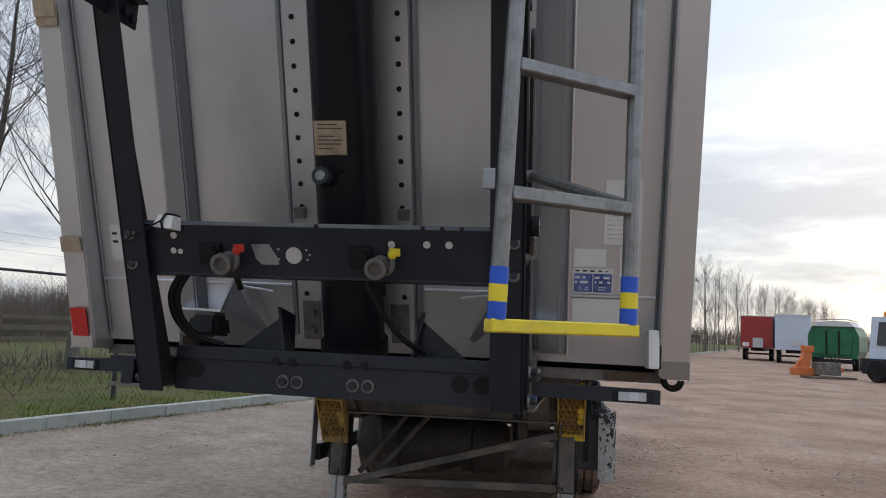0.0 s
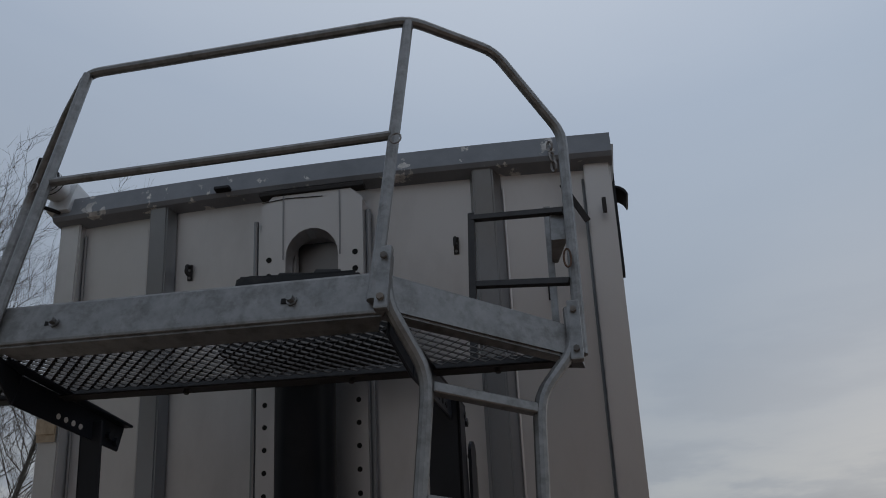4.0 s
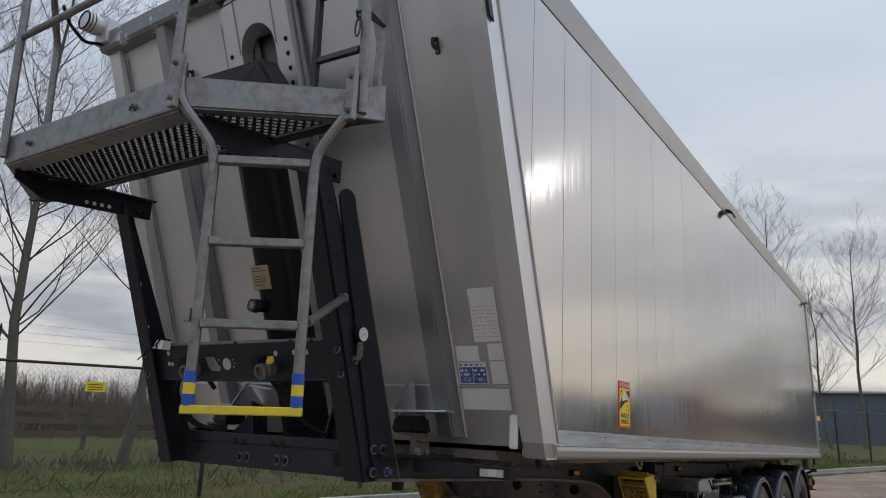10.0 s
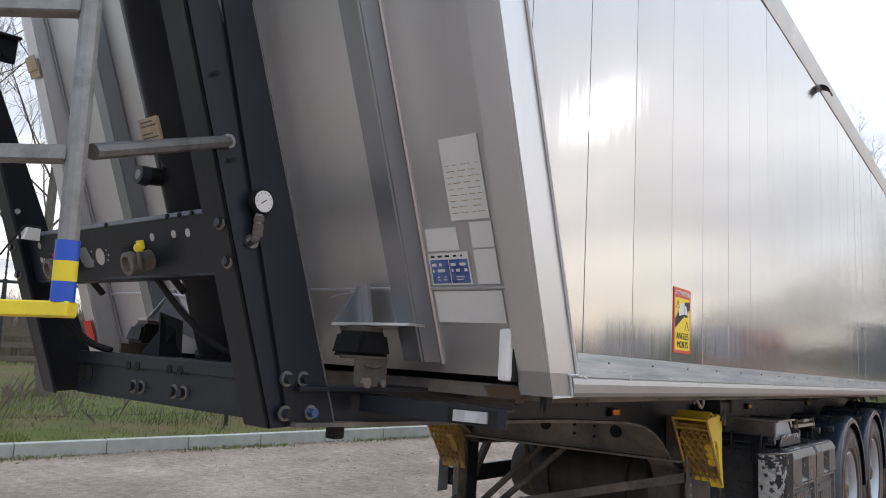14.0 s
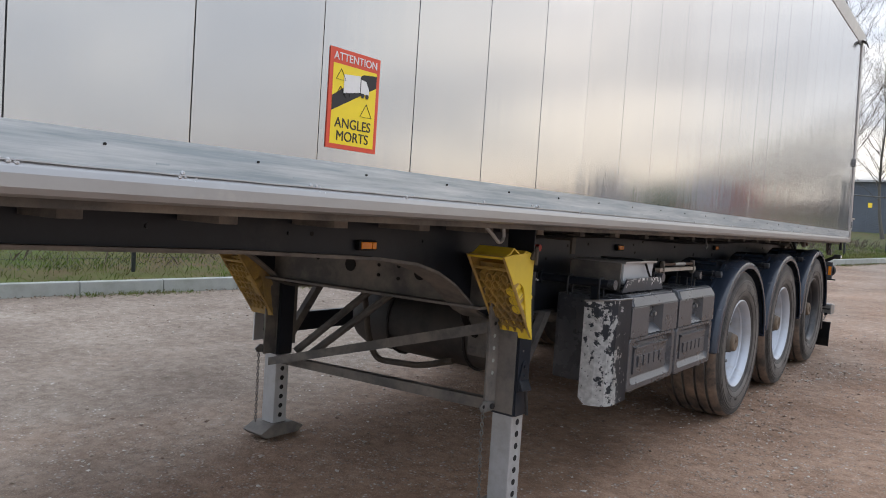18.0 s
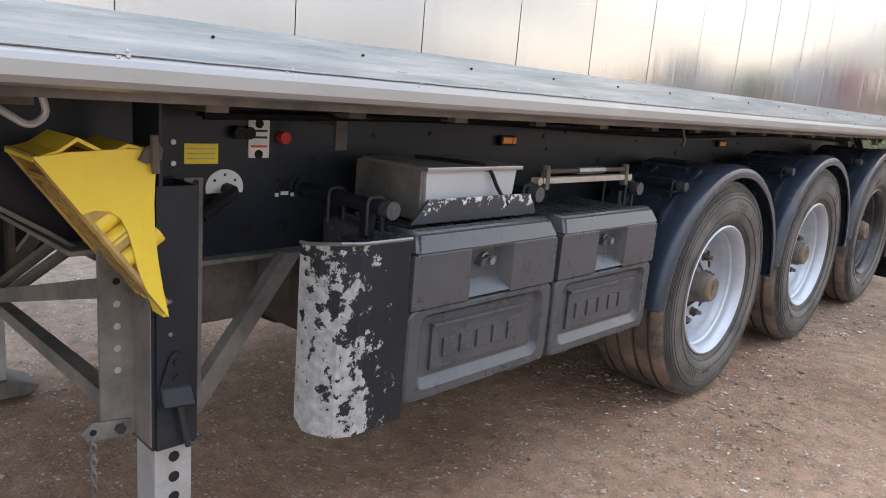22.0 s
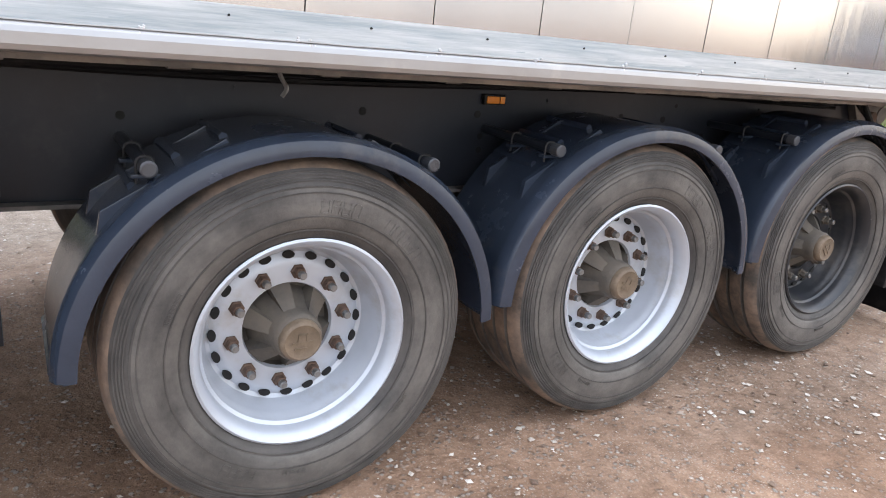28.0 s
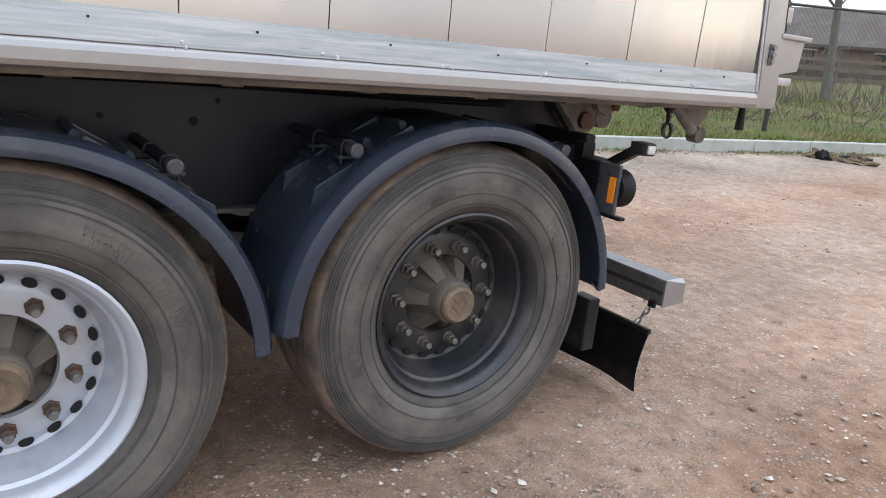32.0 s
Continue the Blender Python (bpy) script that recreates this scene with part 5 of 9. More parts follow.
    part("gusset_flange", hexa([(mir(s, 0.308, 0.08), -0.42, 1.445), (mir(s, 0.318, 0.08), -0.42, 1.445), (mir(s, 0.318, 0.08), -0.33, 1.445), (mir(s, 0.308, 0.08), -0.33, 1.445),
                                (mir(s, 0.345, 0.08), -0.41, 1.60), (mir(s, 0.355, 0.08), -0.41, 1.60), (mir(s, 0.32, 0.08), -0.34, 1.575), (mir(s, 0.31, 0.08), -0.34, 1.575)]), M_GREY, gs)
for dx, r in ((0.0, 0.012), (0.022, 0.010)):
    part("hose_loop", pipe(bend([(-0.41 + dx, -0.70, 1.69), (-0.475 + dx, -0.66, 1.62), (-0.485 + dx, -0.60, 1.54), (-0.45 + dx, -0.53, 1.475), (-0.37 + dx, -0.49, 1.455)], 0.06), r, 8), M_BLACK, frame_, smooth=True)
part("hose_loop", pipe(bend([(0.20, -0.66, 1.68), (0.23, -0.60, 1.60), (0.30, -0.52, 1.50), (0.37, -0.46, 1.46)], 0.05), 0.010, 8), M_BLACK, frame_, smooth=True)
part("drip_rubber", bx(0.665, 0.705, -0.36, -0.32, 1.25, 1.295, 0.01), M_BLACK, frame_)
# pressure gauge on the upright's outer face
GY, GZ = -0.712, 1.860
g = part("pressure_gauge", lathe([(0.722, 0.0), (0.722, 0.029), (0.726, 0.033), (0.746, 0.033), (0.749, 0.031), (0.747, 0.028), (0.747, 0.0)], 28), M_BLACK, trailer, "round white-faced pressure gauge with brass elbow", True)
g.matrix_basis = pose(0, GY, GZ)
part("dial", disc((0.7475, 0, 0), 0.0275, "x", 0.002, 28), M_WHITE, g)
part("needle", bx(0.749, 0.7496, -0.012, 0.008, -0.0012, 0.0012, 0, None, Matrix.Rotation(radians(38), 4, "X")), M_INK, g)
for q in range(9):
    an = radians(-40 + 32 * q)
    part("tick", disc((0.749, 0.022 * math.cos(an), 0.022 * math.sin(an)), 0.0013, "x", 0.001, 6), M_INK, g)
part("elbow", pipe(bend([(0.734, 0.0, -0.031), (0.734, 0.0, -0.092), (0.716, 0.0, -0.100)], 0.02), 0.011, 8), M_GALV, g)
for dz in (-0.046, -0.066, -0.082):
    part("nut", disc((0.734, 0.0, dz), 0.0145, "z", 0.015, 6), M_HUB, g)
part("collar", disc((0.714, 0.0, -0.100), 0.019, "x", 0.010, 12), M_GALV, g)

# hydraulic cylinder in front of the wall


def y_cyl(z):
    return y_wall(z) - 0.215


b = pipe([(0.062, y_cyl(1.46), 1.46), (0.062, y_cyl(2.80), 2.80)], 0.113, 40)
cyl = part("hydraulic_cylinder", b, material("black_cylinder_paint", (0.007, 0.009, 0.013), 0.38, 0.0, 0.2, 5.0, (0.016, 0.017, 0.019), 0.66, 3.0, 0.03, 40, spec=0.22), trailer, "black front-mounted hydraulic tipping cylinder", True)
part("base_ring", pipe([(0.062, y_cyl(1.45), 1.45), (0.062, y_cyl(1.5), 1.50)], 0.125, 40), M_BLACK, cyl)
tp = part("type_plate", hexa([(-0.012, y_cyl(2.105) - 0.125, 2.105), (0.098, y_cyl(2.105) - 0.125, 2.105), (0.098, y_cyl(2.105) - 0.108, 2.105), (-0.012, y_cyl(2.105) - 0.108, 2.105),
                         (-0.012, y_cyl(2.21) - 0.125, 2.21), (0.098, y_cyl(2.21) - 0.125, 2.21), (0.098, y_cyl(2.21) - 0.108, 2.21), (-0.012, y_cyl(2.21) - 0.108, 2.21)]), M_PAPER, cyl, "weathered silver type plate")
part("oil_nozzle", pipe([(0.029, y_cyl(2.03) - 0.10, 2.035), (0.024, y_cyl(2.03) - 0.17, 2.025)], 0.030, 16), M_BLACK, cyl)
part("nozzle_ring", pipe([(0.024, y_cyl(2.03) - 0.16, 2.025), (0.024, y_cyl(2.03) - 0.19, 2.025)], [0.034, 0.030], 16), M_GREY, cyl)
part("nozzle_nut", pipe([(0.045, y_cyl(2.03) - 0.10, 2.06), (0.085, y_cyl(2.03) - 0.12, 2.075)], 0.028, 6), M_BLACK, cyl)
part("nozzle_bore", pipe([(0.024, y_cyl(2.03) - 0.189, 2.025), (0.024, y_cyl(2.03) - 0.1915, 2.025)], 0.017, 14), M_GALV, cyl)
for z, x1 in ((2.196, 0.070), (2.184, 0.088), (2.160, 0.060), (2.148, 0.088), (2.136, 0.080), (2.122, 0.050)):
    part("print", hexa([(0.0, y_cyl(z) - 0.1256, z), (x1, y_cyl(z) - 0.1256, z), (x1, y_cyl(z) - 0.1250, z), (0.0, y_cyl(z) - 0.1250, z), (0.0, y_cyl(z + 0.004) - 0.1256, z + 0.004), (x1, y_cyl(z + 0.004) - 0.1256, z + 0.004), (x1, y_cyl(z + 0.004) - 0.1250, z + 0.004), (0.0, y_cyl(z + 0.004) - 0.1250, z + 0.004)]), M_HUB, tp)
# sloping hood over the cylinder head, with three ridges along its front lip
b = hexa([(-0.16, -1.045, 2.72), (0.54, -1.045, 2.72), (0.54, -0.86, 2.72), (-0.16, -0.86, 2.72), (-0.16, -1.03, 3.055), (0.335, -1.06, 3.012), (0.30, -0.93, 3.075), (-0.16, -0.93, 3.085)])
bmesh.ops.recalc_face_normals(b, faces=b.faces[:])
bmesh.ops.bevel(b, geom=b.edges[:], offset=0.012, segments=2, affect="EDGES")
hd_ = part("head_cover", b, M_BLACK, cyl, "black plastic cover over the cylinder head")
for x0, x1 in ((-0.165, -0.06), (-0.04, 0.09), (0.11, 0.235)):
    part("ridge", hexa([(x0, -0.955, 3.07), (x1, -0.955, 3.06), (x1, -0.90, 3.065), (x0, -0.90, 3.075), (x0 + 0.012, -0.945, 3.112), (x1 - 0.012, -0.945, 3.102), (x1 - 0.012, -0.91, 3.10), (x0 + 0.012, -0.91, 3.11)]), M_BLACK, hd_)

# ---- service platform with guard rail and ladder ----
ZP = 2.553
PC = 0.0525      # middle of the platform across
PF, PR = -1.60, -1.195
plat = part("service_platform", prism([(2 * PC - 0.635, PF), (0.635, PF), (0.605, PF + 0.055), (2 * PC - 0.605, PF + 0.055)], "z", ZP - 0.062, ZP + 0.062, 0.008), M_GALV, trailer, "galvanised service platform with mesh floor")
part("bottom_lip", prism([(2 * PC - 0.62, PF + 0.01), (0.62, PF + 0.01), (0.59, PF + 0.085), (2 * PC - 0.59, PF + 0.085)], "z", ZP - 0.068, ZP - 0.062), M_GALV, plat)
for s in (-1, 1):
    p, q = (0.630, -1.60), (1.095, -1.25)

    def ex(x):
        return mir(s, x, PC)
    b = hexa([(ex(p[0]), p[1], ZP - 0.060), (ex(q[0]), q[1], ZP - 0.055), (ex(q[0] - 0.03), q[1] + 0.04, ZP - 0.055), (ex(p[0] - 0.03), p[1] + 0.045, ZP - 0.060),
              (ex(p[0]), p[1], ZP + 0.055), (ex(q[0]), q[1], ZP + 0.050), (ex(q[0] - 0.03), q[1] + 0.04, ZP + 0.050), (ex(p[0] - 0.03), p[1] + 0.045, ZP + 0.055)])
    bmesh.ops.recalc_face_normals(b, faces=b.faces[:])
    bmesh.ops.bevel(b, geom=b.edges[:], offset=0.007, segments=2, affect="EDGES")
    part("edge_beam", b, M_GALV, plat)
    b = hexa([(ex(1.085), -1.265, ZP - 0.055), (ex(1.097), -1.255, ZP - 0.055), (ex(1.105), -1.112, ZP - 0.012), (ex(1.093), -1.112, ZP - 0.012),
              (ex(1.085), -1.265, ZP + 0.050), (ex(1.097), -1.255, ZP + 0.050), (ex(1.095), -1.105, ZP + 0.130), (ex(1.083), -1.105, ZP + 0.130)])
    bmesh.ops.recalc_face_normals(b, faces=b.faces[:])
    part("end_plate", b, M_GALV, plat)
    b = hexa([(ex(1.04), -1.255, ZP - 0.058), (ex(1.097), -1.255, ZP - 0.058), (ex(1.105), -1.112, ZP - 0.016), (ex(1.045), -1.195, ZP - 0.050),
              (ex(1.04), -1.255, ZP - 0.052), (ex(1.097), -1.255, ZP - 0.052), (ex(1.105), -1.112, ZP - 0.010), (ex(1.045), -1.195, ZP - 0.044)])
    bmesh.ops.recalc_face_normals(b, faces=b.faces[:])
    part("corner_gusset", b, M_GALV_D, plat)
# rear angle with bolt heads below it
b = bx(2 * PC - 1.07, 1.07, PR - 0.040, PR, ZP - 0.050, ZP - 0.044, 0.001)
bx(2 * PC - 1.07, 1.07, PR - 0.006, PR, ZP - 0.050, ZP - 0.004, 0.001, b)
# Underside shade is painted into the angle, bolts and gussets by darker galvanised.
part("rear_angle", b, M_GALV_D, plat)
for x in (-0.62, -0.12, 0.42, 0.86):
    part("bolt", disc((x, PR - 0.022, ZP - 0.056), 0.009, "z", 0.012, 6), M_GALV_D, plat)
for x in (-0.330, 0.375):
    part("slot", bx(x - 0.030, x + 0.012, -1.6025, -1.6005, ZP - 0.012, ZP + 0.004, 0.0005), M_HOLE, plat)
    part("bolt", disc((x, -1.612, ZP - 0.005), 0.010, "y", 0.020, 6), M_GALV, plat)
    part("washer", disc((x, -1.603, ZP - 0.005), 0.0145, "y", 0.005, 16), M_GALV, plat)
# expanded metal floor: diamonds of tilted flat strands


def inside(x, y):
    if y < -1.56 or y > PR - 0.015:
        return False
    lim = 1.01 if y > -1.25 else 1.01 - (-1.25 - y) / 0.35 * 0.46
    return abs(x - PC) < lim


b = bmesh.new()
DX, DY = 0.043, 0.0185
for j in range(22):
    y = -1.56 + j * DY
    for i in range(-26, 27):
        x = PC + i * DX + (DX / 2 if j % 2 else 0)
        for dx in (-DX / 2, DX / 2):
            if inside(x, y) and inside(x + dx, y + DY):
                w, z0 = 0.0080, ZP - 0.034
                quads = [[(x, y - w, z0 + o), (x + dx, y + DY - w, z0 + o), (x + dx, y + DY + w, z0 + 0.0120 + o), (x, y + w, z0 + 0.0120 + o)] for o in (0.0, -0.0022)]
                v, v2 = [[b.verts.new(p) for p in q] for q in quads]
                b.faces.new(v)
                b.faces.new(v2[::-1])
                b.faces.new((v[0], v2[0], v2[1], v[1]))
                b.faces.new((v[3], v[2], v2[2], v2[3]))
# Mesh colour holds the platform's underside shade; brown blotches are stain.
tagged(part("mesh_floor", b, material("shaded_expanded_mesh", (0.085, 0.080, 0.077), 0.46, 0.5, 0.3, 20.0, (0.040, 0.032, 0.026), 0.52, 9.0), plat, "expanded metal mesh floor"), kind="stuff")
# guard rail
T0 = 0.0175
rail = part("guard_rail", pipe(bend([(-0.985, -1.225, ZP - 0.02), (-0.998, -1.27, 3.345), (-0.795, -1.455, 3.60), (-0.552, -1.650, 3.575), (0.652, -1.667, 3.557), (0.899, -1.455, 3.60), (1.103, -1.272, 3.346), (1.100, -1.228, ZP - 0.03)], 0.05), T0, 10), M_GALV, plat, "galvanised tubular guard rail", True)
part("mid_rail", pipe([(-0.536, -1.628, 3.07), (0.618, -1.640, 3.066)], 0.015, 10), M_GALV, rail, smooth=True)
part("rail_post", pipe([(0.602, -1.612, ZP - 0.035), (0.646, -1.660, 3.552)], T0, 10), M_GALV, rail, smooth=True)
part("rail_post", pipe([(-0.520, -1.612, ZP - 0.035), (-0.552, -1.650, 3.565)], T0, 10), M_GALV, rail, smooth=True)
for x, y, z in ((-0.560, -1.640, 3.05), (0.640, -1.652, 3.045), (-1.015, -1.26, 2.98), (-1.015, -1.25, 2.80)):
    part("ring_clip", pipe([(x + 0.016 * math.cos(a), y - 0.012, z - 0.018 + 0.020 * math.sin(a)) for a in np.linspace(0, 6.28, 12)[:-1]], 0.0026, 5, None, True), M_CHAIN, rail)
part("rail_lug", prism([(-1.030, 2.875), (-1.005, 2.86), (-1.0, 2.93), (-1.025, 2.915)], "y", -1.262, -1.250, 0.002), M_GALV, rail)
part("snap_hook", pipe([(1.085 + 0.011 * math.cos(a), -1.268, 2.83 + 0.034 * math.sin(a)) for a in np.linspace(0, 6.28, 12)[:-1]], 0.0035, 5, None, True), M_RUST, rail)
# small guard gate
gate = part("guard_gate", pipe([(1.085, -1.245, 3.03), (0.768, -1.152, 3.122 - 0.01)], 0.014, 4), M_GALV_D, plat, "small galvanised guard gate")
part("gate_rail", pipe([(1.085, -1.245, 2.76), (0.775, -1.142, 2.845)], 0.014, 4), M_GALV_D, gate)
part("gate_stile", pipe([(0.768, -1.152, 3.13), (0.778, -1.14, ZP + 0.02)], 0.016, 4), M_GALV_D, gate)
part("gate_stile", pipe([(1.03, -1.08, ZP + 0.06), (1.024, -1.065, 3.19)], 0.016, 4), M_GALV, gate)
part("gate_plate", hexa([(1.04, -1.23, 2.93), (1.09, -1.23, 2.93), (1.05, -1.07, 2.95), (1.03, -1.07, 2.95), (1.04, -1.23, 3.06), (1.09, -1.23, 3.06), (1.05, -1.07, 3.10), (1.03, -1.07, 3.10)]), M_GALV, gate)
# ladder
lad = part("ladder", pipe(bend([(0.628, -1.607, ZP + 0.10), (0.630, -1.605, ZP - 0.03), (0.725, -1.504, 2.36), (0.700, -1.461, 1.535)], 0.06), 0.0175, 10), M_GALV, trailer, "galvanised steel access ladder with blue and yellow foot", True)
part("stringer", pipe(bend([(1.075, -1.265, ZP + 0.10), (1.078, -1.262, ZP - 0.03), (0.979, -1.304, 2.37), (0.968, -1.266, 1.545)], 0.06), 0.0175, 10), M_GALV, lad, smooth=True)
for p in ((0.628, -1.622, ZP), (1.088, -1.272, ZP)):
    c = part("clamp", bx(p[0] - 0.018, p[0] + 0.018, p[1] - 0.012, p[1] + 0.012, ZP - 0.07, ZP + 0.12, 0.006), M_GALV, lad)
    for dz in (-0.04, 0.085):
        part("bolt", disc((p[0], p[1] - 0.016, ZP + dz), 0.0095, "y", 0.012, 6), M_DIRTY, c)


def lad_at(z, right):
    u = (2.36 - z) / 0.85
    return Vector((0.979 - 0.011 * u, -1.304 + 0.039 * u, z + 0.009)) if right else Vector((0.725 - 0.026 * u, -1.504 + 0.044 * u, z))


for z in (2.325, 2.055, 1.792):
    a, e = lad_at(z, False), lad_at(z, True)
    d = (e - a).normalized()
    n = Vector((0, 0, 1)).cross(d) * 0.016
    up_ = Vector((0, 0, 0.014))
    a, e = a + d * 0.012, e - d * 0.012
    b = hexa([a - n - up_, e - n - up_, e + n - up_, a + n - up_, a - n + up_, e - n + up_, e + n + up_, a + n + up_])
    bmesh.ops.recalc_face_normals(b, faces=b.faces[:])
    bmesh.ops.bevel(b, geom=b.edges[:], offset=0.003, segments=1, affect="EDGES")
    rg = part("rung", b, M_GALV, lad)
a, e = lad_at(1.5275, False), lad_at(1.5275, True)
d = (e - a).normalized()
n = Vector((0, 0, 1)).cross(d) * 0.018
a, e, up_ = a - d * 0.0185, e + d * 0.0185, Vector((0, 0, 0.0135))
b = hexa([a - n - up_, e - n - up_, e + n - up_, a + n - up_, a - n + up_, e - n + up_, e + n + up_, a + n + up_])
bmesh.ops.recalc_face_normals(b, faces=b.faces[:])
bmesh.ops.bevel(b, geom=b.edges[:], offset=0.003, segments=1, affect="EDGES")
part("bottom_rung", b, M_YTAPE, lad, "worn yellow bottom rung")
for right in (False, True):
    for z, m_ in ((1.5575, M_BLUE), (1.592, M_YTAPE), (1.6265, M_BLUE)):
        p, q = lad_at(z - 0.0172, right), lad_at(z + 0.0172, right)
        part("tape_band", pipe([p, q], 0.0195, 12), m_, lad, smooth=True)
part("ladder_brace", pipe([(0.726, -0.822, 1.99), (0.965, -1.25, 1.815)], 0.015, 8), M_GALV, lad, smooth=True)
part("brace_end", disc((0.722, -0.822, 1.99), 0.018, "x", 0.026, 10), M_GALV, lad)
part("stay_lug", bx(0.664, 0.690, -1.492, -1.482, 1.795, 1.838, 0.004), M_GALV, lad)

# ---- chassis ----
for s in (-1, 1):
    web = [(-0.54, 1.30), (-0.54, 1.395), (8.10, 1.395), (8.10, 1.24), (7.75, 0.98), (2.45, 0.955), (2.26, 0.965), (2.17, 1.0), (2.08, 1.065), (1.98, 1.13), (1.86, 1.185), (1.72, 1.222), (1.50, 1.245), (0.9, 1.27)]
    ch = part("chassis_beam", prism(web, "x", s * 0.655, s * 0.70, 0.003), M_GREY, trailer, "anthracite painted chassis beam")
    b = bmesh.new()
    for (ya, za), (yz, zc) in zip(web[4:], web[5:]):
        hexa([(s * 0.60, ya, za - 0.006), (s * 0.745, ya, za - 0.006), (s * 0.745, yz, zc - 0.006), (s * 0.60, yz, zc - 0.006),
              (s * 0.60, ya, za + 0.006), (s * 0.745, ya, za + 0.006), (s * 0.745, yz, zc + 0.006), (s * 0.60, yz, zc + 0.006)], b)
    hexa([(s * 0.60, 0.9, 1.264), (s * 0.745, 0.9, 1.264), (s * 0.745, -0.54, 1.294), (s * 0.60, -0.54, 1.294), (s * 0.60, 0.9, 1.276), (s * 0.745, 0.9, 1.276), (s * 0.745, -0.54, 1.306), (s * 0.60, -0.54, 1.306)], b)
    bmesh.ops.recalc_face_normals(b, faces=b.faces[:])
    part("bottom_flange", b, M_DIRTY, ch)
    part("top_flange", bx(s * 0.60, s * 0.75, -0.54, 8.10, 1.388, 1.40, 0.002), M_GREY, ch)
    if s > 0:
        for y, z, r in ((2.60, 1.02, 0.020), (2.72, 1.03, 0.020), (2.44, 1.01, 0.014), (2.82, 1.23, 0.008), (3.05, 1.30, 0.008), (2.38, 1.18, 0.008), (3.95, 1.31, 0.009), (3.98, 1.26, 0.009), (4.0, 1.17, 0.009), (4.38, 1.21, 0.013), (4.38, 1.14, 0.013), (4.38, 1.10, 0.013),
                        (5.12, 1.24, 0.014), (5.58, 1.24, 0.014), (5.60, 1.16, 0.012), (5.60, 1.11, 0.012), (5.30, 1.08, 0.010), (6.3, 1.25, 0.010), (6.55, 1.24, 0.014), (6.82, 1.13, 0.012), (6.82, 1.17, 0.012), (6.35, 1.16, 0.010), (1.2, 1.33, 0.008), (4.10, 1.33, 0.008), (3.3, 1.31, 0.008), (6.62, 1.30, 0.009)):
            part("hole", disc((0.7005, y, z), r, "x", 0.002, 12), M_HOLE, ch)
        for y, z in ((0.6, 1.34), (1.1, 1.33), (1.8, 1.31), (2.1, 1.20), (4.7, 1.30), (5.9, 1.30), (7.2, 1.30)):
            part("rivet", disc((0.702, y, z), 0.007, "x", 0.006, 8), M_GREY, ch)
        for y, z in ((1.457, 1.293), (3.705, 1.292), (5.636, 1.296), ):
            w = 0.045
            lm = part("side_marker", bx(0.70, 0.722, y - w, y + w * 1.1, z - 0.019, z + 0.019, 0.005), M_BLACK, ch, "amber side marker lamp")
            part("lens", bx(0.715, 0.727, y - w * 0.8, y + w * 0.4, z - 0.013, z + 0.013, 0.004), M_ORANGE, lm)
            part("reflector", bx(0.715, 0.726, y + w * 0.5, y + w * 0.95, z - 0.013, z + 0.013, 0.003), M_ORANGE, lm)
        # controls
        sg = part("yellow_notice", bx(0.7005, 0.7025, 2.415, 2.51, 1.215, 1.268), M_SIGNY, ch, "small yellow notice plate")
        for z in (1.255, 1.242, 1.229):
            part("print", bx(0.7025, 0.703, 2.422, 2.50, z - 0.0018, z + 0.0018), M_PAPER, sg)
        sw = part("valve_plate", bx(0.7005, 0.704, 2.60, 2.665, 1.23, 1.335, 0.004), M_WHITE, ch, "white valve plate with red arrows")
        for z in (1.24, 1.325):
            part("half_hole", disc((0.7045, 2.632, z), 0.013, "x", 0.002, 14), M_HOLE, sw)
        for z, m_ in ((1.305, M_INK), (1.287, M_INK), (1.262, M_SIGNR)):
            part("arrow", bx(0.704, 0.7048, 2.607, 2.658, z - 0.003, z + 0.003), m_, sw)
        part("red_button", disc((0.714, 2.706, 1.288), 0.017, "x", 0.026, 16), M_RED, ch)
        part("black_button", disc((0.715, 2.56, 1.30), 0.018, "x", 0.03, 14), M_BLACK, ch)
        pl = part("lever_scale", prism([(2.53 + 0.056 * math.cos(a), 1.15 + 0.05 * math.sin(a)) for a in np.linspace(-0.3, math.pi + 0.3, 16)], "x", 0.7005, 0.704), M_WHITE, ch, "white lever scale plate")
        for q in (-0.03, 0.0, 0.03):
            part("print", disc((0.7045, 2.53 + q, 1.185 - abs(q) * 0.5), 0.004, "x", 0.0015, 8), M_INK, pl)
        part("lever", pipe(bend([(0.70, 2.535, 1.145), (0.745, 2.535, 1.145), (0.75, 2.50, 1.125), (0.75, 2.44, 1.085)], 0.015), 0.018, 8), M_BLACK, pl)
        cut = part("cross_cutout", disc((0.7012, 2.722, 1.150), 0.019, "x", 0.0016, 14), M_HOLE, ch)
        for q in (42, 138, 222, 318):
            a_ = radians(q)
            part("cutout_arm", pipe([(0.7012, 2.722 + 0.012 * math.cos(a_), 1.150 + 0.012 * math.sin(a_)), (0.7012, 2.722 + 0.034 * math.cos(a_), 1.150 + 0.030 * math.sin(a_))], 0.004, 6), M_HOLE, cut)
        for dy, dz, w_ in ((0.0, -0.022, 0.013), (-0.026, -0.026, 0.006), (0.027, -0.027, 0.006)):
            part("daylight_slot", bx(0.7020, 0.7030, 2.722 + dy - w_, 2.722 + dy + w_, 1.150 + dz - 0.007, 1.150 + dz + 0.004, 0.0004), M_WHITE, cut)
        for y_, z_ in ((2.60, 1.02), (2.72, 1.03)):
            part("key_slot", pipe([(0.7012, y_, z_), (0.7012, y_ - 0.024, z_ - 0.022)], 0.006, 6), M_HOLE, ch)
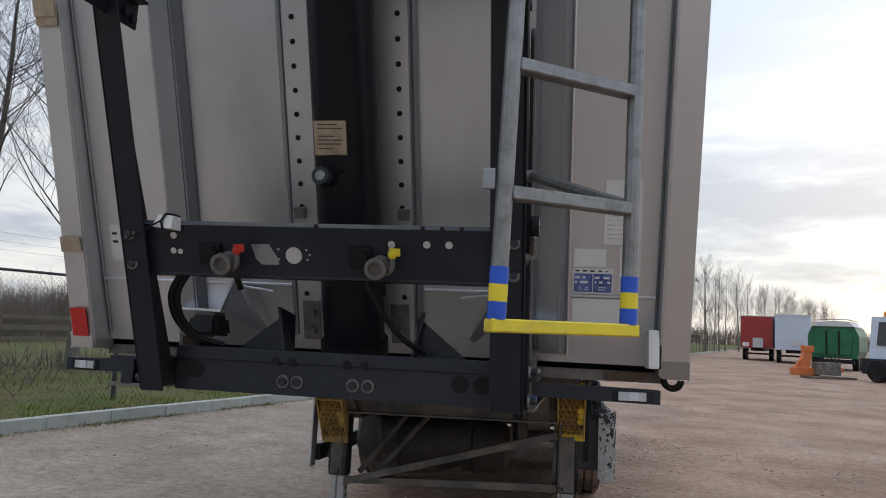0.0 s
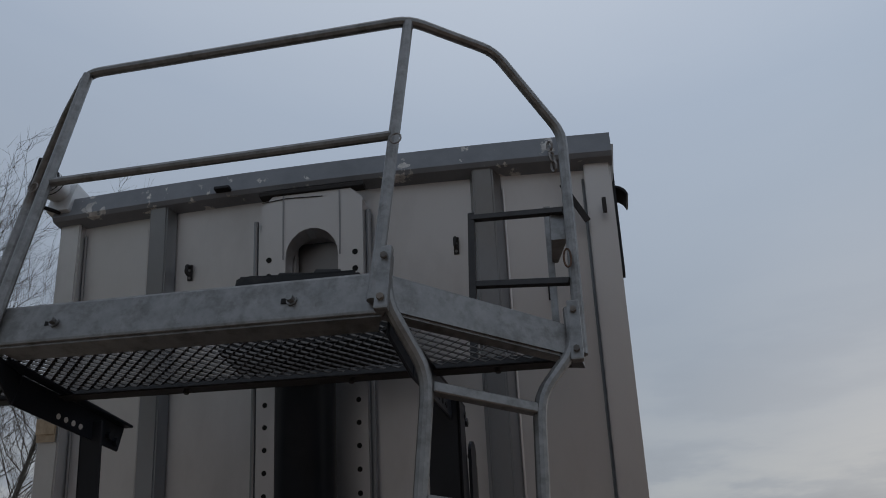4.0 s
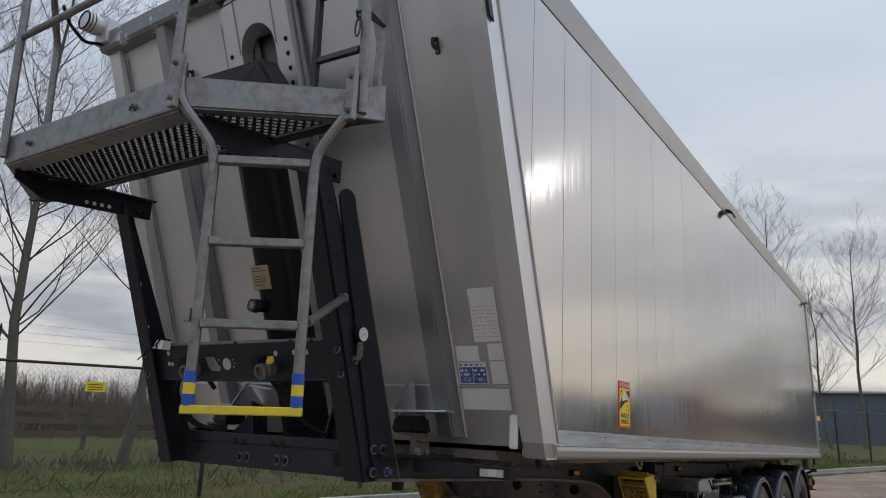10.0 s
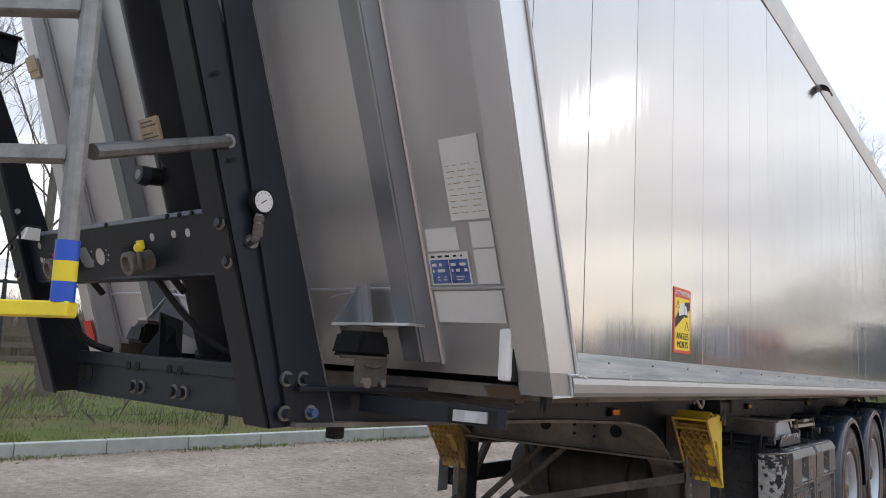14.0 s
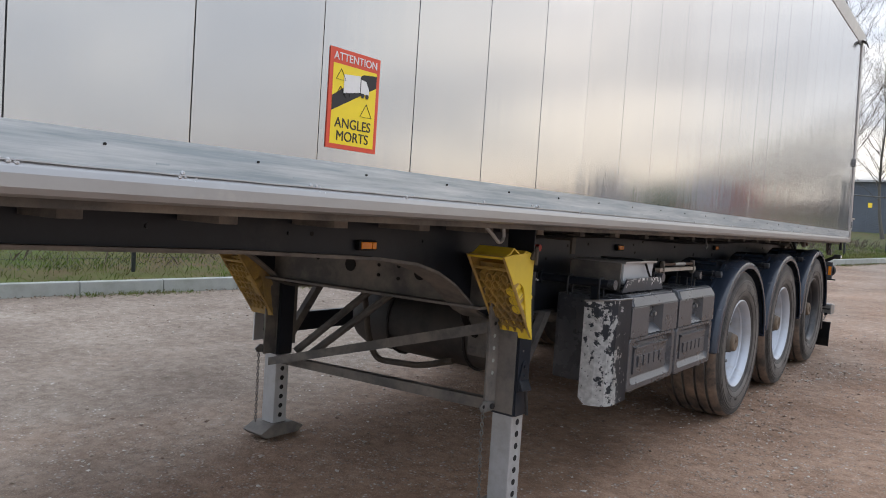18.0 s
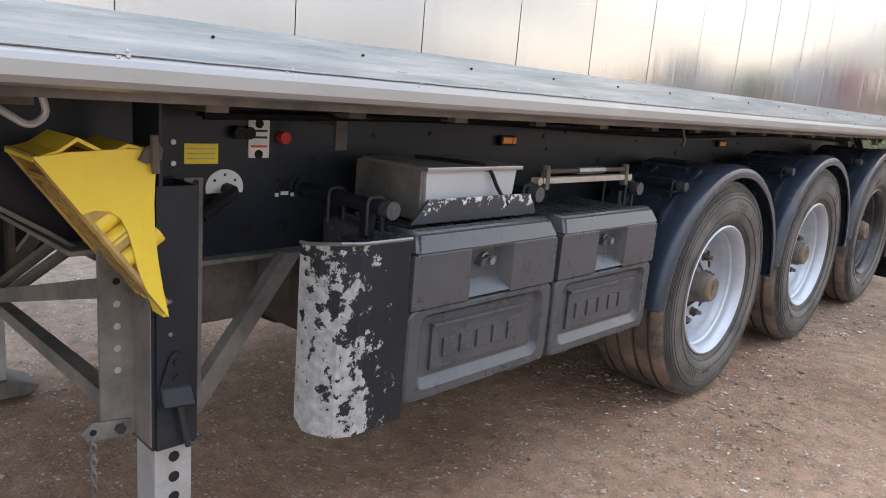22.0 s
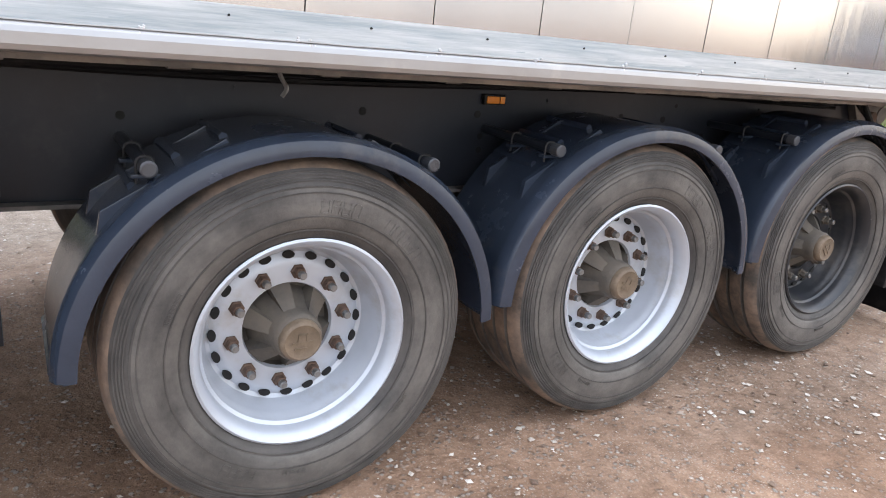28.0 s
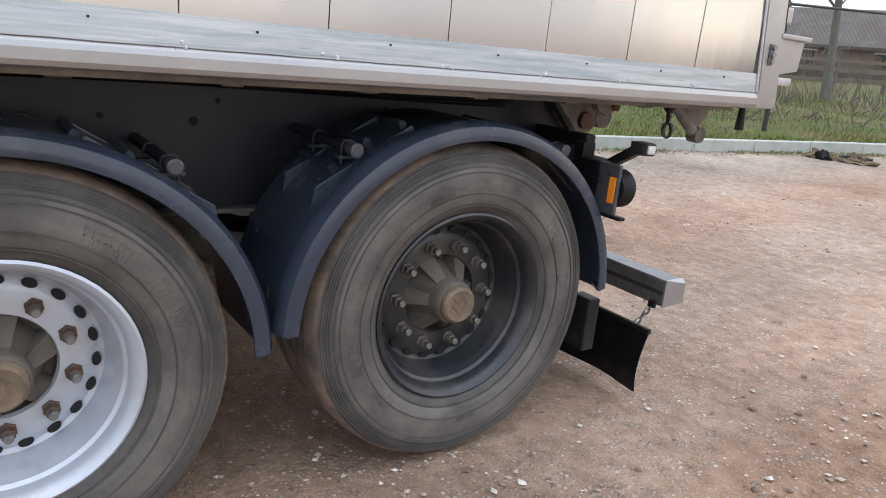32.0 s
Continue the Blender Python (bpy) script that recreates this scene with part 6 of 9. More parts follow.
        for dz in (0.0, -0.055):
            part("white_button", disc((0.703, 2.385, 1.272 + dz), 0.007, "x", 0.006, 10), M_WHITE, ch)
        part("black_button", disc((0.715, 2.590, 1.300), 0.017, "x", 0.03, 14), M_BLACK, ch)
        part("hanger", bx(0.71, 0.86, 2.78, 2.80, 1.335, 1.352, 0.003), M_HUB, ch)
        part("hanger_plate", bx(0.86, 0.872, 2.77, 2.81, 1.27, 1.352, 0.003), M_HUB, ch)
        part("rail_hook", pipe(bend([(0.95, 1.86, 1.400), (0.95, 1.93, 1.358), (0.95, 1.985, 1.322), (0.95, 2.018, 1.345), (0.95, 2.006, 1.396)], 0.03), 0.0075, 8), M_ZINC, ch)
        part("drop_hook", pipe(bend([(0.90, 4.755, 1.39), (0.90, 4.775, 1.345), (0.905, 4.79, 1.325), (0.90, 4.775, 1.30)], 0.015), 0.007, 6), M_GALV, ch)
for y in (-0.2, 0.5, 1.2, 2.15, 3.0, 3.9, 4.75, 5.4, 6.0, 6.65, 7.25, 7.9):
    part("cross_member", bx(-0.66, 0.66, y - 0.04, y + 0.04, 1.18 if y > 2.1 else 1.30, 1.36, 0.004), M_DIRTY, trailer)
for y in np.arange(0.3, 8.3, 0.42):
    part("floor_bearer", bx(-0.9, 0.9, y - 0.03, y + 0.03, 1.36, 1.392, 0.003), M_DIRTY, trailer)
part("hinge_tube", pipe([(-0.75, 8.2, 1.30), (0.75, 8.2, 1.30)], 0.045, 16), M_DIRTY, trailer)
# dark skirt under the rail: bundle of air lines
for q, (x, z) in enumerate(((0.80, 1.365), (0.83, 1.35), (0.86, 1.368))):
    part("air_line", pipe([(x, y, z + 0.012 * math.sin(y * 2.1 + q)) for y in np.linspace(2.4, 7.6, 40)], 0.009, 6), M_BLACK, trailer)

# arch beam between the legs
top = [(x, 1.262) for x in np.linspace(-0.78, 0.80, 18)]


def arch_z(x):
    return 1.012 + 0.012 * (x + 0.5)


lowr = [(x, arch_z(x)) for x in np.linspace(-0.78, 0.80, 18)]
ar = part("arch_beam", prism(top + lowr[::-1], "y", 2.16, 2.18), M_DIRTY, trailer, "dusty steel arch beam between the landing legs")
b = prism([(x, z - 0.006) for x, z in lowr] + [(x, z + 0.006) for x, z in lowr[::-1]], "y", 2.10, 2.24)
part("arch_flange", b, M_DIRTY, ar)
for x, z in ((-0.059, 1.140), (0.404, 1.143)):
    part("hole", disc((x, 2.158, z), 0.036, "y", 0.004, 18), M_HOLE, ar)
for x, z in ((0.14, 1.155), (0.14, 1.105), (0.27, 1.16), (0.27, 1.10), (-0.3, 1.15)):
    part("rivet", disc((x, 2.157, z), 0.009, "y", 0.006, 8), M_HOLE, ar)


def landing_leg(cx, s):
    y0, y1 = 2.232, 2.345
    g = low(2.28)
    zb = 0.553
    # four-sided housing, open at the top
    b = bmesh.new()
    rows = []
    for z, q in ((zb, 0.0), (1.195, 0.0), (1.195, 0.008), (1.0, 0.008)):
        rows.append([b.verts.new((cx + u * (0.066 - q), (y0 + y1) / 2 + w * ((y1 - y0) / 2 - q), z)) for u, w in ((-1, -1), (1, -1), (1, 1), (-1, 1))])
    for a, z in zip(rows, rows[1:]):
        for k in range(4):
            b.faces.new((a[k], a[(k + 1) % 4], z[(k + 1) % 4], z[k]))
    b.faces.new(rows[-1])
    b.faces.new(rows[0][::-1])
    bmesh.ops.recalc_face_normals(b, faces=b.faces[:])
    bmesh.ops.bevel(b, geom=[e for e in b.edges if abs(e.verts[0].co.z - e.verts[1].co.z) > 0.3], offset=0.008, segments=2, affect="EDGES")
    leg = part("landing_leg", b, M_GREY, trailer, "anthracite telescopic landing leg with dusty front")
    part("dusty_face", bx(cx - 0.056, cx + 0.056, y0 - 0.003, y0 - 0.0005, zb + 0.01, 1.17), M_DIRTY, leg)
    part("leg_plate", bx(cx - s * 0.048, cx - s * 0.036, 2.150, y0 - 0.002, 0.565, 1.10, 0.003), M_DIRTY, leg)
    part("inner_tube", bx(cx - 0.052, cx + 0.052, y0 + 0.008, y1 - 0.010, g + 0.05, 0.62, 0.006), M_ZINC, leg, "galvanised inner tube with pin holes")
    for z in np.arange(0.20, 0.56, 0.055):
        part("pin_hole", disc((cx + 0.0525, (y0 + y1) / 2 + 0.0, z - 0.01), 0.014, "x", 0.002, 14), M_HOLE, leg)
    for z in np.arange(0.74, 1.08, 0.055):
        part("plate_hole", disc((cx - s * 0.035, 2.190, z), 0.0085, "x", 0.003, 12), M_KERB if z < 0.93 else M_HOLE, leg)
    # bolted strip behind the leg, up to the chassis
    strip = part("bolt_strip", bx(cx - s * 0.028, cx - s * 0.018, y1 + 0.001, y1 + 0.050, 0.60, 1.20, 0.002), M_DIRTY, leg)
    for k, z in enumerate(np.arange(0.66, 1.19, 0.048)):
        if k in (6, 8, 10):
            part("bolt", disc((cx - s * 0.010, y1 + 0.030, z), 0.013, "x", 0.018, 6), M_DIRTY, strip)
        else:
            part("hole", disc((cx - s * 0.017, y1 + 0.030, z), 0.008, "x", 0.002, 12), M_KERB if z < 0.95 else M_HOLE, strip)
    for y, z in ((2.272, 0.925), (2.272, 0.845)):
        part("bolt", disc((cx + s * 0.067, y, z), 0.005, "x", 0.004, 8), M_DIRTY, leg)
    b = prism([(y0 - 0.10, g + 0.035), (y0 - 0.06, g + 0.004), (y1 + 0.06, g + 0.004), (y1 + 0.10, g + 0.035), (y1 + 0.02, g + 0.075), (y0 - 0.02, g + 0.075)], "x", cx - 0.085, cx + 0.085, 0.006)
    part("foot_plate", b, M_DIRTY, leg)
    tongue = part("lock_tongue", prism([(2.10, 0.60), (2.115, 0.575), (2.17, 0.572), (2.215, 0.575), (2.215, 0.61), (2.13, 0.622)], "x", cx - s * 0.034, cx - s * 0.028, 0.002), M_GALV, leg)
    part("pin_hole", disc((cx - s * 0.027, 2.128, 0.598), 0.008, "x", 0.002, 12), M_HOLE, tongue)
    part("lock_bolt", disc((cx - s * 0.024, 2.190, 0.592), 0.013, "x", 0.014, 6), M_GALV_D, tongue)
    part("safety_chain", chain([(cx - 0.03 * s, 2.128, 0.585), (cx - 0.03 * s, 2.130, 0.40), (cx - 0.025 * s, 2.135, g + 0.10)], 0.005, 0.024), M_CHAIN, leg)
    # crank latch: pointed backing plate, folded block, rod
    xo = cx + s * 0.066
    part("latch_plate", prism([(2.243, 0.665), (2.325, 0.655), (2.330, 0.70), (2.298, 0.795), (2.283, 0.802), (2.268, 0.79), (2.240, 0.70)], "x", xo, xo + s * 0.008, 0.002), M_GREY, leg)
    for z in (0.775, 0.735):
        part("bolt", disc((xo + s * 0.010, 2.284, z), 0.008, "x", 0.008, 8), M_GREY, leg)
    b = hexa([(xo, 2.246, 0.668), (xo + s * 0.030, 2.246, 0.672), (xo + s * 0.030, 2.326, 0.664), (xo, 2.326, 0.660), (xo, 2.244, 0.722), (xo + s * 0.012, 2.244, 0.718), (xo + s * 0.012, 2.322, 0.712), (xo, 2.322, 0.716)])
    bmesh.ops.recalc_face_normals(b, faces=b.faces[:])
    bmesh.ops.bevel(b, geom=b.edges[:], offset=0.004, segments=1, affect="EDGES")
    part("latch_block", b, M_GREY, leg)
    part("latch_rod", pipe([(xo + s * 0.016, 2.288, 0.672), (xo + s * 0.020, 2.300, 0.60), (xo + s * 0.018, 2.310, 0.556)], 0.008, 8), M_GALV_D, leg)
    return leg


LX, RXL = -0.745, 0.862
landing_leg(RXL, 1)
landing_leg(LX, -1)
br = part("leg_brace", hexa([(-0.68, 2.17, 0.50), (-0.68, 2.22, 0.50), (0.80, 2.22, 0.915), (0.80, 2.17, 0.915), (-0.68, 2.17, 0.545), (-0.68, 2.22, 0.545), (0.80, 2.22, 0.965), (0.80, 2.17, 0.965)]), M_DIRTY, trailer, "dusty steel brace between the landing legs")
part("leg_brace", hexa([(-0.68, 2.26, 0.50), (-0.68, 2.30, 0.50), (0.80, 2.27, 0.56), (0.80, 2.22, 0.56), (-0.68, 2.26, 0.545), (-0.68, 2.30, 0.545), (0.80, 2.27, 0.61), (0.80, 2.22, 0.61)]), M_DIRTY, trailer, "dusty steel brace between the landing legs")
for s, cx in ((1, RXL), (-1, LX)):
    b = hexa([(cx - 0.09, 2.34, 0.555), (cx - 0.05, 2.34, 0.555), (cx - 0.05, 2.66, 0.975), (cx - 0.09, 2.66, 0.975), (cx - 0.09, 2.405, 0.555), (cx - 0.05, 2.405, 0.555), (cx - 0.05, 2.715, 0.975), (cx - 0.09, 2.715, 0.975)])
    bmesh.ops.recalc_face_normals(b, faces=b.faces[:])
    part("diagonal_stay", b, M_DIRTY, trailer)
for xa, xz in ((-0.60, -0.30), (-0.48, -0.12)):
    part("inner_stay", pipe([(xa, 2.30, 0.58), (xz, 2.75, 1.05)], 0.022, 8), M_DIRTY, trailer)
part("guard_end", bx(-0.985, -0.972, 2.29, 2.40, 0.585, 1.12, 0.003), M_PALE, trailer)
part("far_side_bar", bx(-0.98, -0.94, 2.4, 4.2, 0.62, 0.74, 0.006), M_GREY, trailer)
part("far_side_bar", bx(-0.98, -0.94, 2.4, 4.2, 0.92, 1.02, 0.006), M_GREY, trailer)
# air tank slung under the chassis, across
tk = part("air_tank", lathe([(-0.73, 0.0), (-0.73, 0.10), (-0.69, 0.185), (-0.61, 0.215), (0.42, 0.215), (0.50, 0.185), (0.54, 0.10), (0.54, 0.0)], 32, "x"), material("dark_dusty_tank_paint", (0.048, 0.045, 0.044), 0.6, 0.0, 0.3, 5.0, (0.085, 0.072, 0.062), 0.58, 3.0, 0.08, 50), trailer, "dusty grey air tank slung under the chassis", True)
tk.matrix_basis = pose(-0.12, 3.15, 0.72)
for x in (-0.35, 0.25):
    part("tank_strap", pipe([(x, 0.222 * math.cos(a), 0.222 * math.sin(a)) for a in np.linspace(0, 6.28, 24)[:-1]], 0.010, 5, None, True), M_GALV_D, tk)
part("tank_pipe", pipe(bend([(-0.62, 2.86, 0.92), (-0.56, 2.86, 0.62), (-0.50, 2.88, 0.48), (-0.15, 2.90, 0.50), (0.05, 2.95, 0.56)], 0.08), 0.02, 8), M_HUB, trailer, smooth=True)
part("valve_block", bx(0.46, 0.58, 2.5, 2.72, 0.72, 1.0, 0.02), M_DIRTY, trailer)
part("hose_bundle", pipe(bend([(0.5, 2.3, 1.1), (0.5, 2.45, 0.85), (0.52, 2.6, 0.80), (0.5, 2.9, 1.05)], 0.1), 0.02, 8), M_BLACK, trailer)

# ---- yellow wheel chocks in their holders above the legs ----


def chock(cx, label, along=1.985, height=0.910, fresh=True):
    ck = tagged(empty("wheel_chock"), label, "wheel chock", "wheel chocks")
    W = 0.092
    # curved ramp outline seen from the side: (forward, height), the curved sole faces the front
    rear = [(0.259, -0.003), (0.246, 0.06), (0.234, 0.135), (0.227, 0.20), (0.226, 0.258), (0.229, 0.32), (0.235, 0.373)]
    top = [(0.158, 0.374), (0.054, 0.367), (-0.005, 0.358)]
    grip = [(0.080, 0.243), (0.105, 0.250), (0.134, 0.246), (0.156, 0.230), (0.170, 0.200), (0.180, 0.165), (0.187, 0.130), (0.196, 0.098), (0.210, 0.064)]
    for sx in (-1, 1):
        b = prism(rear + top + grip, "x", sx * W - 0.004, sx * W + 0.004)
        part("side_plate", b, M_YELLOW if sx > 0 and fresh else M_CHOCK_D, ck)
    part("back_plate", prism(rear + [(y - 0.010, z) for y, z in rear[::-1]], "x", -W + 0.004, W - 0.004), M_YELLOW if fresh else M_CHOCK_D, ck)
    lip = [(0.235, 0.371), (0.175, 0.384), (0.135, 0.366), (0.077, 0.396), (0.04, 0.370), (-0.005, 0.356)]
    part("top_plate", prism(lip + [(y, z - 0.008) for y, z in lip[::-1]], "x", -W + 0.004, W - 0.004), M_YELLOW, ck)
    # honeycomb of open tubes, flush with the sloping sole
    sole, inward = Vector((0, -0.590, 0.807)), Vector((0, 0.807, 0.590))
    foot = Vector((0, 0.250, 0.006))
    b = bmesh.new()
    for j in range(8):
        odd = j % 2
        for i in range(5 - odd):
            x = (i - (2 - 0.5 * odd)) * 0.0365
            along_s = 0.026 + j * 0.0415
            c = foot + sole * along_s + Vector((x, 0, 0))
            deep = min(0.075, 0.016 + along_s * 0.22)
            ring = []
            for rx, ry, off in ((0.0182, 0.0250, deep), (0.0182, 0.0250, 0.0), (0.0145, 0.0205, 0.0), (0.0145, 0.0205, deep * 0.85)):
                ring.append([b.verts.new(c + inward * (off + 0.004) + Vector((math.cos(k * math.pi / 3 + 0.524) * rx, 0, 0)) + sole * (math.sin(k * math.pi / 3 + 0.524) * ry)) for k in range(6)])
            for a, z in zip(ring, ring[1:]):
                for k in range(6):
                    b.faces.new((a[k], a[(k + 1) % 6], z[(k + 1) % 6], z[k]))
            b.faces.new(ring[3])
    bmesh.ops.recalc_face_normals(b, faces=b.faces[:])
    tagged(part("honeycomb", b, M_CHOCK_D, ck, "muddy honeycomb of open cells"), kind="stuff")
    # muddy rim of the sole along both sides, and the open pocket at its top
    for sx in (-1, 1):
        e0, e1 = foot + Vector((sx * (W - 0.004), 0, 0)), foot + sole * 0.428 + Vector((sx * (W - 0.004), 0, 0))
        part("sole_edge", pipe([e0 + inward * 0.006, e1 + inward * 0.006], 0.0075, 5), M_CHOCK_D, ck)
    for q in (0.365, 0.428):
        e = foot + sole * q + inward * 0.006
        part("sole_rib", pipe([e + Vector((-W, 0, 0)), e + Vector((W, 0, 0))], 0.007, 5), M_CHOCK_D, ck)
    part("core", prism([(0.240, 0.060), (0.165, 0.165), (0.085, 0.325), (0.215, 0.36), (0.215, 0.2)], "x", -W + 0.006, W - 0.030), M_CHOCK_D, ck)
    # three tubes that show in the side cut-out
    for q in (0.150, 0.198, 0.246):
        e = foot + sole * q + Vector((W - 0.026, 0, 0))
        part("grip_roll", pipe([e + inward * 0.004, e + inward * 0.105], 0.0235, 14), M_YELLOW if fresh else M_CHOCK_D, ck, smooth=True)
    ck.matrix_basis = trailer.matrix_basis @ pose(cx, along, height)
    return ck


chock(0.888, "yellow plastic wheel chock hung above the near landing leg")
chock(-0.757, "muddy yellow plastic wheel chock hung above the far landing leg", 1.915, 0.792, False)
for cx in (0.888,):
    hd = part("chock_holder", bx(cx - 0.05, cx + 0.085, 2.226, 2.234, 1.20, 1.40, 0.003), M_GREY, trailer)
    part("latch_plate", prism([(2.175, 1.262), (2.19, 1.255), (2.222, 1.262), (2.226, 1.285), (2.215, 1.30), (2.19, 1.29)], "x", cx + 0.097, cx + 0.108, 0.002), M_HUB, hd)
    part("latch_pin", pipe([(cx + 0.110, 2.208, 1.235), (cx + 0.112, 2.204, 1.315)], 0.009, 8), M_HUB, hd)

# ---- tool boxes and what sits on them ----


def toolbox(y0, y1, name_label):
    z0, z1, xf = 0.628, 1.093, 1.205
    tb = part("toolbox", bx(0.80, xf - 0.035, y0 + 0.012, y1 - 0.012, z0 + 0.01, z1 - 0.02, 0.02), M_BOX, trailer, name_label)
    # lid rim, rounded
    b = prism([(y0 + 0.02, z0), (y1 - 0.02, z0), (y1, z0 + 0.025), (y1, z1 - 0.075), (y1 - 0.008, z1 - 0.02), (y1 - 0.03, z1), (y0 + 0.03, z1), (y0 + 0.008, z1 - 0.02), (y0, z1 - 0.075), (y0, z0 + 0.025)], "x", xf - 0.075, xf - 0.040, 0.006)
    door = part("lid", b, M_BOX, tb)
    def loop(bm, x, inset, r, low_z=z0, high_z=0.893):
        ya, yb, za, zb = y0 + inset, y1 - inset, low_z, high_z
        out = []
        for cy, cz, a0 in ((yb - r, zb - r, 0), (ya + r, zb - r, 90), (ya + r, za + r, 180), (yb - r, za + r, 270)):
            out += [bm.verts.new((x, cy + r * math.cos(radians(a0 + 18 * k)), cz + r * math.sin(radians(a0 + 18 * k)))) for k in range(6)]
        return out
    b = bmesh.new()
    loops_ = [loop(b, xf - 0.041, 0.0, 0.03), loop(b, xf - 0.014, 0.0, 0.03), loop(b, xf - 0.004, 0.003, 0.03, z0 + 0.003, 0.890), loop(b, xf, 0.010, 0.028, z0 + 0.010, 0.886),
              loop(b, xf, 0.046, 0.034, 0.660, 0.874), loop(b, xf - 0.003, 0.050, 0.032, 0.664, 0.871), loop(b, xf - 0.017, 0.064, 0.024, 0.684, 0.862), loop(b, xf - 0.019, 0.068, 0.022, 0.688, 0.858)]
    for la, lb_ in zip(loops_, loops_[1:]):
        for k in range(24):
            b.faces.new((la[k], la[(k + 1) % 24], lb_[(k + 1) % 24], lb_[k]))
    b.faces.new(loops_[-1])
    b.faces.new(loops_[0][::-1])
    bmesh.ops.recalc_face_normals(b, faces=b.faces[:])
    part("lid_panel", b, M_BOX, door)
    # overhanging top lip
    b = hexa([(xf - 0.06, y0 - 0.002, z1 - 0.055), (xf + 0.013, y0 + 0.010, z1 - 0.055), (xf + 0.013, y1 - 0.010, z1 - 0.055), (xf - 0.06, y1 + 0.002, z1 - 0.055),
              (xf - 0.06, y0 + 0.012, z1 + 0.006), (xf - 0.016, y0 + 0.030, z1 + 0.002), (xf - 0.016, y1 - 0.030, z1 + 0.002), (xf - 0.06, y1 - 0.012, z1 + 0.006)])
    bmesh.ops.recalc_face_normals(b, faces=b.faces[:])
    bmesh.ops.bevel(b, geom=b.edges[:], offset=0.009, segments=3, affect="EDGES")
    part("lip", b, M_BOX, door, smooth=True)
    ym = (y0 + y1) / 2
    # upper field with the lock recess cut as a frame of four pieces
    b = bmesh.new()
    xo = xf + 0.004
    r0, r1, rz0, rz1 = ym - 0.092, ym + 0.092, 0.90, 1.045
    zl, zu = 0.893, z1 - 0.055
    for a in ((y0 + 0.006, r0, zl, zu), (r1, y1 - 0.006, zl, zu), (r0, r1, rz1, zu)):
        part("field_panel", bx(xf - 0.041, xo, a[0], a[1], a[2], a[3], 0.002), M_BOX, door)
    v = [b.verts.new(p) for p in ((xo, r0, rz0), (xo, r1, rz0), (xf - 0.0395, r1 - 0.03, rz0 + 0.045), (xf - 0.0395, r0 + 0.03, rz0 + 0.045))]
    b.faces.new(v)
    for y, yy in ((r0, r0 + 0.03), (r1, r1 - 0.03)):
        v = [b.verts.new(p) for p in ((xo, y, rz0), (xf - 0.0395, yy, rz0 + 0.045), (xf - 0.0395, yy, rz1), (xo, y, rz1))]
        b.faces.new(v)
    bmesh.ops.remove_doubles(b, verts=b.verts[:], dist=0.0005)
    bmesh.ops.recalc_face_normals(b, faces=b.faces[:])
    for f_ in b.faces:
        if f_.normal.x < 0:
            f_.normal_flip()
    part("lock_recess", b, M_BOX, door)
    lk = part("lock_knob", prism([(ym - 0.034, 0.985), (ym - 0.03, 0.978), (ym + 0.03, 0.983), (ym + 0.034, 0.99), (ym + 0.034, 1.003), (ym + 0.008, 1.006), (ym - 0.028, 0.997)], "x", xf - 0.039, xf - 0.012, 0.003), M_BOX, door)
    part("lock_collar", pipe([(xf - 0.028, ym - 0.014, 1.002), (xf - 0.026, ym, 1.014), (xf - 0.028, ym + 0.012, 1.004)], 0.004, 6), M_GALV, lk)
    part("lock_cylinder", disc((xf - 0.006, ym + 0.004, 0.993), 0.011, "x", 0.012, 14), M_GALV, lk)
    # raised relief panel with a proud upper edge in the sunk field
    part("relief_panel", bx(xf - 0.025, xf - 0.010, y0 + 0.105, y1 - 0.105, 0.705, 0.834, 0.003), M_BOX, door)
    part("relief_edge", bx(xf - 0.022, xf - 0.001, y0 + 0.103, y1 - 0.103, 0.830, 0.840, 0.003), M_BOX, door)
    # embossed brand strip as plain blocks
    w = (y1 - y0 - 0.28) / 5
    for i in range(5):
        ya = y0 + 0.14 + i * w
        part("embossed_block", bx(xf - 0.014, xf - 0.004, ya + w * 0.10, ya + w * 0.86, 0.738, 0.792, 0.003), M_BOX, door)
    for y in (y0 + 0.12, y1 - 0.14):
        part("hinge", bx(xf - 0.05, xf - 0.02, y - 0.03, y + 0.03, z0 - 0.014, z0 + 0.004, 0.004), M_GALV_D, tb)
    for i in range(12):
        y = y0 + 0.06 + i * (y1 - y0 - 0.12) / 11
        part("top_rib", bx(0.84, xf - 0.07, y - 0.008, y + 0.008, z1 - 0.022, z1 - 0.006, 0.003), M_BOX, tb)
    return tb


toolbox(2.775, 3.405, "dark grey plastic toolbox with recessed lock")
toolbox(3.418, 4.045, "dark grey plastic toolbox with ribbed top")
for y, z in ((2.784, 1.14), (3.411, 1.156), (4.049, 1.152)):
    tb = part("carrier_tube", pipe([(0.70, y, z), (1.095, y, z)], 0.021, 16), M_GREY, trailer)
    part("tube_cap", pipe([(1.08, y, z), (1.112, y, z)], 0.0245, 16), M_BOX, tb)
    for xc in (0.87, 1.04) if y < 3 else (0.97, 1.065):
        part("clamp", pipe(bend([(xc, y - 0.027, z - 0.075), (xc, y - 0.027, z + 0.026), (xc, y + 0.027, z + 0.026), (xc, y + 0.027, z - 0.075)], 0.02), 0.0055, 6), M_GALV_D, tb)
    part("hanger", bx(0.99, 1.03, y - 0.012, y + 0.012, 0.70, z, 0.003), M_GREY, tb)
part("flange_plate", disc((0.705, 2.784, 1.14), 0.034, "x", 0.02, 18), M_GREY, trailer)
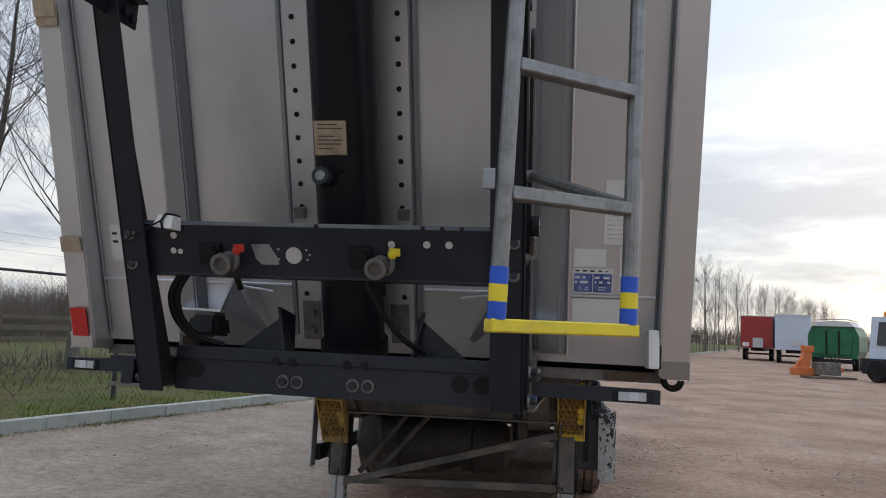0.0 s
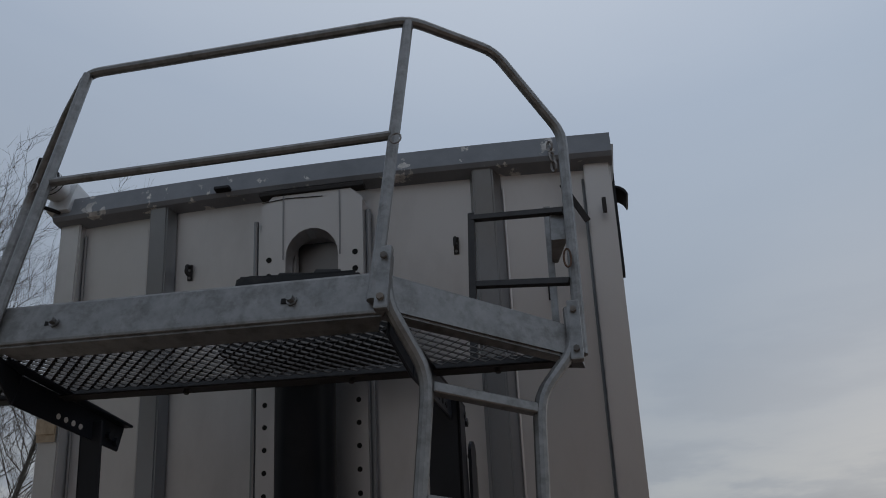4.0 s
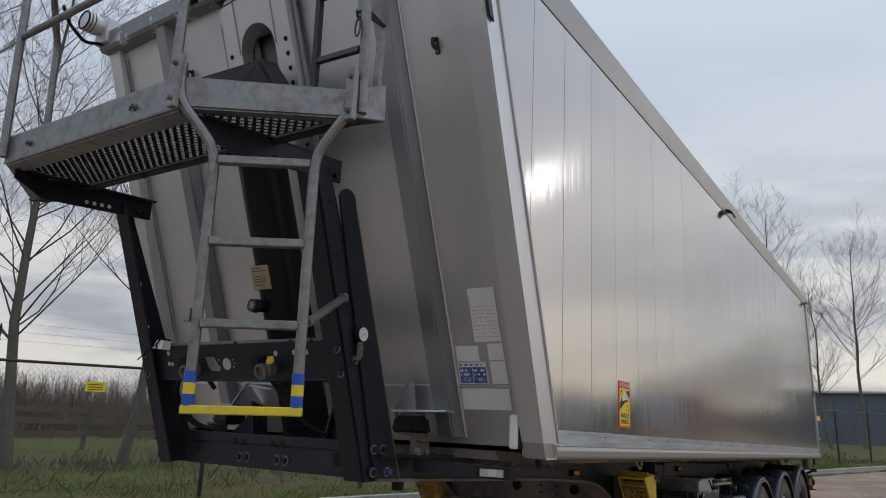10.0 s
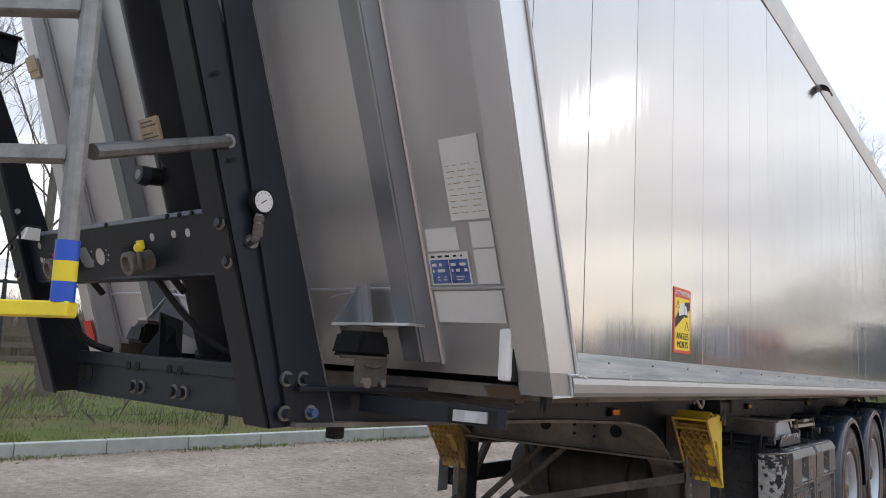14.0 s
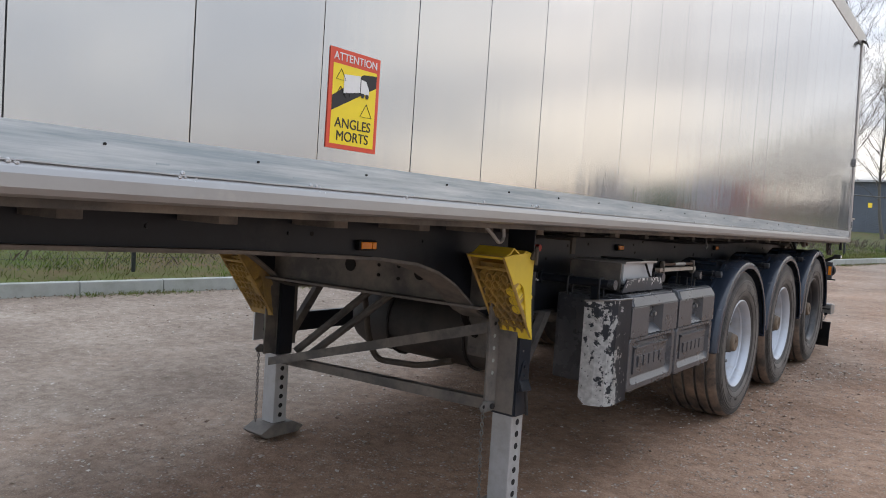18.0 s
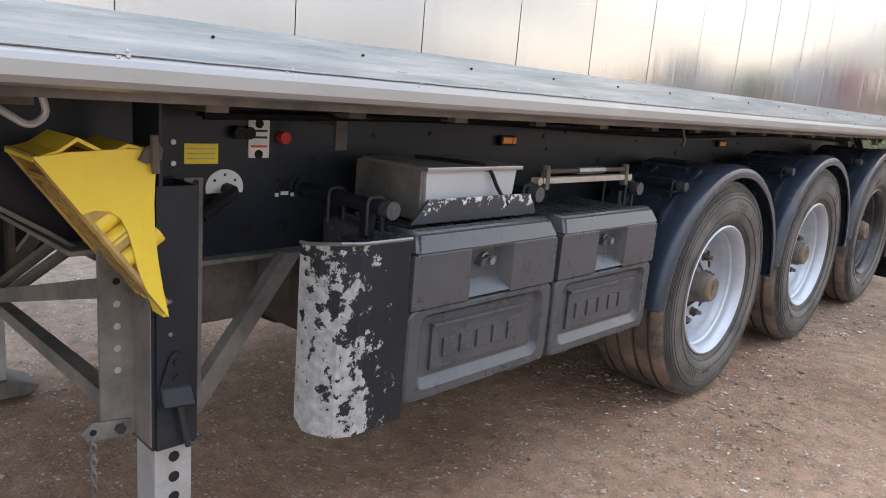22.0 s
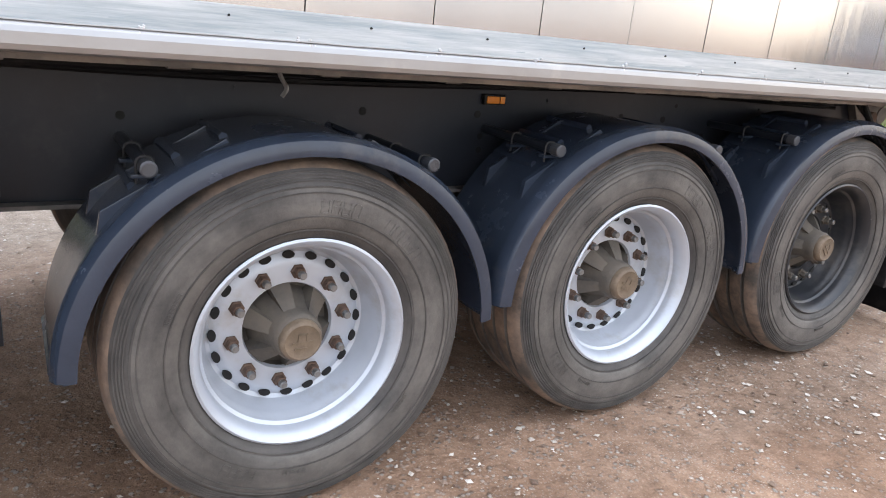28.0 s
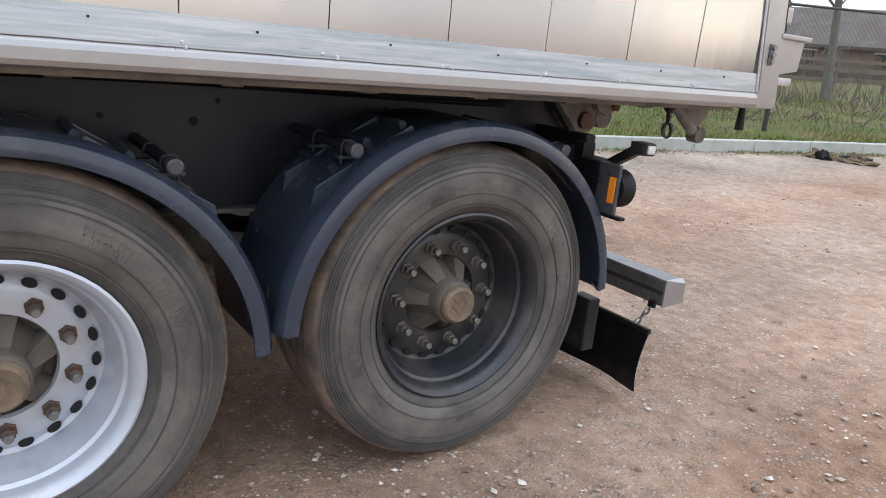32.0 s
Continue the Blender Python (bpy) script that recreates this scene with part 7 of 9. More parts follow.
# silver tray
tr = part("silver_tray", hexa([(0.84, 2.925, 1.135), (1.085, 2.925, 1.135), (1.085, 3.295, 1.135), (0.84, 3.295, 1.135), (0.83, 2.915, 1.24), (1.09, 2.915, 1.24), (1.09, 3.305, 1.24), (0.83, 3.305, 1.24)]), material("pale_grey_tray_paint", (0.46, 0.475, 0.49), 0.45, 0.0, 0.06, 5.0, (0.36, 0.36, 0.36), 0.68, 6.0), trailer, "pale grey sheet metal tray with dark cover")
part("tray_rim", bx(0.82, 1.105, 2.905, 3.318, 1.238, 1.250, 0.003), M_RAIL, tr)
part("tray_side", bx(0.80, 1.08, 2.905, 2.917, 1.10, 1.24, 0.002), M_DIRTY, tr)
part("tie_cord", pipe(bend([(0.90, 3.05, 1.256), (1.05, 3.12, 1.256), (1.10, 3.16, 1.252), (1.11, 3.20, 1.18), (1.12, 3.24, 1.135)], 0.03), 0.006, 6), M_BLACK, tr)


part("kick_plate", hexa([(1.115, 2.84, 1.10), (1.122, 2.84, 1.10), (1.122, 3.385, 1.10), (1.115, 3.385, 1.10), (1.115, 2.90, 1.165), (1.122, 2.90, 1.165), (1.122, 3.345, 1.165), (1.115, 3.345, 1.165)]), M_CHIP, trailer, "dark kick plate with peeling paint")
b = bmesh.new()
plan = [(1.088, 2.516), (1.118, 2.521), (1.15, 2.53), (1.195, 2.556), (1.214, 2.60), (1.210, 2.765)]
zt = [1.078, 1.079, 1.084, 1.09, 1.09, 1.088]
rows = []
for (x, y), z in zip(plan, zt):
    rows.append([b.verts.new((x, y, 0.602 + (0.03 if x < 1.1 else 0.0))), b.verts.new((x, y, z))])
for a, z in zip(rows, rows[1:]):
    b.faces.new((a[0], z[0], z[1], a[1]))
bmesh.ops.solidify(b, geom=b.faces[:], thickness=0.006)
part("splash_guard", b, M_PEEL, trailer, "bent side guard plate with badly peeling paint")
part("guard_rim", pipe([(x, y, z) for (x, y), z in zip(plan, zt)], 0.005, 6), M_GALV, trailer)
part("guard_stay", bx(1.0, 1.2, 2.70, 2.74, 1.02, 1.06, 0.004), M_GREY, trailer)
# load-sensing rod over the second box
rd = part("jack_bar", bx(1.05, 1.085, 3.46, 4.02, 1.185, 1.205, 0.003), material("cream_worn_paint", (0.42, 0.37, 0.31), 0.6, 0.1, 0.12, 9.0, (0.20, 0.11, 0.07), 0.62, 7.0), trailer, "cream painted bar with rusty threaded rod")
part("threaded_rod", pipe([(1.075, 3.47, 1.225), (1.075, 3.99, 1.225)], 0.008, 8), M_RUST, rd)
part("turnbuckle", pipe([(1.075, 3.66, 1.225), (1.075, 3.83, 1.225)], 0.013, 6), M_GALV, rd)
for y in (3.48, 3.98):
    part("clevis", bx(1.062, 1.088, y - 0.011, y + 0.011, 1.165, 1.235, 0.006), M_HUB, rd)
    part("clevis_head", disc((1.075, y, 1.238), 0.014, "z", 0.012, 10), M_HUB, rd)
    part("bar_eye", disc((1.0675, y + (0.035 if y > 3.7 else -0.035), 1.193), 0.013, "x", 0.03, 16), rd.data.materials[0], rd)

# ---- axles, wheels and fenders ----


def fender(cy, cz):
    b = bmesh.new()
    prof = [(0.795, 0.575), (0.80, 0.588), (1.10, 0.590), (1.15, 0.598), (1.185, 0.598), (1.208, 0.585), (1.216, 0.562), (1.214, 0.545), (1.206, 0.545), (1.204, 0.563), (1.185, 0.584), (1.15, 0.588), (1.10, 0.580)]
    rings = []
    for a in np.linspace(radians(2), radians(178), 40):
        rings.append([b.verts.new((x, cy + r * 1.035 * math.cos(a), cz - 0.015 + r * math.sin(a))) for x, r in prof])
    k = len(prof)
    for a, z in zip(rings, rings[1:]):
        for i in range(k):
            b.faces.new((a[i], a[(i + 1) % k], z[(i + 1) % k], z[i]))
    b.faces.new(rings[0])
    b.faces.new(rings[-1][::-1])
    bmesh.ops.recalc_face_normals(b, faces=b.faces[:])
    f = part("fender", b, M_FENDER, trailer, "blue-grey plastic half-round fender", True)
    for a in (radians(2), radians(178)):
        c, s = math.cos(a), math.sin(a)
        part("end_bead", pipe([(0.80, cy + 0.605 * c, cz - 0.015 + 0.588 * s), (1.15, cy + 0.61 * c, cz - 0.015 + 0.595 * s), (1.20, cy + 0.585 * c, cz - 0.015 + 0.57 * s)], 0.011, 6), M_FENDER, f)
    # moulded ribs across the top
    for a0 in (48, 60, 72, 108, 120, 132):
        a = radians(a0)
        b = bmesh.new()
        pipe([(0.82, cy + 0.61 * math.cos(a), cz - 0.015 + 0.592 * math.sin(a)), (1.04, cy + 0.61 * math.cos(a), cz - 0.015 + 0.592 * math.sin(a))], 0.013, 6, b)
        part("rib", b, M_FENDER, f)
    # moulded wedge saddles that carry the tubes
    for sgn in (-1, 1):
        fin = [(-0.500, 0.320), (-0.489, 0.385), (-0.200, 0.556), (-0.190, 0.545), (-0.34, 0.455)]
        for x in (0.885, 1.09):
            w_ = prism([(cy - sgn * y, cz + z) for y, z in fin], "x", x, x + 0.020, 0.003)
            part("moulded_saddle", w_, M_FENDER, f)
        t = part("fender_tube", pipe([(0.70, cy + sgn * 0.385, cz + 0.488), (1.115, cy + sgn * 0.385, cz + 0.488)], 0.0165, 14), M_GREY, f)
        y, z = cy + sgn * 0.385, cz + 0.488
        part("tube_cap", pipe([(1.105, y, z), (1.14, y, z), (1.143, y, z)], [0.0205, 0.0205, 0.016], 16), M_BOX, t)
        for xc in (0.90, 1.085):
            part("u_clamp", pipe(bend([(xc, y - 0.020, z - 0.045), (xc, y - 0.020, z + 0.020), (xc, y + 0.020, z + 0.020), (xc, y + 0.020, z - 0.045)], 0.018), 0.0036, 6), M_GALV_D, t)
            part("clamp_plate", bx(xc - 0.014, xc + 0.014, y - 0.034, y + 0.034, z - 0.030, z - 0.020, 0.003), M_FENDER, t)
    return f


def wheel(name, m, rim_mat, hub=True):
    w = part("wheel", lathe([(0.158, 0.302), (0.172, 0.307), (0.176, 0.300), (0.168, 0.288), (0.150, 0.279), (0.140, 0.275), (0.122, 0.273), (0.114, 0.264), (0.098, 0.261), (0.092, 0.257), (0.072, 0.254), (0.048, 0.247), (0.026, 0.236), (0.020, 0.224), (0.031, 0.205), (0.035, 0.19), (0.035, 0.135), (0.023, 0.13)], 56), rim_mat, trailer, name, True)
    w.matrix_basis = m
    prof = [(-0.165, 0.30), (-0.188, 0.345), (-0.195, 0.40), (-0.190, 0.455), (-0.172, 0.496), (-0.155, 0.508)]
    for x in (-0.112, -0.040, 0.040, 0.112):
        prof += [(x - 0.009, 0.514), (x - 0.007, 0.499), (x + 0.007, 0.499), (x + 0.009, 0.514)]
    prof += [(0.155, 0.508), (0.172, 0.496), (0.178, 0.488), (0.190, 0.455), (0.192, 0.448), (0.195, 0.40), (0.193, 0.375), (0.188, 0.345), (0.184, 0.338), (0.178, 0.328), (0.170, 0.312), (0.160, 0.302)]
    b = lathe(prof, 72)
    me_t = part("tyre", b, M_TYRE, w, "worn dusty black tyre", True)
    me_t.data.materials.append(M_TREAD)
    me_t.data.materials.append(M_TYRE_IN)
    for p in me_t.data.polygons:
        c = p.center
        if abs(c.x) < 0.15 and math.hypot(c.y, c.z) < 0.5085:
            p.material_index = 2
        elif math.hypot(c.y, c.z) > 0.494 and abs(c.x) < 0.168:
            p.material_index = 1
        elif c.x > 0 and 0.338 < math.hypot(c.y, c.z) < 0.43:
            p.material_index = 2
    for r, x in ((0.488, 0.1785), (0.480, 0.1815), (0.473, 0.1842), (0.466, 0.187), (0.452, 0.1915), (0.436, 0.1932), (0.372, 0.1932), (0.333, 0.182)):
        part("sidewall_ring", pipe([(x, r * math.cos(a), r * math.sin(a)) for a in np.linspace(0, 2 * math.pi, 65)[:-1]], 0.0027, 4, None, True), M_TYRE, me_t, smooth=True)
    # raised lettering, kept as plain strokes
    rnd = random.Random(7)
    for a0, n, rr, h in ((38, 5, 0.398, 0.034), (72, 4, 0.398, 0.034), (236, 4, 0.398, 0.030), (262, 6, 0.386, 0.013), (150, 9, 0.384, 0.011), (318, 7, 0.384, 0.011)):
        wd = h * 0.62
        step = math.degrees(wd * 1.45 / rr)
        for i in range(n):
            a = radians(a0 + i * step)
            b = bmesh.new()
            t_ = h * 0.085
            strokes = [(-wd / 2, 0, t_, h / 2)] + rnd.sample([(wd / 2, 0, t_, h / 2), (0, h / 2, wd / 2, t_), (0, 0, wd / 2, t_), (0, -h / 2, wd / 2, t_)], 3)
            for cy_, cz_, sy_, sz_ in strokes:
                bx(-0.001, 0.0020, cy_ - sy_, cy_ + sy_, cz_ - sz_, cz_ + sz_, 0.0, b)
            b.transform(Matrix.Translation((0.1938, rr * math.cos(a), rr * math.sin(a))) @ Matrix.Rotation(a - math.pi / 2, 4, "X"))
            part("raised_mark", b, M_TYRE_IN, me_t)
    if not hub:
        return w
    for i in range(10):
        a = radians(36 * i + 10)
        c, s = math.cos(a), math.sin(a)
        nut = part("wheel_nut", lathe([(0.0, 0.0225), (0.006, 0.0225), (0.008, 0.0175), (0.028, 0.0168), (0.031, 0.012)], 6), M_RUST if rim_mat is M_RIM else M_HUB, w)
        nut.matrix_basis = Matrix.Translation((0.035, 0.168 * c, 0.168 * s))
        part("stud", lathe([(0.028, 0.0115), (0.047, 0.0115), (0.050, 0.009), (0.050, 0.0)], 12), M_GALV, nut)
        for turn in (9, 27):
            a = radians(36 * i + 10 + turn)
            h = part("hand_hole", disc((0, 0, 0), 0.0130, "x", 0.003, 14), M_HOLE, w)
            h.matrix_basis = Matrix.Translation((0.028, 0.2165 * math.cos(a), 0.2165 * math.sin(a))) @ Matrix.Rotation(a, 4, "X") @ Matrix.Diagonal((3.0, 0.85, 1.35, 1))
    hb = part("hub", lathe([(0.015, 0.136), (-0.010, 0.130), (-0.014, 0.112), (0.022, 0.096), (0.050, 0.084), (0.078, 0.075), (0.108, 0.071), (0.124, 0.070), (0.132, 0.064), (0.134, 0.0)], 40), M_HUB, w, "dusty cast wheel hub", True)
    for i in range(6):
        a = radians(60 * i + 12)
        own = hexa([(-0.010, -0.026, 0.06), (-0.010, 0.026, 0.06), (-0.010, 0.034, 0.131), (-0.010, -0.034, 0.131), (0.098, -0.016, 0.060), (0.098, 0.016, 0.060), (0.026, 0.030, 0.131), (0.026, -0.030, 0.131)])
        own.transform(Matrix.Rotation(a, 4, "X"))
        bmesh.ops.recalc_face_normals(own, faces=own.faces[:])
        part("hub_rib", own, M_HUB, hb)
    part("hub_cap", lathe([(0.11, 0.058), (0.118, 0.062), (0.146, 0.061), (0.155, 0.056), (0.158, 0.051), (0.156, 0.047), (0.1565, 0.020), (0.157, 0.0)], 32), M_CAP, w, "tan greasy hub cap", True)
    b = bmesh.new()
    for dy, dz, sy, sz in ((0, 0.0, 0.030, 0.0022), (0, -0.018, 0.024, 0.0022), (-0.012, 0.014, 0.0022, 0.012), (0.012, 0.014, 0.0022, 0.012), (0, 0.024, 0.012, 0.0022)):
        bx(0.155, 0.1595, dy - sy, dy + sy, dz - sz, dz + sz, 0.0, b)
    part("cap_relief", b, M_CAP, w)
    return w


HUBS = ((4.764, 0.673, M_RIM), (6.003, 0.708, M_RIM), (7.247, 0.742, M_RIM_D))
for q, (y, z, mat_) in enumerate(HUBS):
    z = low(y) + 0.512
    wheel("silver steel wheel with dusty tyre" if mat_ is M_RIM else "black steel wheel with dusty tyre", pose(1.008, y, z, -23 * q), mat_)
    wheel("silver steel wheel on the far side", pose(-1.008, y, z, 10 * q, 0, 180), mat_, False)
    fender(y, z)
    part("axle", pipe([(-0.95, y, z), (0.95, y, z)], 0.065, 16), M_DIRTY, trailer)
    for s in (-1, 1):
        part("brake_drum", lathe([(0.80, 0.0), (0.80, 0.20), (0.97, 0.21), (0.99, 0.0)] if s > 0 else [(-0.99, 0.0), (-0.97, 0.21), (-0.80, 0.20), (-0.80, 0.0)], 32), M_DIRTY, trailer).matrix_basis = pose(0, y, z)
        part("air_spring", lathe([(z + 0.06, 0.0), (z + 0.06, 0.10), (z + 0.14, 0.13), (z + 0.22, 0.10), (z + 0.22, 0.0)], 20, "z"), M_BLACK, trailer).matrix_basis = pose(s * 0.52, y + 0.32, 0)
        part("trailing_arm", hexa([(s * 0.50, y - 0.45, z + 0.10), (s * 0.58, y - 0.45, z + 0.10), (s * 0.58, y + 0.42, z + 0.0), (s * 0.50, y + 0.42, z + 0.0), (s * 0.50, y - 0.45, z + 0.18), (s * 0.58, y - 0.45, z + 0.18), (s * 0.58, y + 0.42, z + 0.07), (s * 0.50, y + 0.42, z + 0.07)]), M_DIRTY, trailer)

# ---- tail ----
tl = part("tail_lamp", lathe([(0.0, 0.0), (0.0, 0.058), (0.018, 0.066), (0.050, 0.066), (0.072, 0.050), (0.076, 0.0)], 28, "y"), M_BLACK, trailer, "black round tail lamp with amber reflector", True)
tl.matrix_basis = pose(1.205, 7.80, 1.112)
part("housing", bx(-0.05, 0.042, -0.016, -0.002, -0.085, 0.085, 0.004), M_BOX, tl)
part("reflector", bx(0.006, 0.034, -0.0195, -0.016, -0.046, 0.042, 0.003), M_ORANGE, tl)
part("housing_lip", bx(-0.05, 0.075, -0.018, 0.01, -0.098, -0.086, 0.003), M_BLACK, tl)
lb = part("lamp_box", bx(0.90, 1.155, 7.785, 7.89, 1.02, 1.195, 0.015), M_BLACK, trailer)
part("grommet", disc((0.98, 7.785, 1.205), 0.030, "x", 0.10, 16), M_BLACK, lb)
part("box_tab", bx(1.02, 1.07, 7.78, 7.84, 1.19, 1.245, 0.006), M_BLACK, lb)
part("lamp_bracket", bx(0.68, 0.98, 7.88, 7.93, 1.12, 1.26, 0.01), M_BLACK, trailer)
sk_ = part("marker_stalk", hexa([(1.07, 7.855, 1.165), (1.10, 7.855, 1.150), (1.10, 7.885, 1.150), (1.07, 7.885, 1.165), (1.235, 7.838, 1.262), (1.262, 7.838, 1.240), (1.262, 7.868, 1.240), (1.235, 7.868, 1.262)]), M_BLACK, trailer)
part("stalk_foot", disc((1.09, 7.87, 1.145), 0.020, "y", 0.03, 10), M_BLACK, sk_)
sl = part("stalk_lamp", bx(1.235, 1.305, 7.826, 7.878, 1.236, 1.280, 0.012), M_BLACK, trailer)
part("stalk_lens", bx(1.300, 1.309, 7.834, 7.870, 1.244, 1.272, 0.006), M_PALE, sl)
bp = part("underrun_bar", bx(-1.20, 1.20, 8.20, 8.295, 0.625, 0.735, 0.012), M_GALV, trailer, "grey steel underrun bar")
part("end_cap", hexa([(1.199, 8.198, 0.624), (1.206, 8.198, 0.624), (1.222, 8.298, 0.640), (1.199, 8.298, 0.624), (1.199, 8.198, 0.736), (1.206, 8.198, 0.736), (1.222, 8.298, 0.720), (1.199, 8.298, 0.736)]), M_RAIL, bp)
part("groove", bx(0.75, 1.196, 8.1975, 8.2005, 0.672, 0.688, 0.0008), M_GALV_D, bp)
part("chain_eye", bx(1.145, 1.175, 8.185, 8.202, 0.612, 0.640, 0.004), M_BLACK, bp)
part("bar_stay", bx(0.55, 0.62, 8.05, 8.20, 0.68, 1.25, 0.01), M_GREY, bp)
part("bar_stay", bx(-0.62, -0.55, 8.05, 8.20, 0.68, 1.25, 0.01), M_GREY, bp)
b = bmesh.new()
rows = []
for z in np.linspace(0.54, 0.292, 8):
    u = (0.54 - z) / 0.25
    rows.append([b.verts.new((x, 8.125 - 0.03 * math.sin(u * 2.6) + 0.012 * u * math.sin(x * 14), z)) for x in np.linspace(0.79, 1.225, 10)])
for a, z in zip(rows, rows[1:]):
    for i in range(9):
        b.faces.new((a[i], a[i + 1], z[i + 1], z[i]))
bmesh.ops.solidify(b, geom=b.faces[:], thickness=0.010)
fl = part("mud_flap", b, M_BLACK, trailer, "black rubber mud flap on chains", True)
part("flap_bar", bx(0.78, 1.225, 8.115, 8.135, 0.532, 0.55, 0.003), M_BLACK, fl)
part("flap_chain", chain([(1.16, 8.20, 0.625), (1.15, 8.13, 0.55)], 0.007, 0.032), M_CHAIN, fl)
part("fender_stay", bx(1.10, 1.19, 7.80, 7.86, 0.50, 0.70, 0.01), M_BLACK, trailer)
th = part("tipping_hinge", prism([(7.90, 1.385), (8.22, 1.385), (8.19, 1.30), (8.14, 1.245), (8.06, 1.225), (7.98, 1.27)], "x", 0.70, 0.745, 0.004), M_DIRTY, trailer, "dusty steel tipping hinge under the tail")
part("hinge_pin", disc((0.752, 8.09, 1.285), 0.035, "x", 0.03, 16), M_RUST, th)
part("tipping_lug", prism([(7.93, 1.40), (8.10, 1.40), (8.06, 1.345), (8.015, 1.325), (7.97, 1.345)], "x", 0.90, 0.935, 0.004), M_DIRTY, trailer)
part("lug_pin", disc((0.94, 8.05, 1.362), 0.016, "x", 0.02, 12), M_RUST, trailer)
sp_ = part("shackle", pipe(bend([(1.135, 8.10, 1.405), (1.135, 8.10, 1.375), (1.165, 8.10, 1.370), (1.165, 8.10, 1.405)], 0.012), 0.008, 8), M_GALV_D, trailer)
part("spring_link", chain([(1.15, 8.10, 1.385), (1.15, 8.105, 1.335), (1.15, 8.11, 1.275)], 0.013, 0.055), M_GALV_D, sp_)
ga = part("gas_strut", pipe([(1.12, 8.16, 1.40), (1.12, 8.29, 1.300)], 0.021, 12), M_DIRTY, trailer)
part("strut_eye", disc((1.12, 8.315, 1.287), 0.030, "x", 0.045, 14), M_HUB, ga)
part("strut_bracket", prism([(8.25, 1.40), (8.42, 1.40), (8.39, 1.355), (8.33, 1.28), (8.30, 1.29)], "x", 1.085, 1.098, 0.003), M_DIRTY, ga)
part("bump_stop", pipe([(1.20, 8.46, 1.405), (1.20, 8.465, 1.32)], [0.012, 0.018], 8), M_BLACK, trailer)
part("air_hose", pipe(bend([(0.85, 7.80, 1.38), (0.88, 7.90, 1.25), (0.9, 7.95, 1.15), (0.9, 7.92, 1.08)], 0.05), 0.014, 8), M_BLACK, trailer)
part("air_hose", pipe(bend([(0.82, 7.78, 1.38), (0.84, 7.93, 1.28), (0.86, 7.97, 1.17), (0.88, 7.92, 1.10)], 0.05), 0.012, 8), M_BLACK, trailer)

# ---- yard: ground, kerb, verge, fence ----


KS = 0.29      # slope of the kerb line


def kx(y, off=-7.5):
    return off + KS * y


KN = Vector((1, -KS, 0)).normalized()
KD = Vector((KS, 1, 0)).normalized()
xs = sorted(set([-3000, -800, -200, -60] + list(np.arange(-24, 24.1, 0.5)) + [60, 200, 800, 3000]))
ys = sorted(set([-3000, -800, -200, -60, -30] + list(np.arange(-10, 30.1, 0.5)) + [45, 60, 100, 200, 800, 3000]))
vs, fs = [], []
for y in ys:
    for x in xs:
        near = abs(x) < 24 and -10 < y < 30
        h = (noise.noise((x * 0.35, y * 0.22, 0)) * 0.022 + noise.noise((x * 1.3, y * 1.1, 3)) * 0.008) if near else 0.0
        d = max(0.0, 1 - min((abs(x - 0) - 1.35) ** 2 if abs(x) > 1.35 else 0, 1)) if -1 < y < 9 else 0
        h = h * (1 - 0.9 * d) - 0.006
        vs.append((x, y, h))
nx = len(xs)
for j in range(len(ys) - 1):
    for i in range(nx - 1):
        fs.append((j * nx + i, j * nx + i + 1, (j + 1) * nx + i + 1, (j + 1) * nx + i))
me = bpy.data.meshes.new("ground")
me.from_pydata(vs, [], fs)
me.materials.append(M_GROUND)
me.shade_smooth()
tagged(new("ground", me), "brown gravel and clay yard with scattered stones", "ground", kind="structure")

# verge beyond the kerb
vs, fs = [], []
al = [-60, -25, -12] + list(np.arange(-6, 40, 1.0)) + [45, 60, 80, 110, 160, 260]
ac = [0.0, 0.3, 0.8, 1.4, 2.2, 3.2, 4.4, 6.0, 8, 12, 18, 30, 60, 140, 400]
for a in al:
    for c in ac:
        p = Vector((kx(0), 0, 0)) + KD * a - KN * (0.15 + c)
        h = 0.135 + min(c, 3) * 0.03 + (noise.noise((p.x * 0.6, p.y * 0.6, 0)) * 0.06 * min(c, 1.5) / 1.5)
        vs.append((p.x, p.y, h))
n = len(ac)
for j in range(len(al) - 1):
    for i in range(n - 1):
        fs.append((j * n + i, (j + 1) * n + i, (j + 1) * n + i + 1, j * n + i + 1))
me = bpy.data.meshes.new("grass_verge")
me.from_pydata(vs, [], fs)
me.materials.append(M_GRASSLAND)
me.shade_smooth()
tagged(new("grass_verge", me), "rough winter grass verge and paddock", "grass", kind="structure")

# grass and dead stalks
rnd = random.Random(11)
vs, fs = [], []


def blade(x, y, z, h, lean, w, az):
    i = len(vs)
    dx, dy = math.cos(az), math.sin(az)
    vs.extend([(x - dy * w, y + dx * w, z), (x + dy * w, y - dx * w, z), (x + dx * lean * 0.4 + dy * w * 0.6, y + dy * lean * 0.4 - dx * w * 0.6, z + h * 0.6), (x + dx * lean, y + dy * lean, z + h)])
    fs.append((i, i + 1, i + 2))
    fs.append((i, i + 2, i + 3))


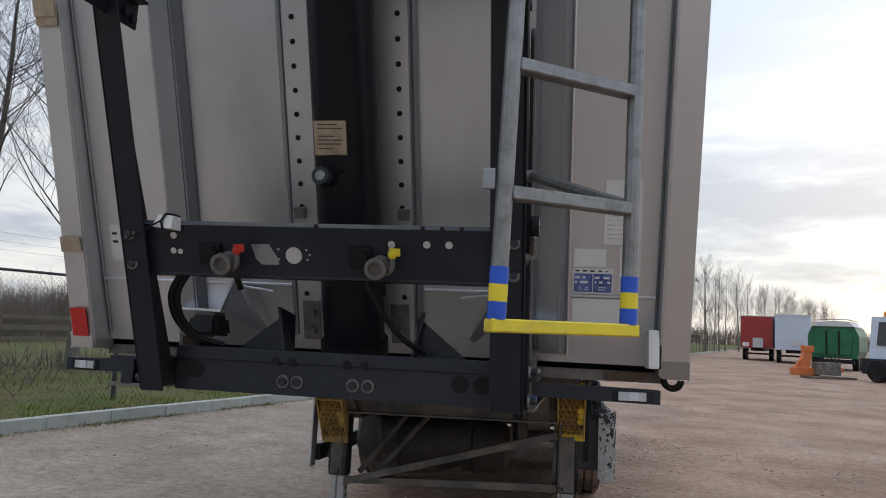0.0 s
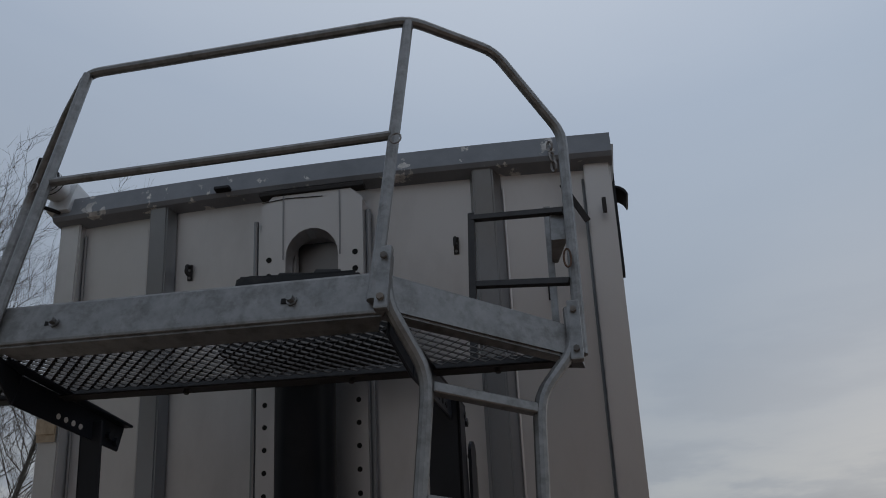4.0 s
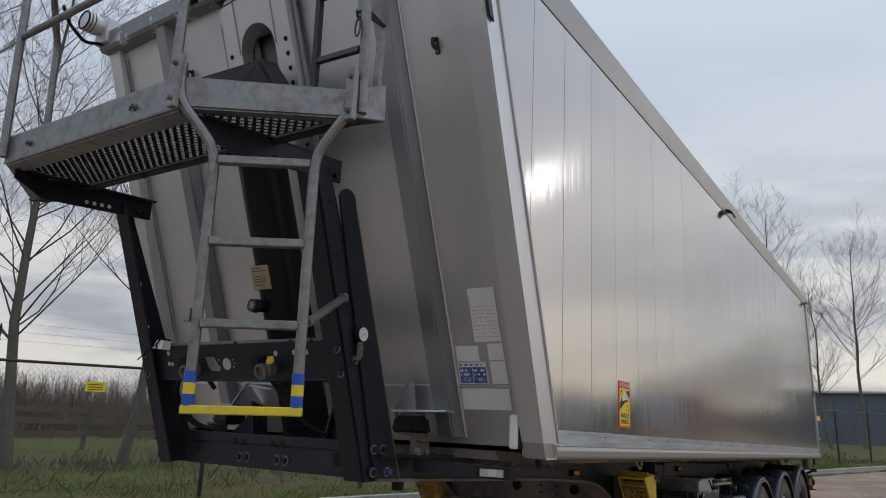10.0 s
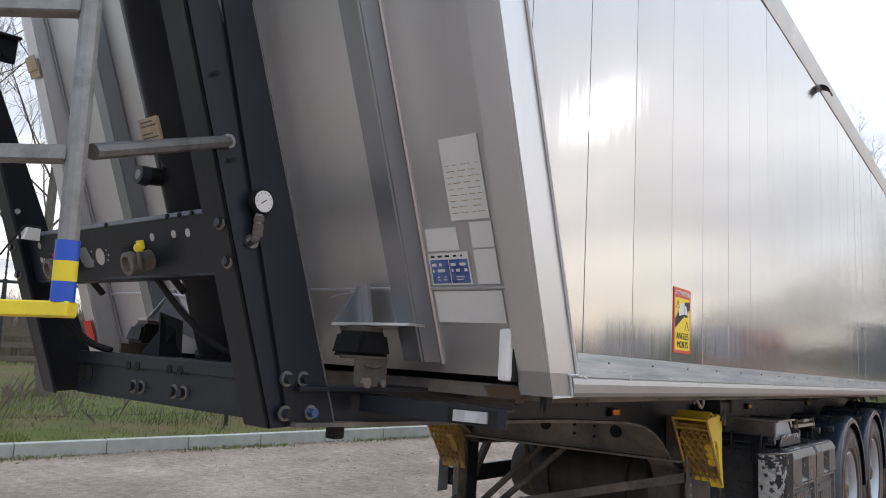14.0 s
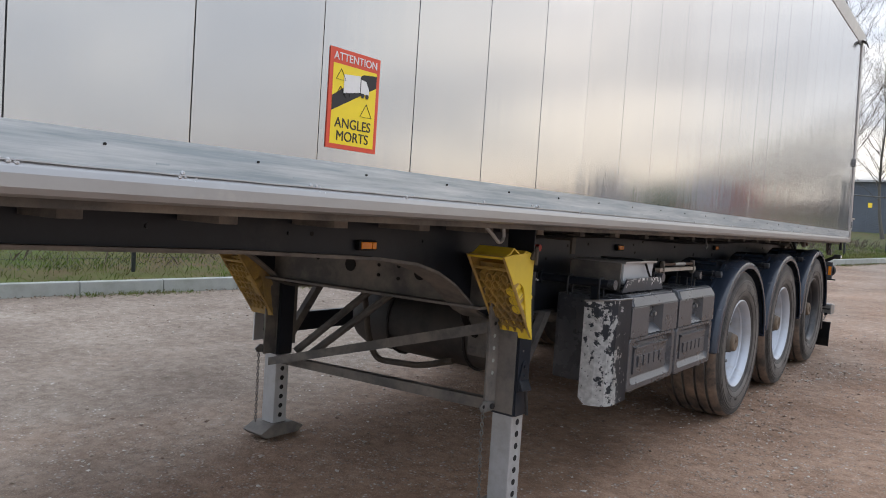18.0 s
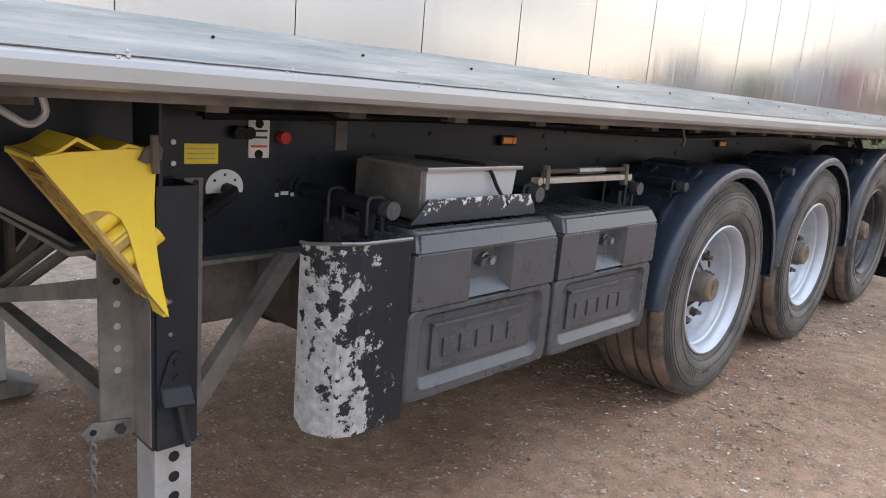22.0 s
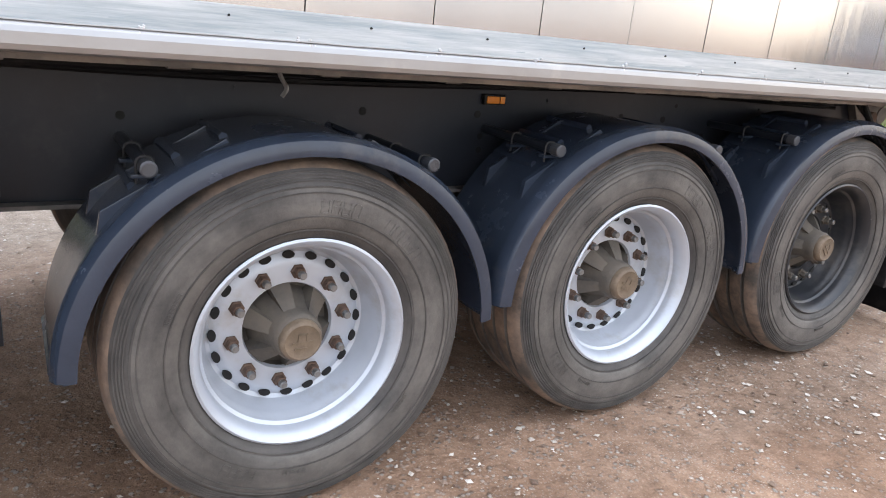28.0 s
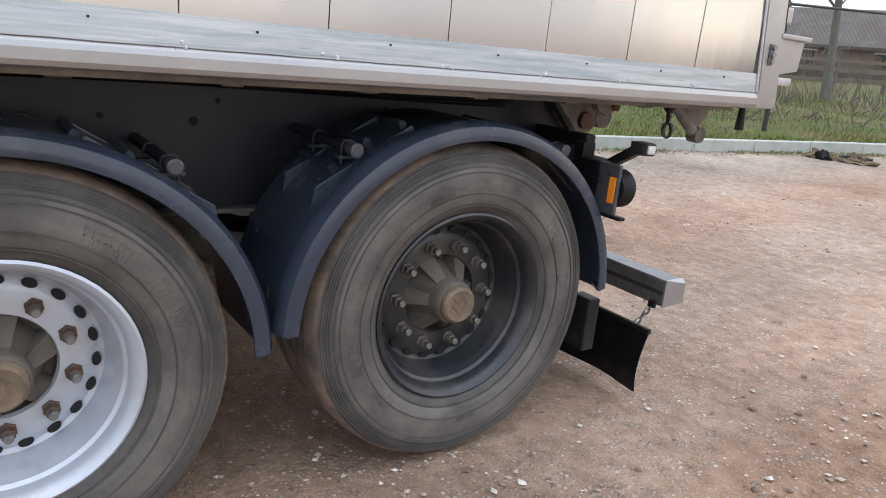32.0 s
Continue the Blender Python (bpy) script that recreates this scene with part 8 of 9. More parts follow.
for _ in range(52000):
    c = rnd.random() ** 1.6 * 7.5
    a = rnd.uniform(-5, 34)
    p = Vector((kx(0), 0, 0)) + KD * a - KN * (0.2 + c)
    if noise.noise((p.x * 0.5, p.y * 0.5, 5)) < -0.22 and rnd.random() < 0.75:
        continue
    hh = rnd.uniform(0.03, 0.11) * (1 + 0.8 * max(0, noise.noise((p.x, p.y, 2))))
    blade(p.x, p.y, 0.12 + min(c, 3) * 0.03, hh, rnd.uniform(0.01, 0.08), rnd.uniform(0.003, 0.007), rnd.uniform(0, 6.28))
for _ in range(6500):
    a = rnd.uniform(-5, 34)
    p = Vector((kx(0), 0, 0)) + KD * a + KN * abs(rnd.gauss(0, 0.11))
    if noise.noise((p.y * 0.8, 0, 9)) < -0.05:
        continue
    blade(p.x, p.y, -0.01, rnd.uniform(0.02, 0.07), rnd.uniform(0.01, 0.06), rnd.uniform(0.003, 0.008), rnd.uniform(0, 6.28))
me = bpy.data.meshes.new("grass_blades")
me.from_pydata(vs, [], fs)
me.materials.append(M_BLADE)
tagged(new("grass_blades", me), "short tufted grass along the kerb", "grass", kind="stuff")
vs, fs = [], []
for _ in range(4200):
    c = rnd.gauss(4.6, 1.5)
    a = rnd.uniform(-6, 36)
    p = Vector((kx(0), 0, 0)) + KD * a - KN * max(1.5, c)
    if noise.noise((p.x * 0.45, p.y * 0.45, 15)) < -0.08:
        continue
    blade(p.x, p.y, 0.15, rnd.uniform(0.08, 0.42), rnd.uniform(-0.2, 0.3), rnd.uniform(0.003, 0.006), rnd.uniform(0, 6.28))
me = bpy.data.meshes.new("dead_stalks")
me.from_pydata(vs, [], fs)
me.materials.append(M_HEDGE)
tagged(new("dead_stalks", me), "brown dead stalks and brambles under the trees", "weeds", kind="stuff")
vs, fs = [], []
for _ in range(2600):
    a = rnd.uniform(-5, 34)
    p = Vector((kx(0), 0, 0)) + KD * a + KN * abs(rnd.gauss(0.02, 0.16))
    az, q = rnd.uniform(0, 6.28), rnd.uniform(0.008, 0.025)
    i = len(vs)
    vs.extend([(p.x + q * math.cos(az + k * 1.57), p.y + q * math.sin(az + k * 1.57) * 0.6, 0.004 + rnd.uniform(0, 0.02)) for k in range(4)])
    fs.append((i, i + 1, i + 2, i + 3))
me = bpy.data.meshes.new("leaf_litter")
me.from_pydata(vs, [], fs)
me.materials.append(M_LITTER)
tagged(new("leaf_litter", me), "dead leaves and soil along the kerb", "leaf litter", kind="stuff")

# loose stones on the yard
vs, fs = [], []
for q in range(27000):
    if q < 17000:
        x, y = rnd.uniform(-6.2, 5.5), rnd.uniform(-3, 14)
    else:
        x, y = rnd.gauss(1.3, 0.9), rnd.uniform(-1, 9.5)
    if x < kx(y) + 0.05:
        continue
    if noise.noise((x * 0.6, y * 0.6, 21)) < 0.0 and rnd.random() < 0.8:
        continue
    r = rnd.choice((0.003, 0.004, 0.004, 0.005, 0.006, 0.006, 0.007, 0.009, 0.011, 0.015)) * rnd.uniform(0.7, 1.2)
    az = rnd.uniform(0, 6.28)
    i = len(vs)
    c, s = math.cos(az), math.sin(az)
    for dx, dy, dz in ((1.2, 0, 0.1), (0.1, 0.8, 0), (-1.1, 0.1, 0.15), (0, -0.9, 0.05), (0.2, 0.1, 0.5), (0, 0, -0.5)):
        dx, dy, dz = dx * rnd.uniform(0.7, 1.2), dy * rnd.uniform(0.7, 1.2), dz * rnd.uniform(0.7, 1.1)
        vs.append((x + r * (dx * c - dy * s), y + r * (dx * s + dy * c), r * dz))
    for f in ((0, 1, 4), (1, 2, 4), (2, 3, 4), (3, 0, 4), (1, 0, 5), (2, 1, 5), (3, 2, 5), (0, 3, 5)):
        fs.append(tuple(i + k for k in f))
me = bpy.data.meshes.new("loose_stones")
me.from_pydata(vs, [], fs)
me.materials.append(M_STONE)
tagged(new("loose_stones", me), "small loose stones scattered on the yard", "stones", kind="stuff")

# kerb stones, one metre each
kerb = tagged(empty("kerb", Matrix.Translation((kx(0), 0, 0)) @ Matrix.Rotation(-math.atan(KS), 4, "Z")), "pale concrete kerb along the yard", "kerb", kind="structure")
b = bx(-0.15, 0.0, 0.004, 0.996, -0.1, 0.165, 0.012)
me_k = bpy.data.meshes.new("kerb_stone")
b.to_mesh(me_k)
b.free()
me_k.materials.append(M_KERB)
for i in range(-7, 75):
    st_ = new("kerb_stone", me_k)
    st_.parent = kerb
    st_.location = (rnd.uniform(-0.004, 0.004), i, rnd.uniform(-0.005, 0.004))
part("kerb_run", bx(-0.15, 0.0, 75, 130, -0.1, 0.165, 0.012), M_KERB, kerb)

# chain-link fence
fen = tagged(empty("chain_link_fence", Matrix.Translation((kx(0, -8.66), 0, 0)) @ Matrix.Rotation(-math.atan(KS), 4, "Z")), "black steel chain-link fence with barbed wire stubs", "fence", kind="")
post = bmesh.new()
bx(-0.03, 0.03, -0.025, 0.025, 0.0, 2.03, 0.004, post)
pipe([(0, 0, 2.03), (0.0, 0, 2.5)], 0.012, 6, post)
for k in range(9):
    bx(0.028, 0.042, -0.012, 0.012, 0.25 + 0.2 * k, 0.27 + 0.2 * k, 0, post)
for k in range(5):
    bx(-0.015, 0.015, -0.018, 0.018, 2.10 + 0.085 * k, 2.115 + 0.085 * k, 0, post)
me_p = bpy.data.meshes.new("post")
post.to_mesh(me_p)
post.free()
me_p.materials.append(M_FENCE)
S0, PS = 2.05 / math.cos(math.atan(KS)), 3.06
for i in range(-5, 36):
    p = new("post", me_p)
    p.parent = fen
    p.location = (0, S0 + PS * i, 0.10)
    p.rotation_euler = (radians(rnd.uniform(-1, 1)), radians(rnd.uniform(-0.8, 0.8)), 0)
part("top_rail", pipe([(0, S0 - 5 * PS, 2.10), (0, S0 + 35 * PS, 2.10)], 0.021, 8), M_FENCE, fen)
part("bottom_wire", pipe([(0.02, S0 - 5 * PS, 0.35), (0.02, S0 + 35 * PS, 0.35)], 0.003, 4), M_FENCE, fen)
for z in (2.28, 2.40, 2.52):
    part("barbed_wire", pipe([(0, S0 + PS * i * 0.5, z + 0.1 - (0.012 if i % 2 else 0)) for i in range(-10, 71)], 0.0018, 4), M_WIRE, fen)
vs, fs = [], []


def strand(p, q, r=0.0016):
    i = len(vs)
    d = (Vector(q) - Vector(p)).normalized()
    s = Vector((1, 0, 0))
    t = d.cross(s)
    for e in (p, q):
        for k in range(3):
            a = k * 2.094
            v = Vector(e) + (s * math.cos(a) + t * math.sin(a)) * r
            vs.append(tuple(v))
    for k in range(3):
        fs.append((i + k, i + (k + 1) % 3, i + 3 + (k + 1) % 3, i + 3 + k))


y0, y1, H0, H1 = S0 - 5 * PS, S0 + 12 * PS, 0.2, 2.09
hh = H1 - H0
step = 0.085
k = -int(hh / step) - 1
while y0 + k * step < y1:
    for sgn in (1, -1):
        ya = y0 + k * step
        p, q = (ya, H0), (ya + hh, H1)
        if sgn < 0:
            p, q = (ya, H1), (ya + hh, H0)
        strand((0.03, p[0], p[1]), (0.03, q[0], q[1]))
    k += 1
me = bpy.data.meshes.new("wire_mesh")
me.from_pydata(vs, [], fs)
me.materials.append(M_WIRE)
wm = new("wire_mesh", me)
wm.parent = fen
tagged(wm, "grey chain-link wire mesh", kind="stuff")
sgn_ = part("warning_plate", bx(0.034, 0.037, 3.30, 3.58, 1.72, 1.86, 0), M_SIGNY, fen, "yellow warning plate on the fence")
for z in (1.82, 1.785, 1.75):
    part("print", bx(0.037, 0.038, 3.34, 3.54, z - 0.008, z + 0.004), M_INK, sgn_)
part("warning_plate", bx(0.034, 0.037, 27.9, 28.2, 1.72, 1.88, 0), M_SIGNY, fen, "yellow warning plate on the fence")

# paddock rails
pad = tagged(empty("paddock_fence", Matrix.Translation((-20.5, 0, 0.2)) @ Matrix.Rotation(-math.atan(KS), 4, "Z")), "weathered wooden post-and-rail paddock fence", "fence")
for i in range(-6, 22):
    part("rail_post", bx(-0.06, 0.06, 2.4 * i - 0.06, 2.4 * i + 0.06, 0, 1.25 + rnd.uniform(-0.05, 0.05), 0.01), M_WOOD, pad)
    for z in (0.45, 0.80, 1.12):
        part("rail", bx(0.06, 0.10, 2.4 * i, 2.4 * i + 2.39, z - 0.07 + rnd.uniform(-0.02, 0.02), z + 0.07 + rnd.uniform(-0.02, 0.02), 0.006), M_WOOD, pad)

# ---- bare poplars ----


def bare_tree(seed, height, r0, levels=4, thin=0.0042):
    rn = random.Random(seed)
    trunk, crown = bmesh.new(), bmesh.new()
    pts, rs = [], []
    x = y = 0.0
    for i in range(9):
        u = i / 8
        pts.append((x, y, u * height * 0.82))
        rs.append(r0 * (1 - 0.86 * u) * (1.25 if i == 0 else 1))
        x += rn.gauss(0, 0.10)
        y += rn.gauss(0, 0.10)
    pipe(pts, rs, 8, trunk)

    def grow(p, d, length, r, depth):
        pp, rr = [p], [r]
        q = p.copy()
        dd = d.copy()
        k = 4 if depth < 2 else 3
        for i in range(k):
            dd = (dd + Vector((rn.gauss(0, 0.13), rn.gauss(0, 0.13), 0.10 + rn.gauss(0, 0.06)))).normalized()
            q = q + dd * (length / k)
            pp.append(q.copy())
            rr.append(r * (1 - 0.8 * (i + 1) / k))
        pipe(pp, rr, 5 if depth == 0 else 3, crown)
        if depth >= levels - 1:
            return
        for _ in range((7, 8, 5, 3)[depth]):
            j = rn.uniform(0.25, 1.0) * k
            i = min(int(j), k - 1)
            at = pp[i].lerp(pp[i + 1], j - i)
            side = Vector((rn.gauss(0, 1), rn.gauss(0, 1), rn.gauss(0.25, 0.5))).normalized()
            grow(at, (dd * 0.62 + side * 0.62).normalized(), length * rn.uniform(0.32, 0.55), max(thin, rr[i] * 0.40), depth + 1)

    for i in range(44):
        u = rn.uniform(0.20, 0.98)
        j = u * 8
        i0 = min(int(j), 7)
        a, z = Vector(pts[i0]), Vector(pts[i0 + 1])
        p = a.lerp(z, j - i0)
        az = rn.uniform(0, 6.28)
        d = Vector((math.cos(az) * 0.72, math.sin(az) * 0.72, 0.60)).normalized()
        grow(p, d, height * (0.34 - 0.20 * u) * rn.uniform(0.7, 1.2), r0 * (0.25 - 0.17 * u), 1)
    t = tagged(empty("bare_tree"), "tall bare poplar with fine twigs beyond the fence", "tree", "row of poplars")
    part("trunk", trunk, M_BARK, t, smooth=True)
    tagged(part("crown", crown, M_TWIG, t, "fine bare twigs"), kind="stuff")
    return t


protos = [bare_tree(3, 14.5, 0.125), bare_tree(8, 13.0, 0.11), bare_tree(21, 15.5, 0.13)]
far_protos = [bare_tree(31, 14.0, 0.14, 4, 0.0052), bare_tree(44, 15.0, 0.15, 4, 0.0052)]
spots = [(-12.8, 4.7), (-12.35, 6.9), (-14.9, 10.5), (-10.6, 12.5), (-10.8, 16.5), (-9.4, 21.0), (-8.2, 26.5), (-6.6, 31.0), (-5.6, 36.0), (-4.2, 40.5), (-2.4, 46.0), (-1.0, 51.0), (-13.8, 0.6), (-14.9, -4.0), (-15.6, 2.6), (-13.5, 8.9), (-17.2, 12.4), (-14.4, 14.0)]
NEAR = len(spots)
for i in range(8):
    y = 56 + i * 6.0
    spots.append((kx(y, -13.0) + rnd.uniform(-2, 2), y))
for i in range(30):
    u = (i / 29) ** 1.15
    spots.append((13.6 + 52 * u + rnd.uniform(-0.6, 0.6), 79 + 108 * u + rnd.uniform(-1.0, 1.0)))
for i, (x, y) in enumerate(spots):
    k = i % 3
    s = rnd.uniform(0.85, 1.1) if i < NEAR + 8 else rnd.uniform(0.74, 0.86)
    wide = s if i < NEAR else s * 0.62
    m = pose(x, y, 0.15, rnd.uniform(-1, 1), rnd.uniform(-1, 1.5), rnd.uniform(0, 360))
    if i < 3:
        protos[i].matrix_basis = m
    elif NEAR <= i < NEAR + 2:
        far_protos[i - NEAR].matrix_basis = m
    else:
        copy_thing(protos[k] if i < NEAR else far_protos[i % 2], m @ Matrix.Diagonal((wide, wide, s, 1))).scale = (wide, wide, s)

# scrub and low woods in the distance


def scrub(name, pts, label, h, n, w=1.2, seed=1):
    rn = random.Random(seed)
    vs, fs = [], []
    for _ in range(n):
        j = rn.uniform(0, len(pts) - 1.001)
        i = int(j)
        a, z = Vector((*pts[i], 0)), Vector((*pts[i + 1], 0))
        p = a.lerp(z, j - i) + Vector((rn.gauss(0, w), rn.gauss(0, w), 0))
        hh = h * rn.uniform(0.45, 1.0) * (0.75 + 0.5 * noise.noise((p.x * 0.12, p.y * 0.12, 4)))
        lx, ly = rn.gauss(0, 0.22) * hh, rn.gauss(0, 0.22) * hh
        r = 0.012 + hh * 0.004
        for k in range(3):
            b0 = p + Vector((lx, ly, hh)) * (0.0 if k == 0 else rn.uniform(0.2, 0.6))
            tip = p + Vector((lx + rn.gauss(0, 0.25) * hh * 0.5, ly + rn.gauss(0, 0.25) * hh * 0.5, hh * rn.uniform(0.7, 1.05)))
            i0 = len(vs)
            for e, q in ((b0, r), (tip, r * 0.35)):
                vs.extend([(e.x - q, e.y, e.z), (e.x + q, e.y - q, e.z), (e.x, e.y + q, e.z)])
            for q in range(3):
                fs.append((i0 + q, i0 + (q + 1) % 3, i0 + 3 + (q + 1) % 3, i0 + 3 + q))
    me = bpy.data.meshes.new(name)
    me.from_pydata(vs, [], fs)
    me.materials.append(M_HEDGE)
    return tagged(new(name, me), label, "hedge", kind="stuff")


scrub("scrub_hedge", [(-30, -10), (-27, 8), (-22, 26), (-17, 48), (-10, 75)], "brown leafless scrub along the paddock", 2.7, 5200, 1.6, 2)
scrub("scrub_near", [(-13.5, -6), (-12.0, 6), (-10.8, 14), (-9, 22), (-6, 34)], "thin leafless brambles below the poplars", 1.1, 480, 0.9, 4)
scrub("far_wood", [(-160, -40), (-130, 60), (-90, 140), (-30, 200), (60, 240), (160, 260)], "distant leafless woodland", 9.0, 9000, 6.0, 6)
scrub("mid_wood", [(-75, -20), (-62, 20), (-50, 60), (-36, 100)], "leafless thicket beyond the paddock", 5.0, 7000, 3.5, 8)

# long shed behind the poplars
shed = tagged(empty("long_shed", pose(-7.5, 62, 0, 0, 0, -8)), "long blue-grey sheet metal shed", "shed")
M_SHED = material("blue_grey_cladding", (0.13, 0.155, 0.19), 0.6, 0.1, 0.08, 2.0, (0.10, 0.115, 0.14), 0.6, 0.4, 0.05, 20)
part("wall", bx(-17, 17, 0, 12, 0, 4.0), M_SHED, shed)
part("roof", prism([(-17.3, 4.0), (17.3, 4.0), (17.3, 4.15), (-17.3, 4.15)], "y", -0.3, 12.3), M_PALE, shed)
for i in range(34):
    part("cladding_rib", bx(-16.8 + i, -16.72 + i, -0.04, 0.0, 0.1, 3.98), M_SHED, shed)

# low farmhouse beyond the paddock
M_GLASS = material("dark_cab_glass", (0.02, 0.025, 0.03), 0.1, 0.0, 0.1, 2.0, bump=0)
M_TILE = material("dark_brown_roof_tiles", (0.085, 0.070, 0.062), 0.85, 0.0, 0.25, 3.0, (0.13, 0.12, 0.10), 0.6, 0.8, 0.3, 12)
M_BRICKW = material("red_brown_farm_wall", (0.20, 0.135, 0.105), 0.9, 0.0, 0.2, 3.0, (0.15, 0.11, 0.09), 0.6, 1.0, 0.2, 12)
farm = tagged(empty("farmhouse", pose(-30, 60, 0.1, 0, 0, 20)), "low farmhouse with a long dark tiled roof", "house")
part("wall", bx(-11, 11, -3.6, 3.6, 0, 2.2), M_BRICKW, farm)
part("roof", prism([(-4.2, 2.0), (0, 4.6), (4.2, 2.0), (4.2, 2.2), (0, 4.85), (-4.2, 2.2)], "x", -11.5, 11.5), M_TILE, farm)
part("chimney", bx(-4.3, -3.6, -0.35, 0.35, 4.3, 5.6), M_BRICKW, farm)
for x in (-8, -3.5, 2, 7):
    wi = part("window", bx(x - 0.6, x + 0.6, -3.68, -3.6, 0.8, 1.8), M_GLASS, farm)
    part("frame", bx(x - 0.7, x + 0.7, -3.72, -3.68, 1.78, 1.88), M_WHITE, wi)
part("roof_window", prism([(-2.6, 3.05), (-2.0, 3.42), (-1.96, 3.52), (-2.64, 3.10)], "x", 3.6, 4.3), M_WHITE, farm)

# ---- vehicles at the far side of the yard ----
M_VRED = material("red_box_paint", (0.34, 0.035, 0.03), 0.45, 0.0, 0.08, 1.0, (0.24, 0.05, 0.045), 0.65, 1.0)
M_VBLUE = material("dark_blue_sheeting", (0.025, 0.05, 0.16), 0.5, 0.0, 0.1, 1.0)
M_VWHITE = material("pale_blue_white_box", (0.52, 0.57, 0.66), 0.5, 0.0, 0.05, 1.0)
M_VGREEN = material("green_tank_paint", (0.012, 0.13, 0.055), 0.4, 0.0, 0.12, 1.0, (0.01, 0.08, 0.04), 0.6, 1.5)
M_VORANGE = material("orange_machine_paint", (0.62, 0.16, 0.04), 0.55, 0.0, 0.15, 3.0, (0.30, 0.10, 0.05), 0.6, 3.0)


def box_trailer(m, front_mat, side_mat, label, length=9.0):
    t = tagged(empty("box_trailer", m), label, "trailer", "parked trailers")
    part("box", bx(-1.25, 1.25, 0, length, 1.05, 3.75, 0.04), front_mat, t)
    part("side_sheet", bx(1.252, 1.27, 0.1, length, 1.1, 3.7), side_mat, t)
    part("side_sheet", bx(-1.27, -1.252, 0.1, length, 1.1, 3.7), side_mat, t)
    part("roof_edge", bx(-1.27, 1.27, -0.03, length, 3.72, 3.80, 0.01), M_PALE, t)
    part("chassis", bx(-0.5, 0.5, 0.3, length - 0.3, 0.8, 1.05), M_BLACK, t)
    part("underrun", bx(-1.1, 1.1, 0.0, 0.12, 0.5, 0.65), M_BLACK, t)
    for y in (1.4, 2.7):
        for s in (-1, 1):
            part("wheel", lathe([(-0.15, 0.0), (-0.15, 0.45), (-0.12, 0.5), (0.12, 0.5), (0.15, 0.45), (0.15, 0.0)], 18), M_BLACK, t).matrix_basis = pose(s * 1.05, y, 0.5)
    return t


ta = box_trailer(pose(16.9, 62.2, 0, 0, 0, -18.4), M_VRED, M_VBLUE, "parked trailer with red rear and blue side")
part("rear_frame", bx(-0.3, 0.5, -0.06, 0.0, 1.1, 1.9), M_PALE, ta)
part("rear_lamp", bx(-1.1, -0.6, -0.05, 0.0, 1.15, 1.5, 0.02), M_WHITE, ta)
tb_ = box_trailer(pose(18.25, 56.9, 0, 0, 0, -17.5), M_VWHITE, M_VWHITE, "parked trailer with pale white-blue box body")
part("rear_patch", bx(-0.2, 0.6, -0.04, 0.0, 1.4, 1.8), M_PALE, tb_)
box_trailer(pose(37, 88, 0, 0, 0, -60), M_PALE, M_PALE, "long pale trailer parked at the back", 12)

tk = tagged(empty("tanker_trailer", pose(17.6, 46.5, 0, 0, 0, -26)), "green waste tanker body with a white top", "tanker")
ring = [(-1.3, 0.75), (-1.45, 1.2), (-1.45, 2.2), (-1.2, 2.75), (1.2, 2.75), (1.45, 2.2), (1.45, 1.2), (1.3, 0.75)]
part("tank_body", prism(ring, "y", 0, 5.0, 0.05), M_VGREEN, tk)
part("tank_top", prism([(-1.25, 2.75), (-0.9, 3.05), (0.9, 3.05), (1.25, 2.75)], "y", -0.1, 5.0, 0.03), M_PALE, tk)
part("rear_door", prism([(-1.0, 1.0), (-1.1, 2.2), (-0.8, 2.55), (0.8, 2.55), (1.1, 2.2), (1.0, 1.0)], "y", -0.12, 0.0, 0.03), M_VGREEN, tk)
for x in (-0.35, 0.35):
    part("door_bar", bx(x - 0.05, x + 0.05, -0.18, -0.12, 1.0, 2.5, 0.01), M_BLACK, tk)
part("walkway", bx(-0.3, 0.9, 0.2, 4.8, 3.05, 3.10), M_GALV, tk)
part("hose_rail", pipe([(-0.9, 0, 3.2), (0.9, 0, 3.2), (0.9, 4.8, 3.2)], 0.03, 6), M_GALV, tk)
part("bumper", bx(-1.2, 1.2, -0.2, 0.0, 0.45, 0.7, 0.02), M_BLACK, tk)
for s in (-1, 1):
    for y in (1.2, 2.6):
        part("wheel", lathe([(-0.18, 0.0), (-0.18, 0.46), (-0.14, 0.52), (0.14, 0.52), (0.18, 0.46), (0.18, 0.0)], 18), M_BLACK, tk).matrix_basis = pose(s * 1.15, y, 0.52)

mc = tagged(empty("farm_implement", pose(12.3, 34.0, 0, 0, 0, 18)), "orange farm implement with black steel pallets", "implement")
part("frame", bx(-0.9, 0.4, -0.2, 0.2, 0.1, 0.45, 0.03), M_VORANGE, mc)
part("mast", hexa([(-0.6, -0.15, 0.45), (-0.1, -0.15, 0.45), (-0.1, 0.15, 0.45), (-0.6, 0.15, 0.45), (-0.25, -0.12, 1.35), (0.1, -0.12, 1.35), (0.1, 0.12, 1.35), (-0.25, 0.12, 1.35)]), M_VORANGE, mc)
part("mast_head", bx(-0.35, 0.15, -0.15, 0.15, 1.2, 1.5, 0.04), M_VORANGE, mc)
part("side_arm", pipe([(-0.9, 0, 0.3), (-0.5, 0, 0.8), (-0.1, 0, 0.9)], 0.06, 8), M_VORANGE, mc)
part("cross_tube", bx(0.4, 1.7, -0.12, 0.12, 0.3, 0.5, 0.02), M_VORANGE, mc)
part("black_bin", bx(0.1, 1.2, -0.6, 0.0, 0.15, 0.75, 0.04), M_DIRTY, mc)
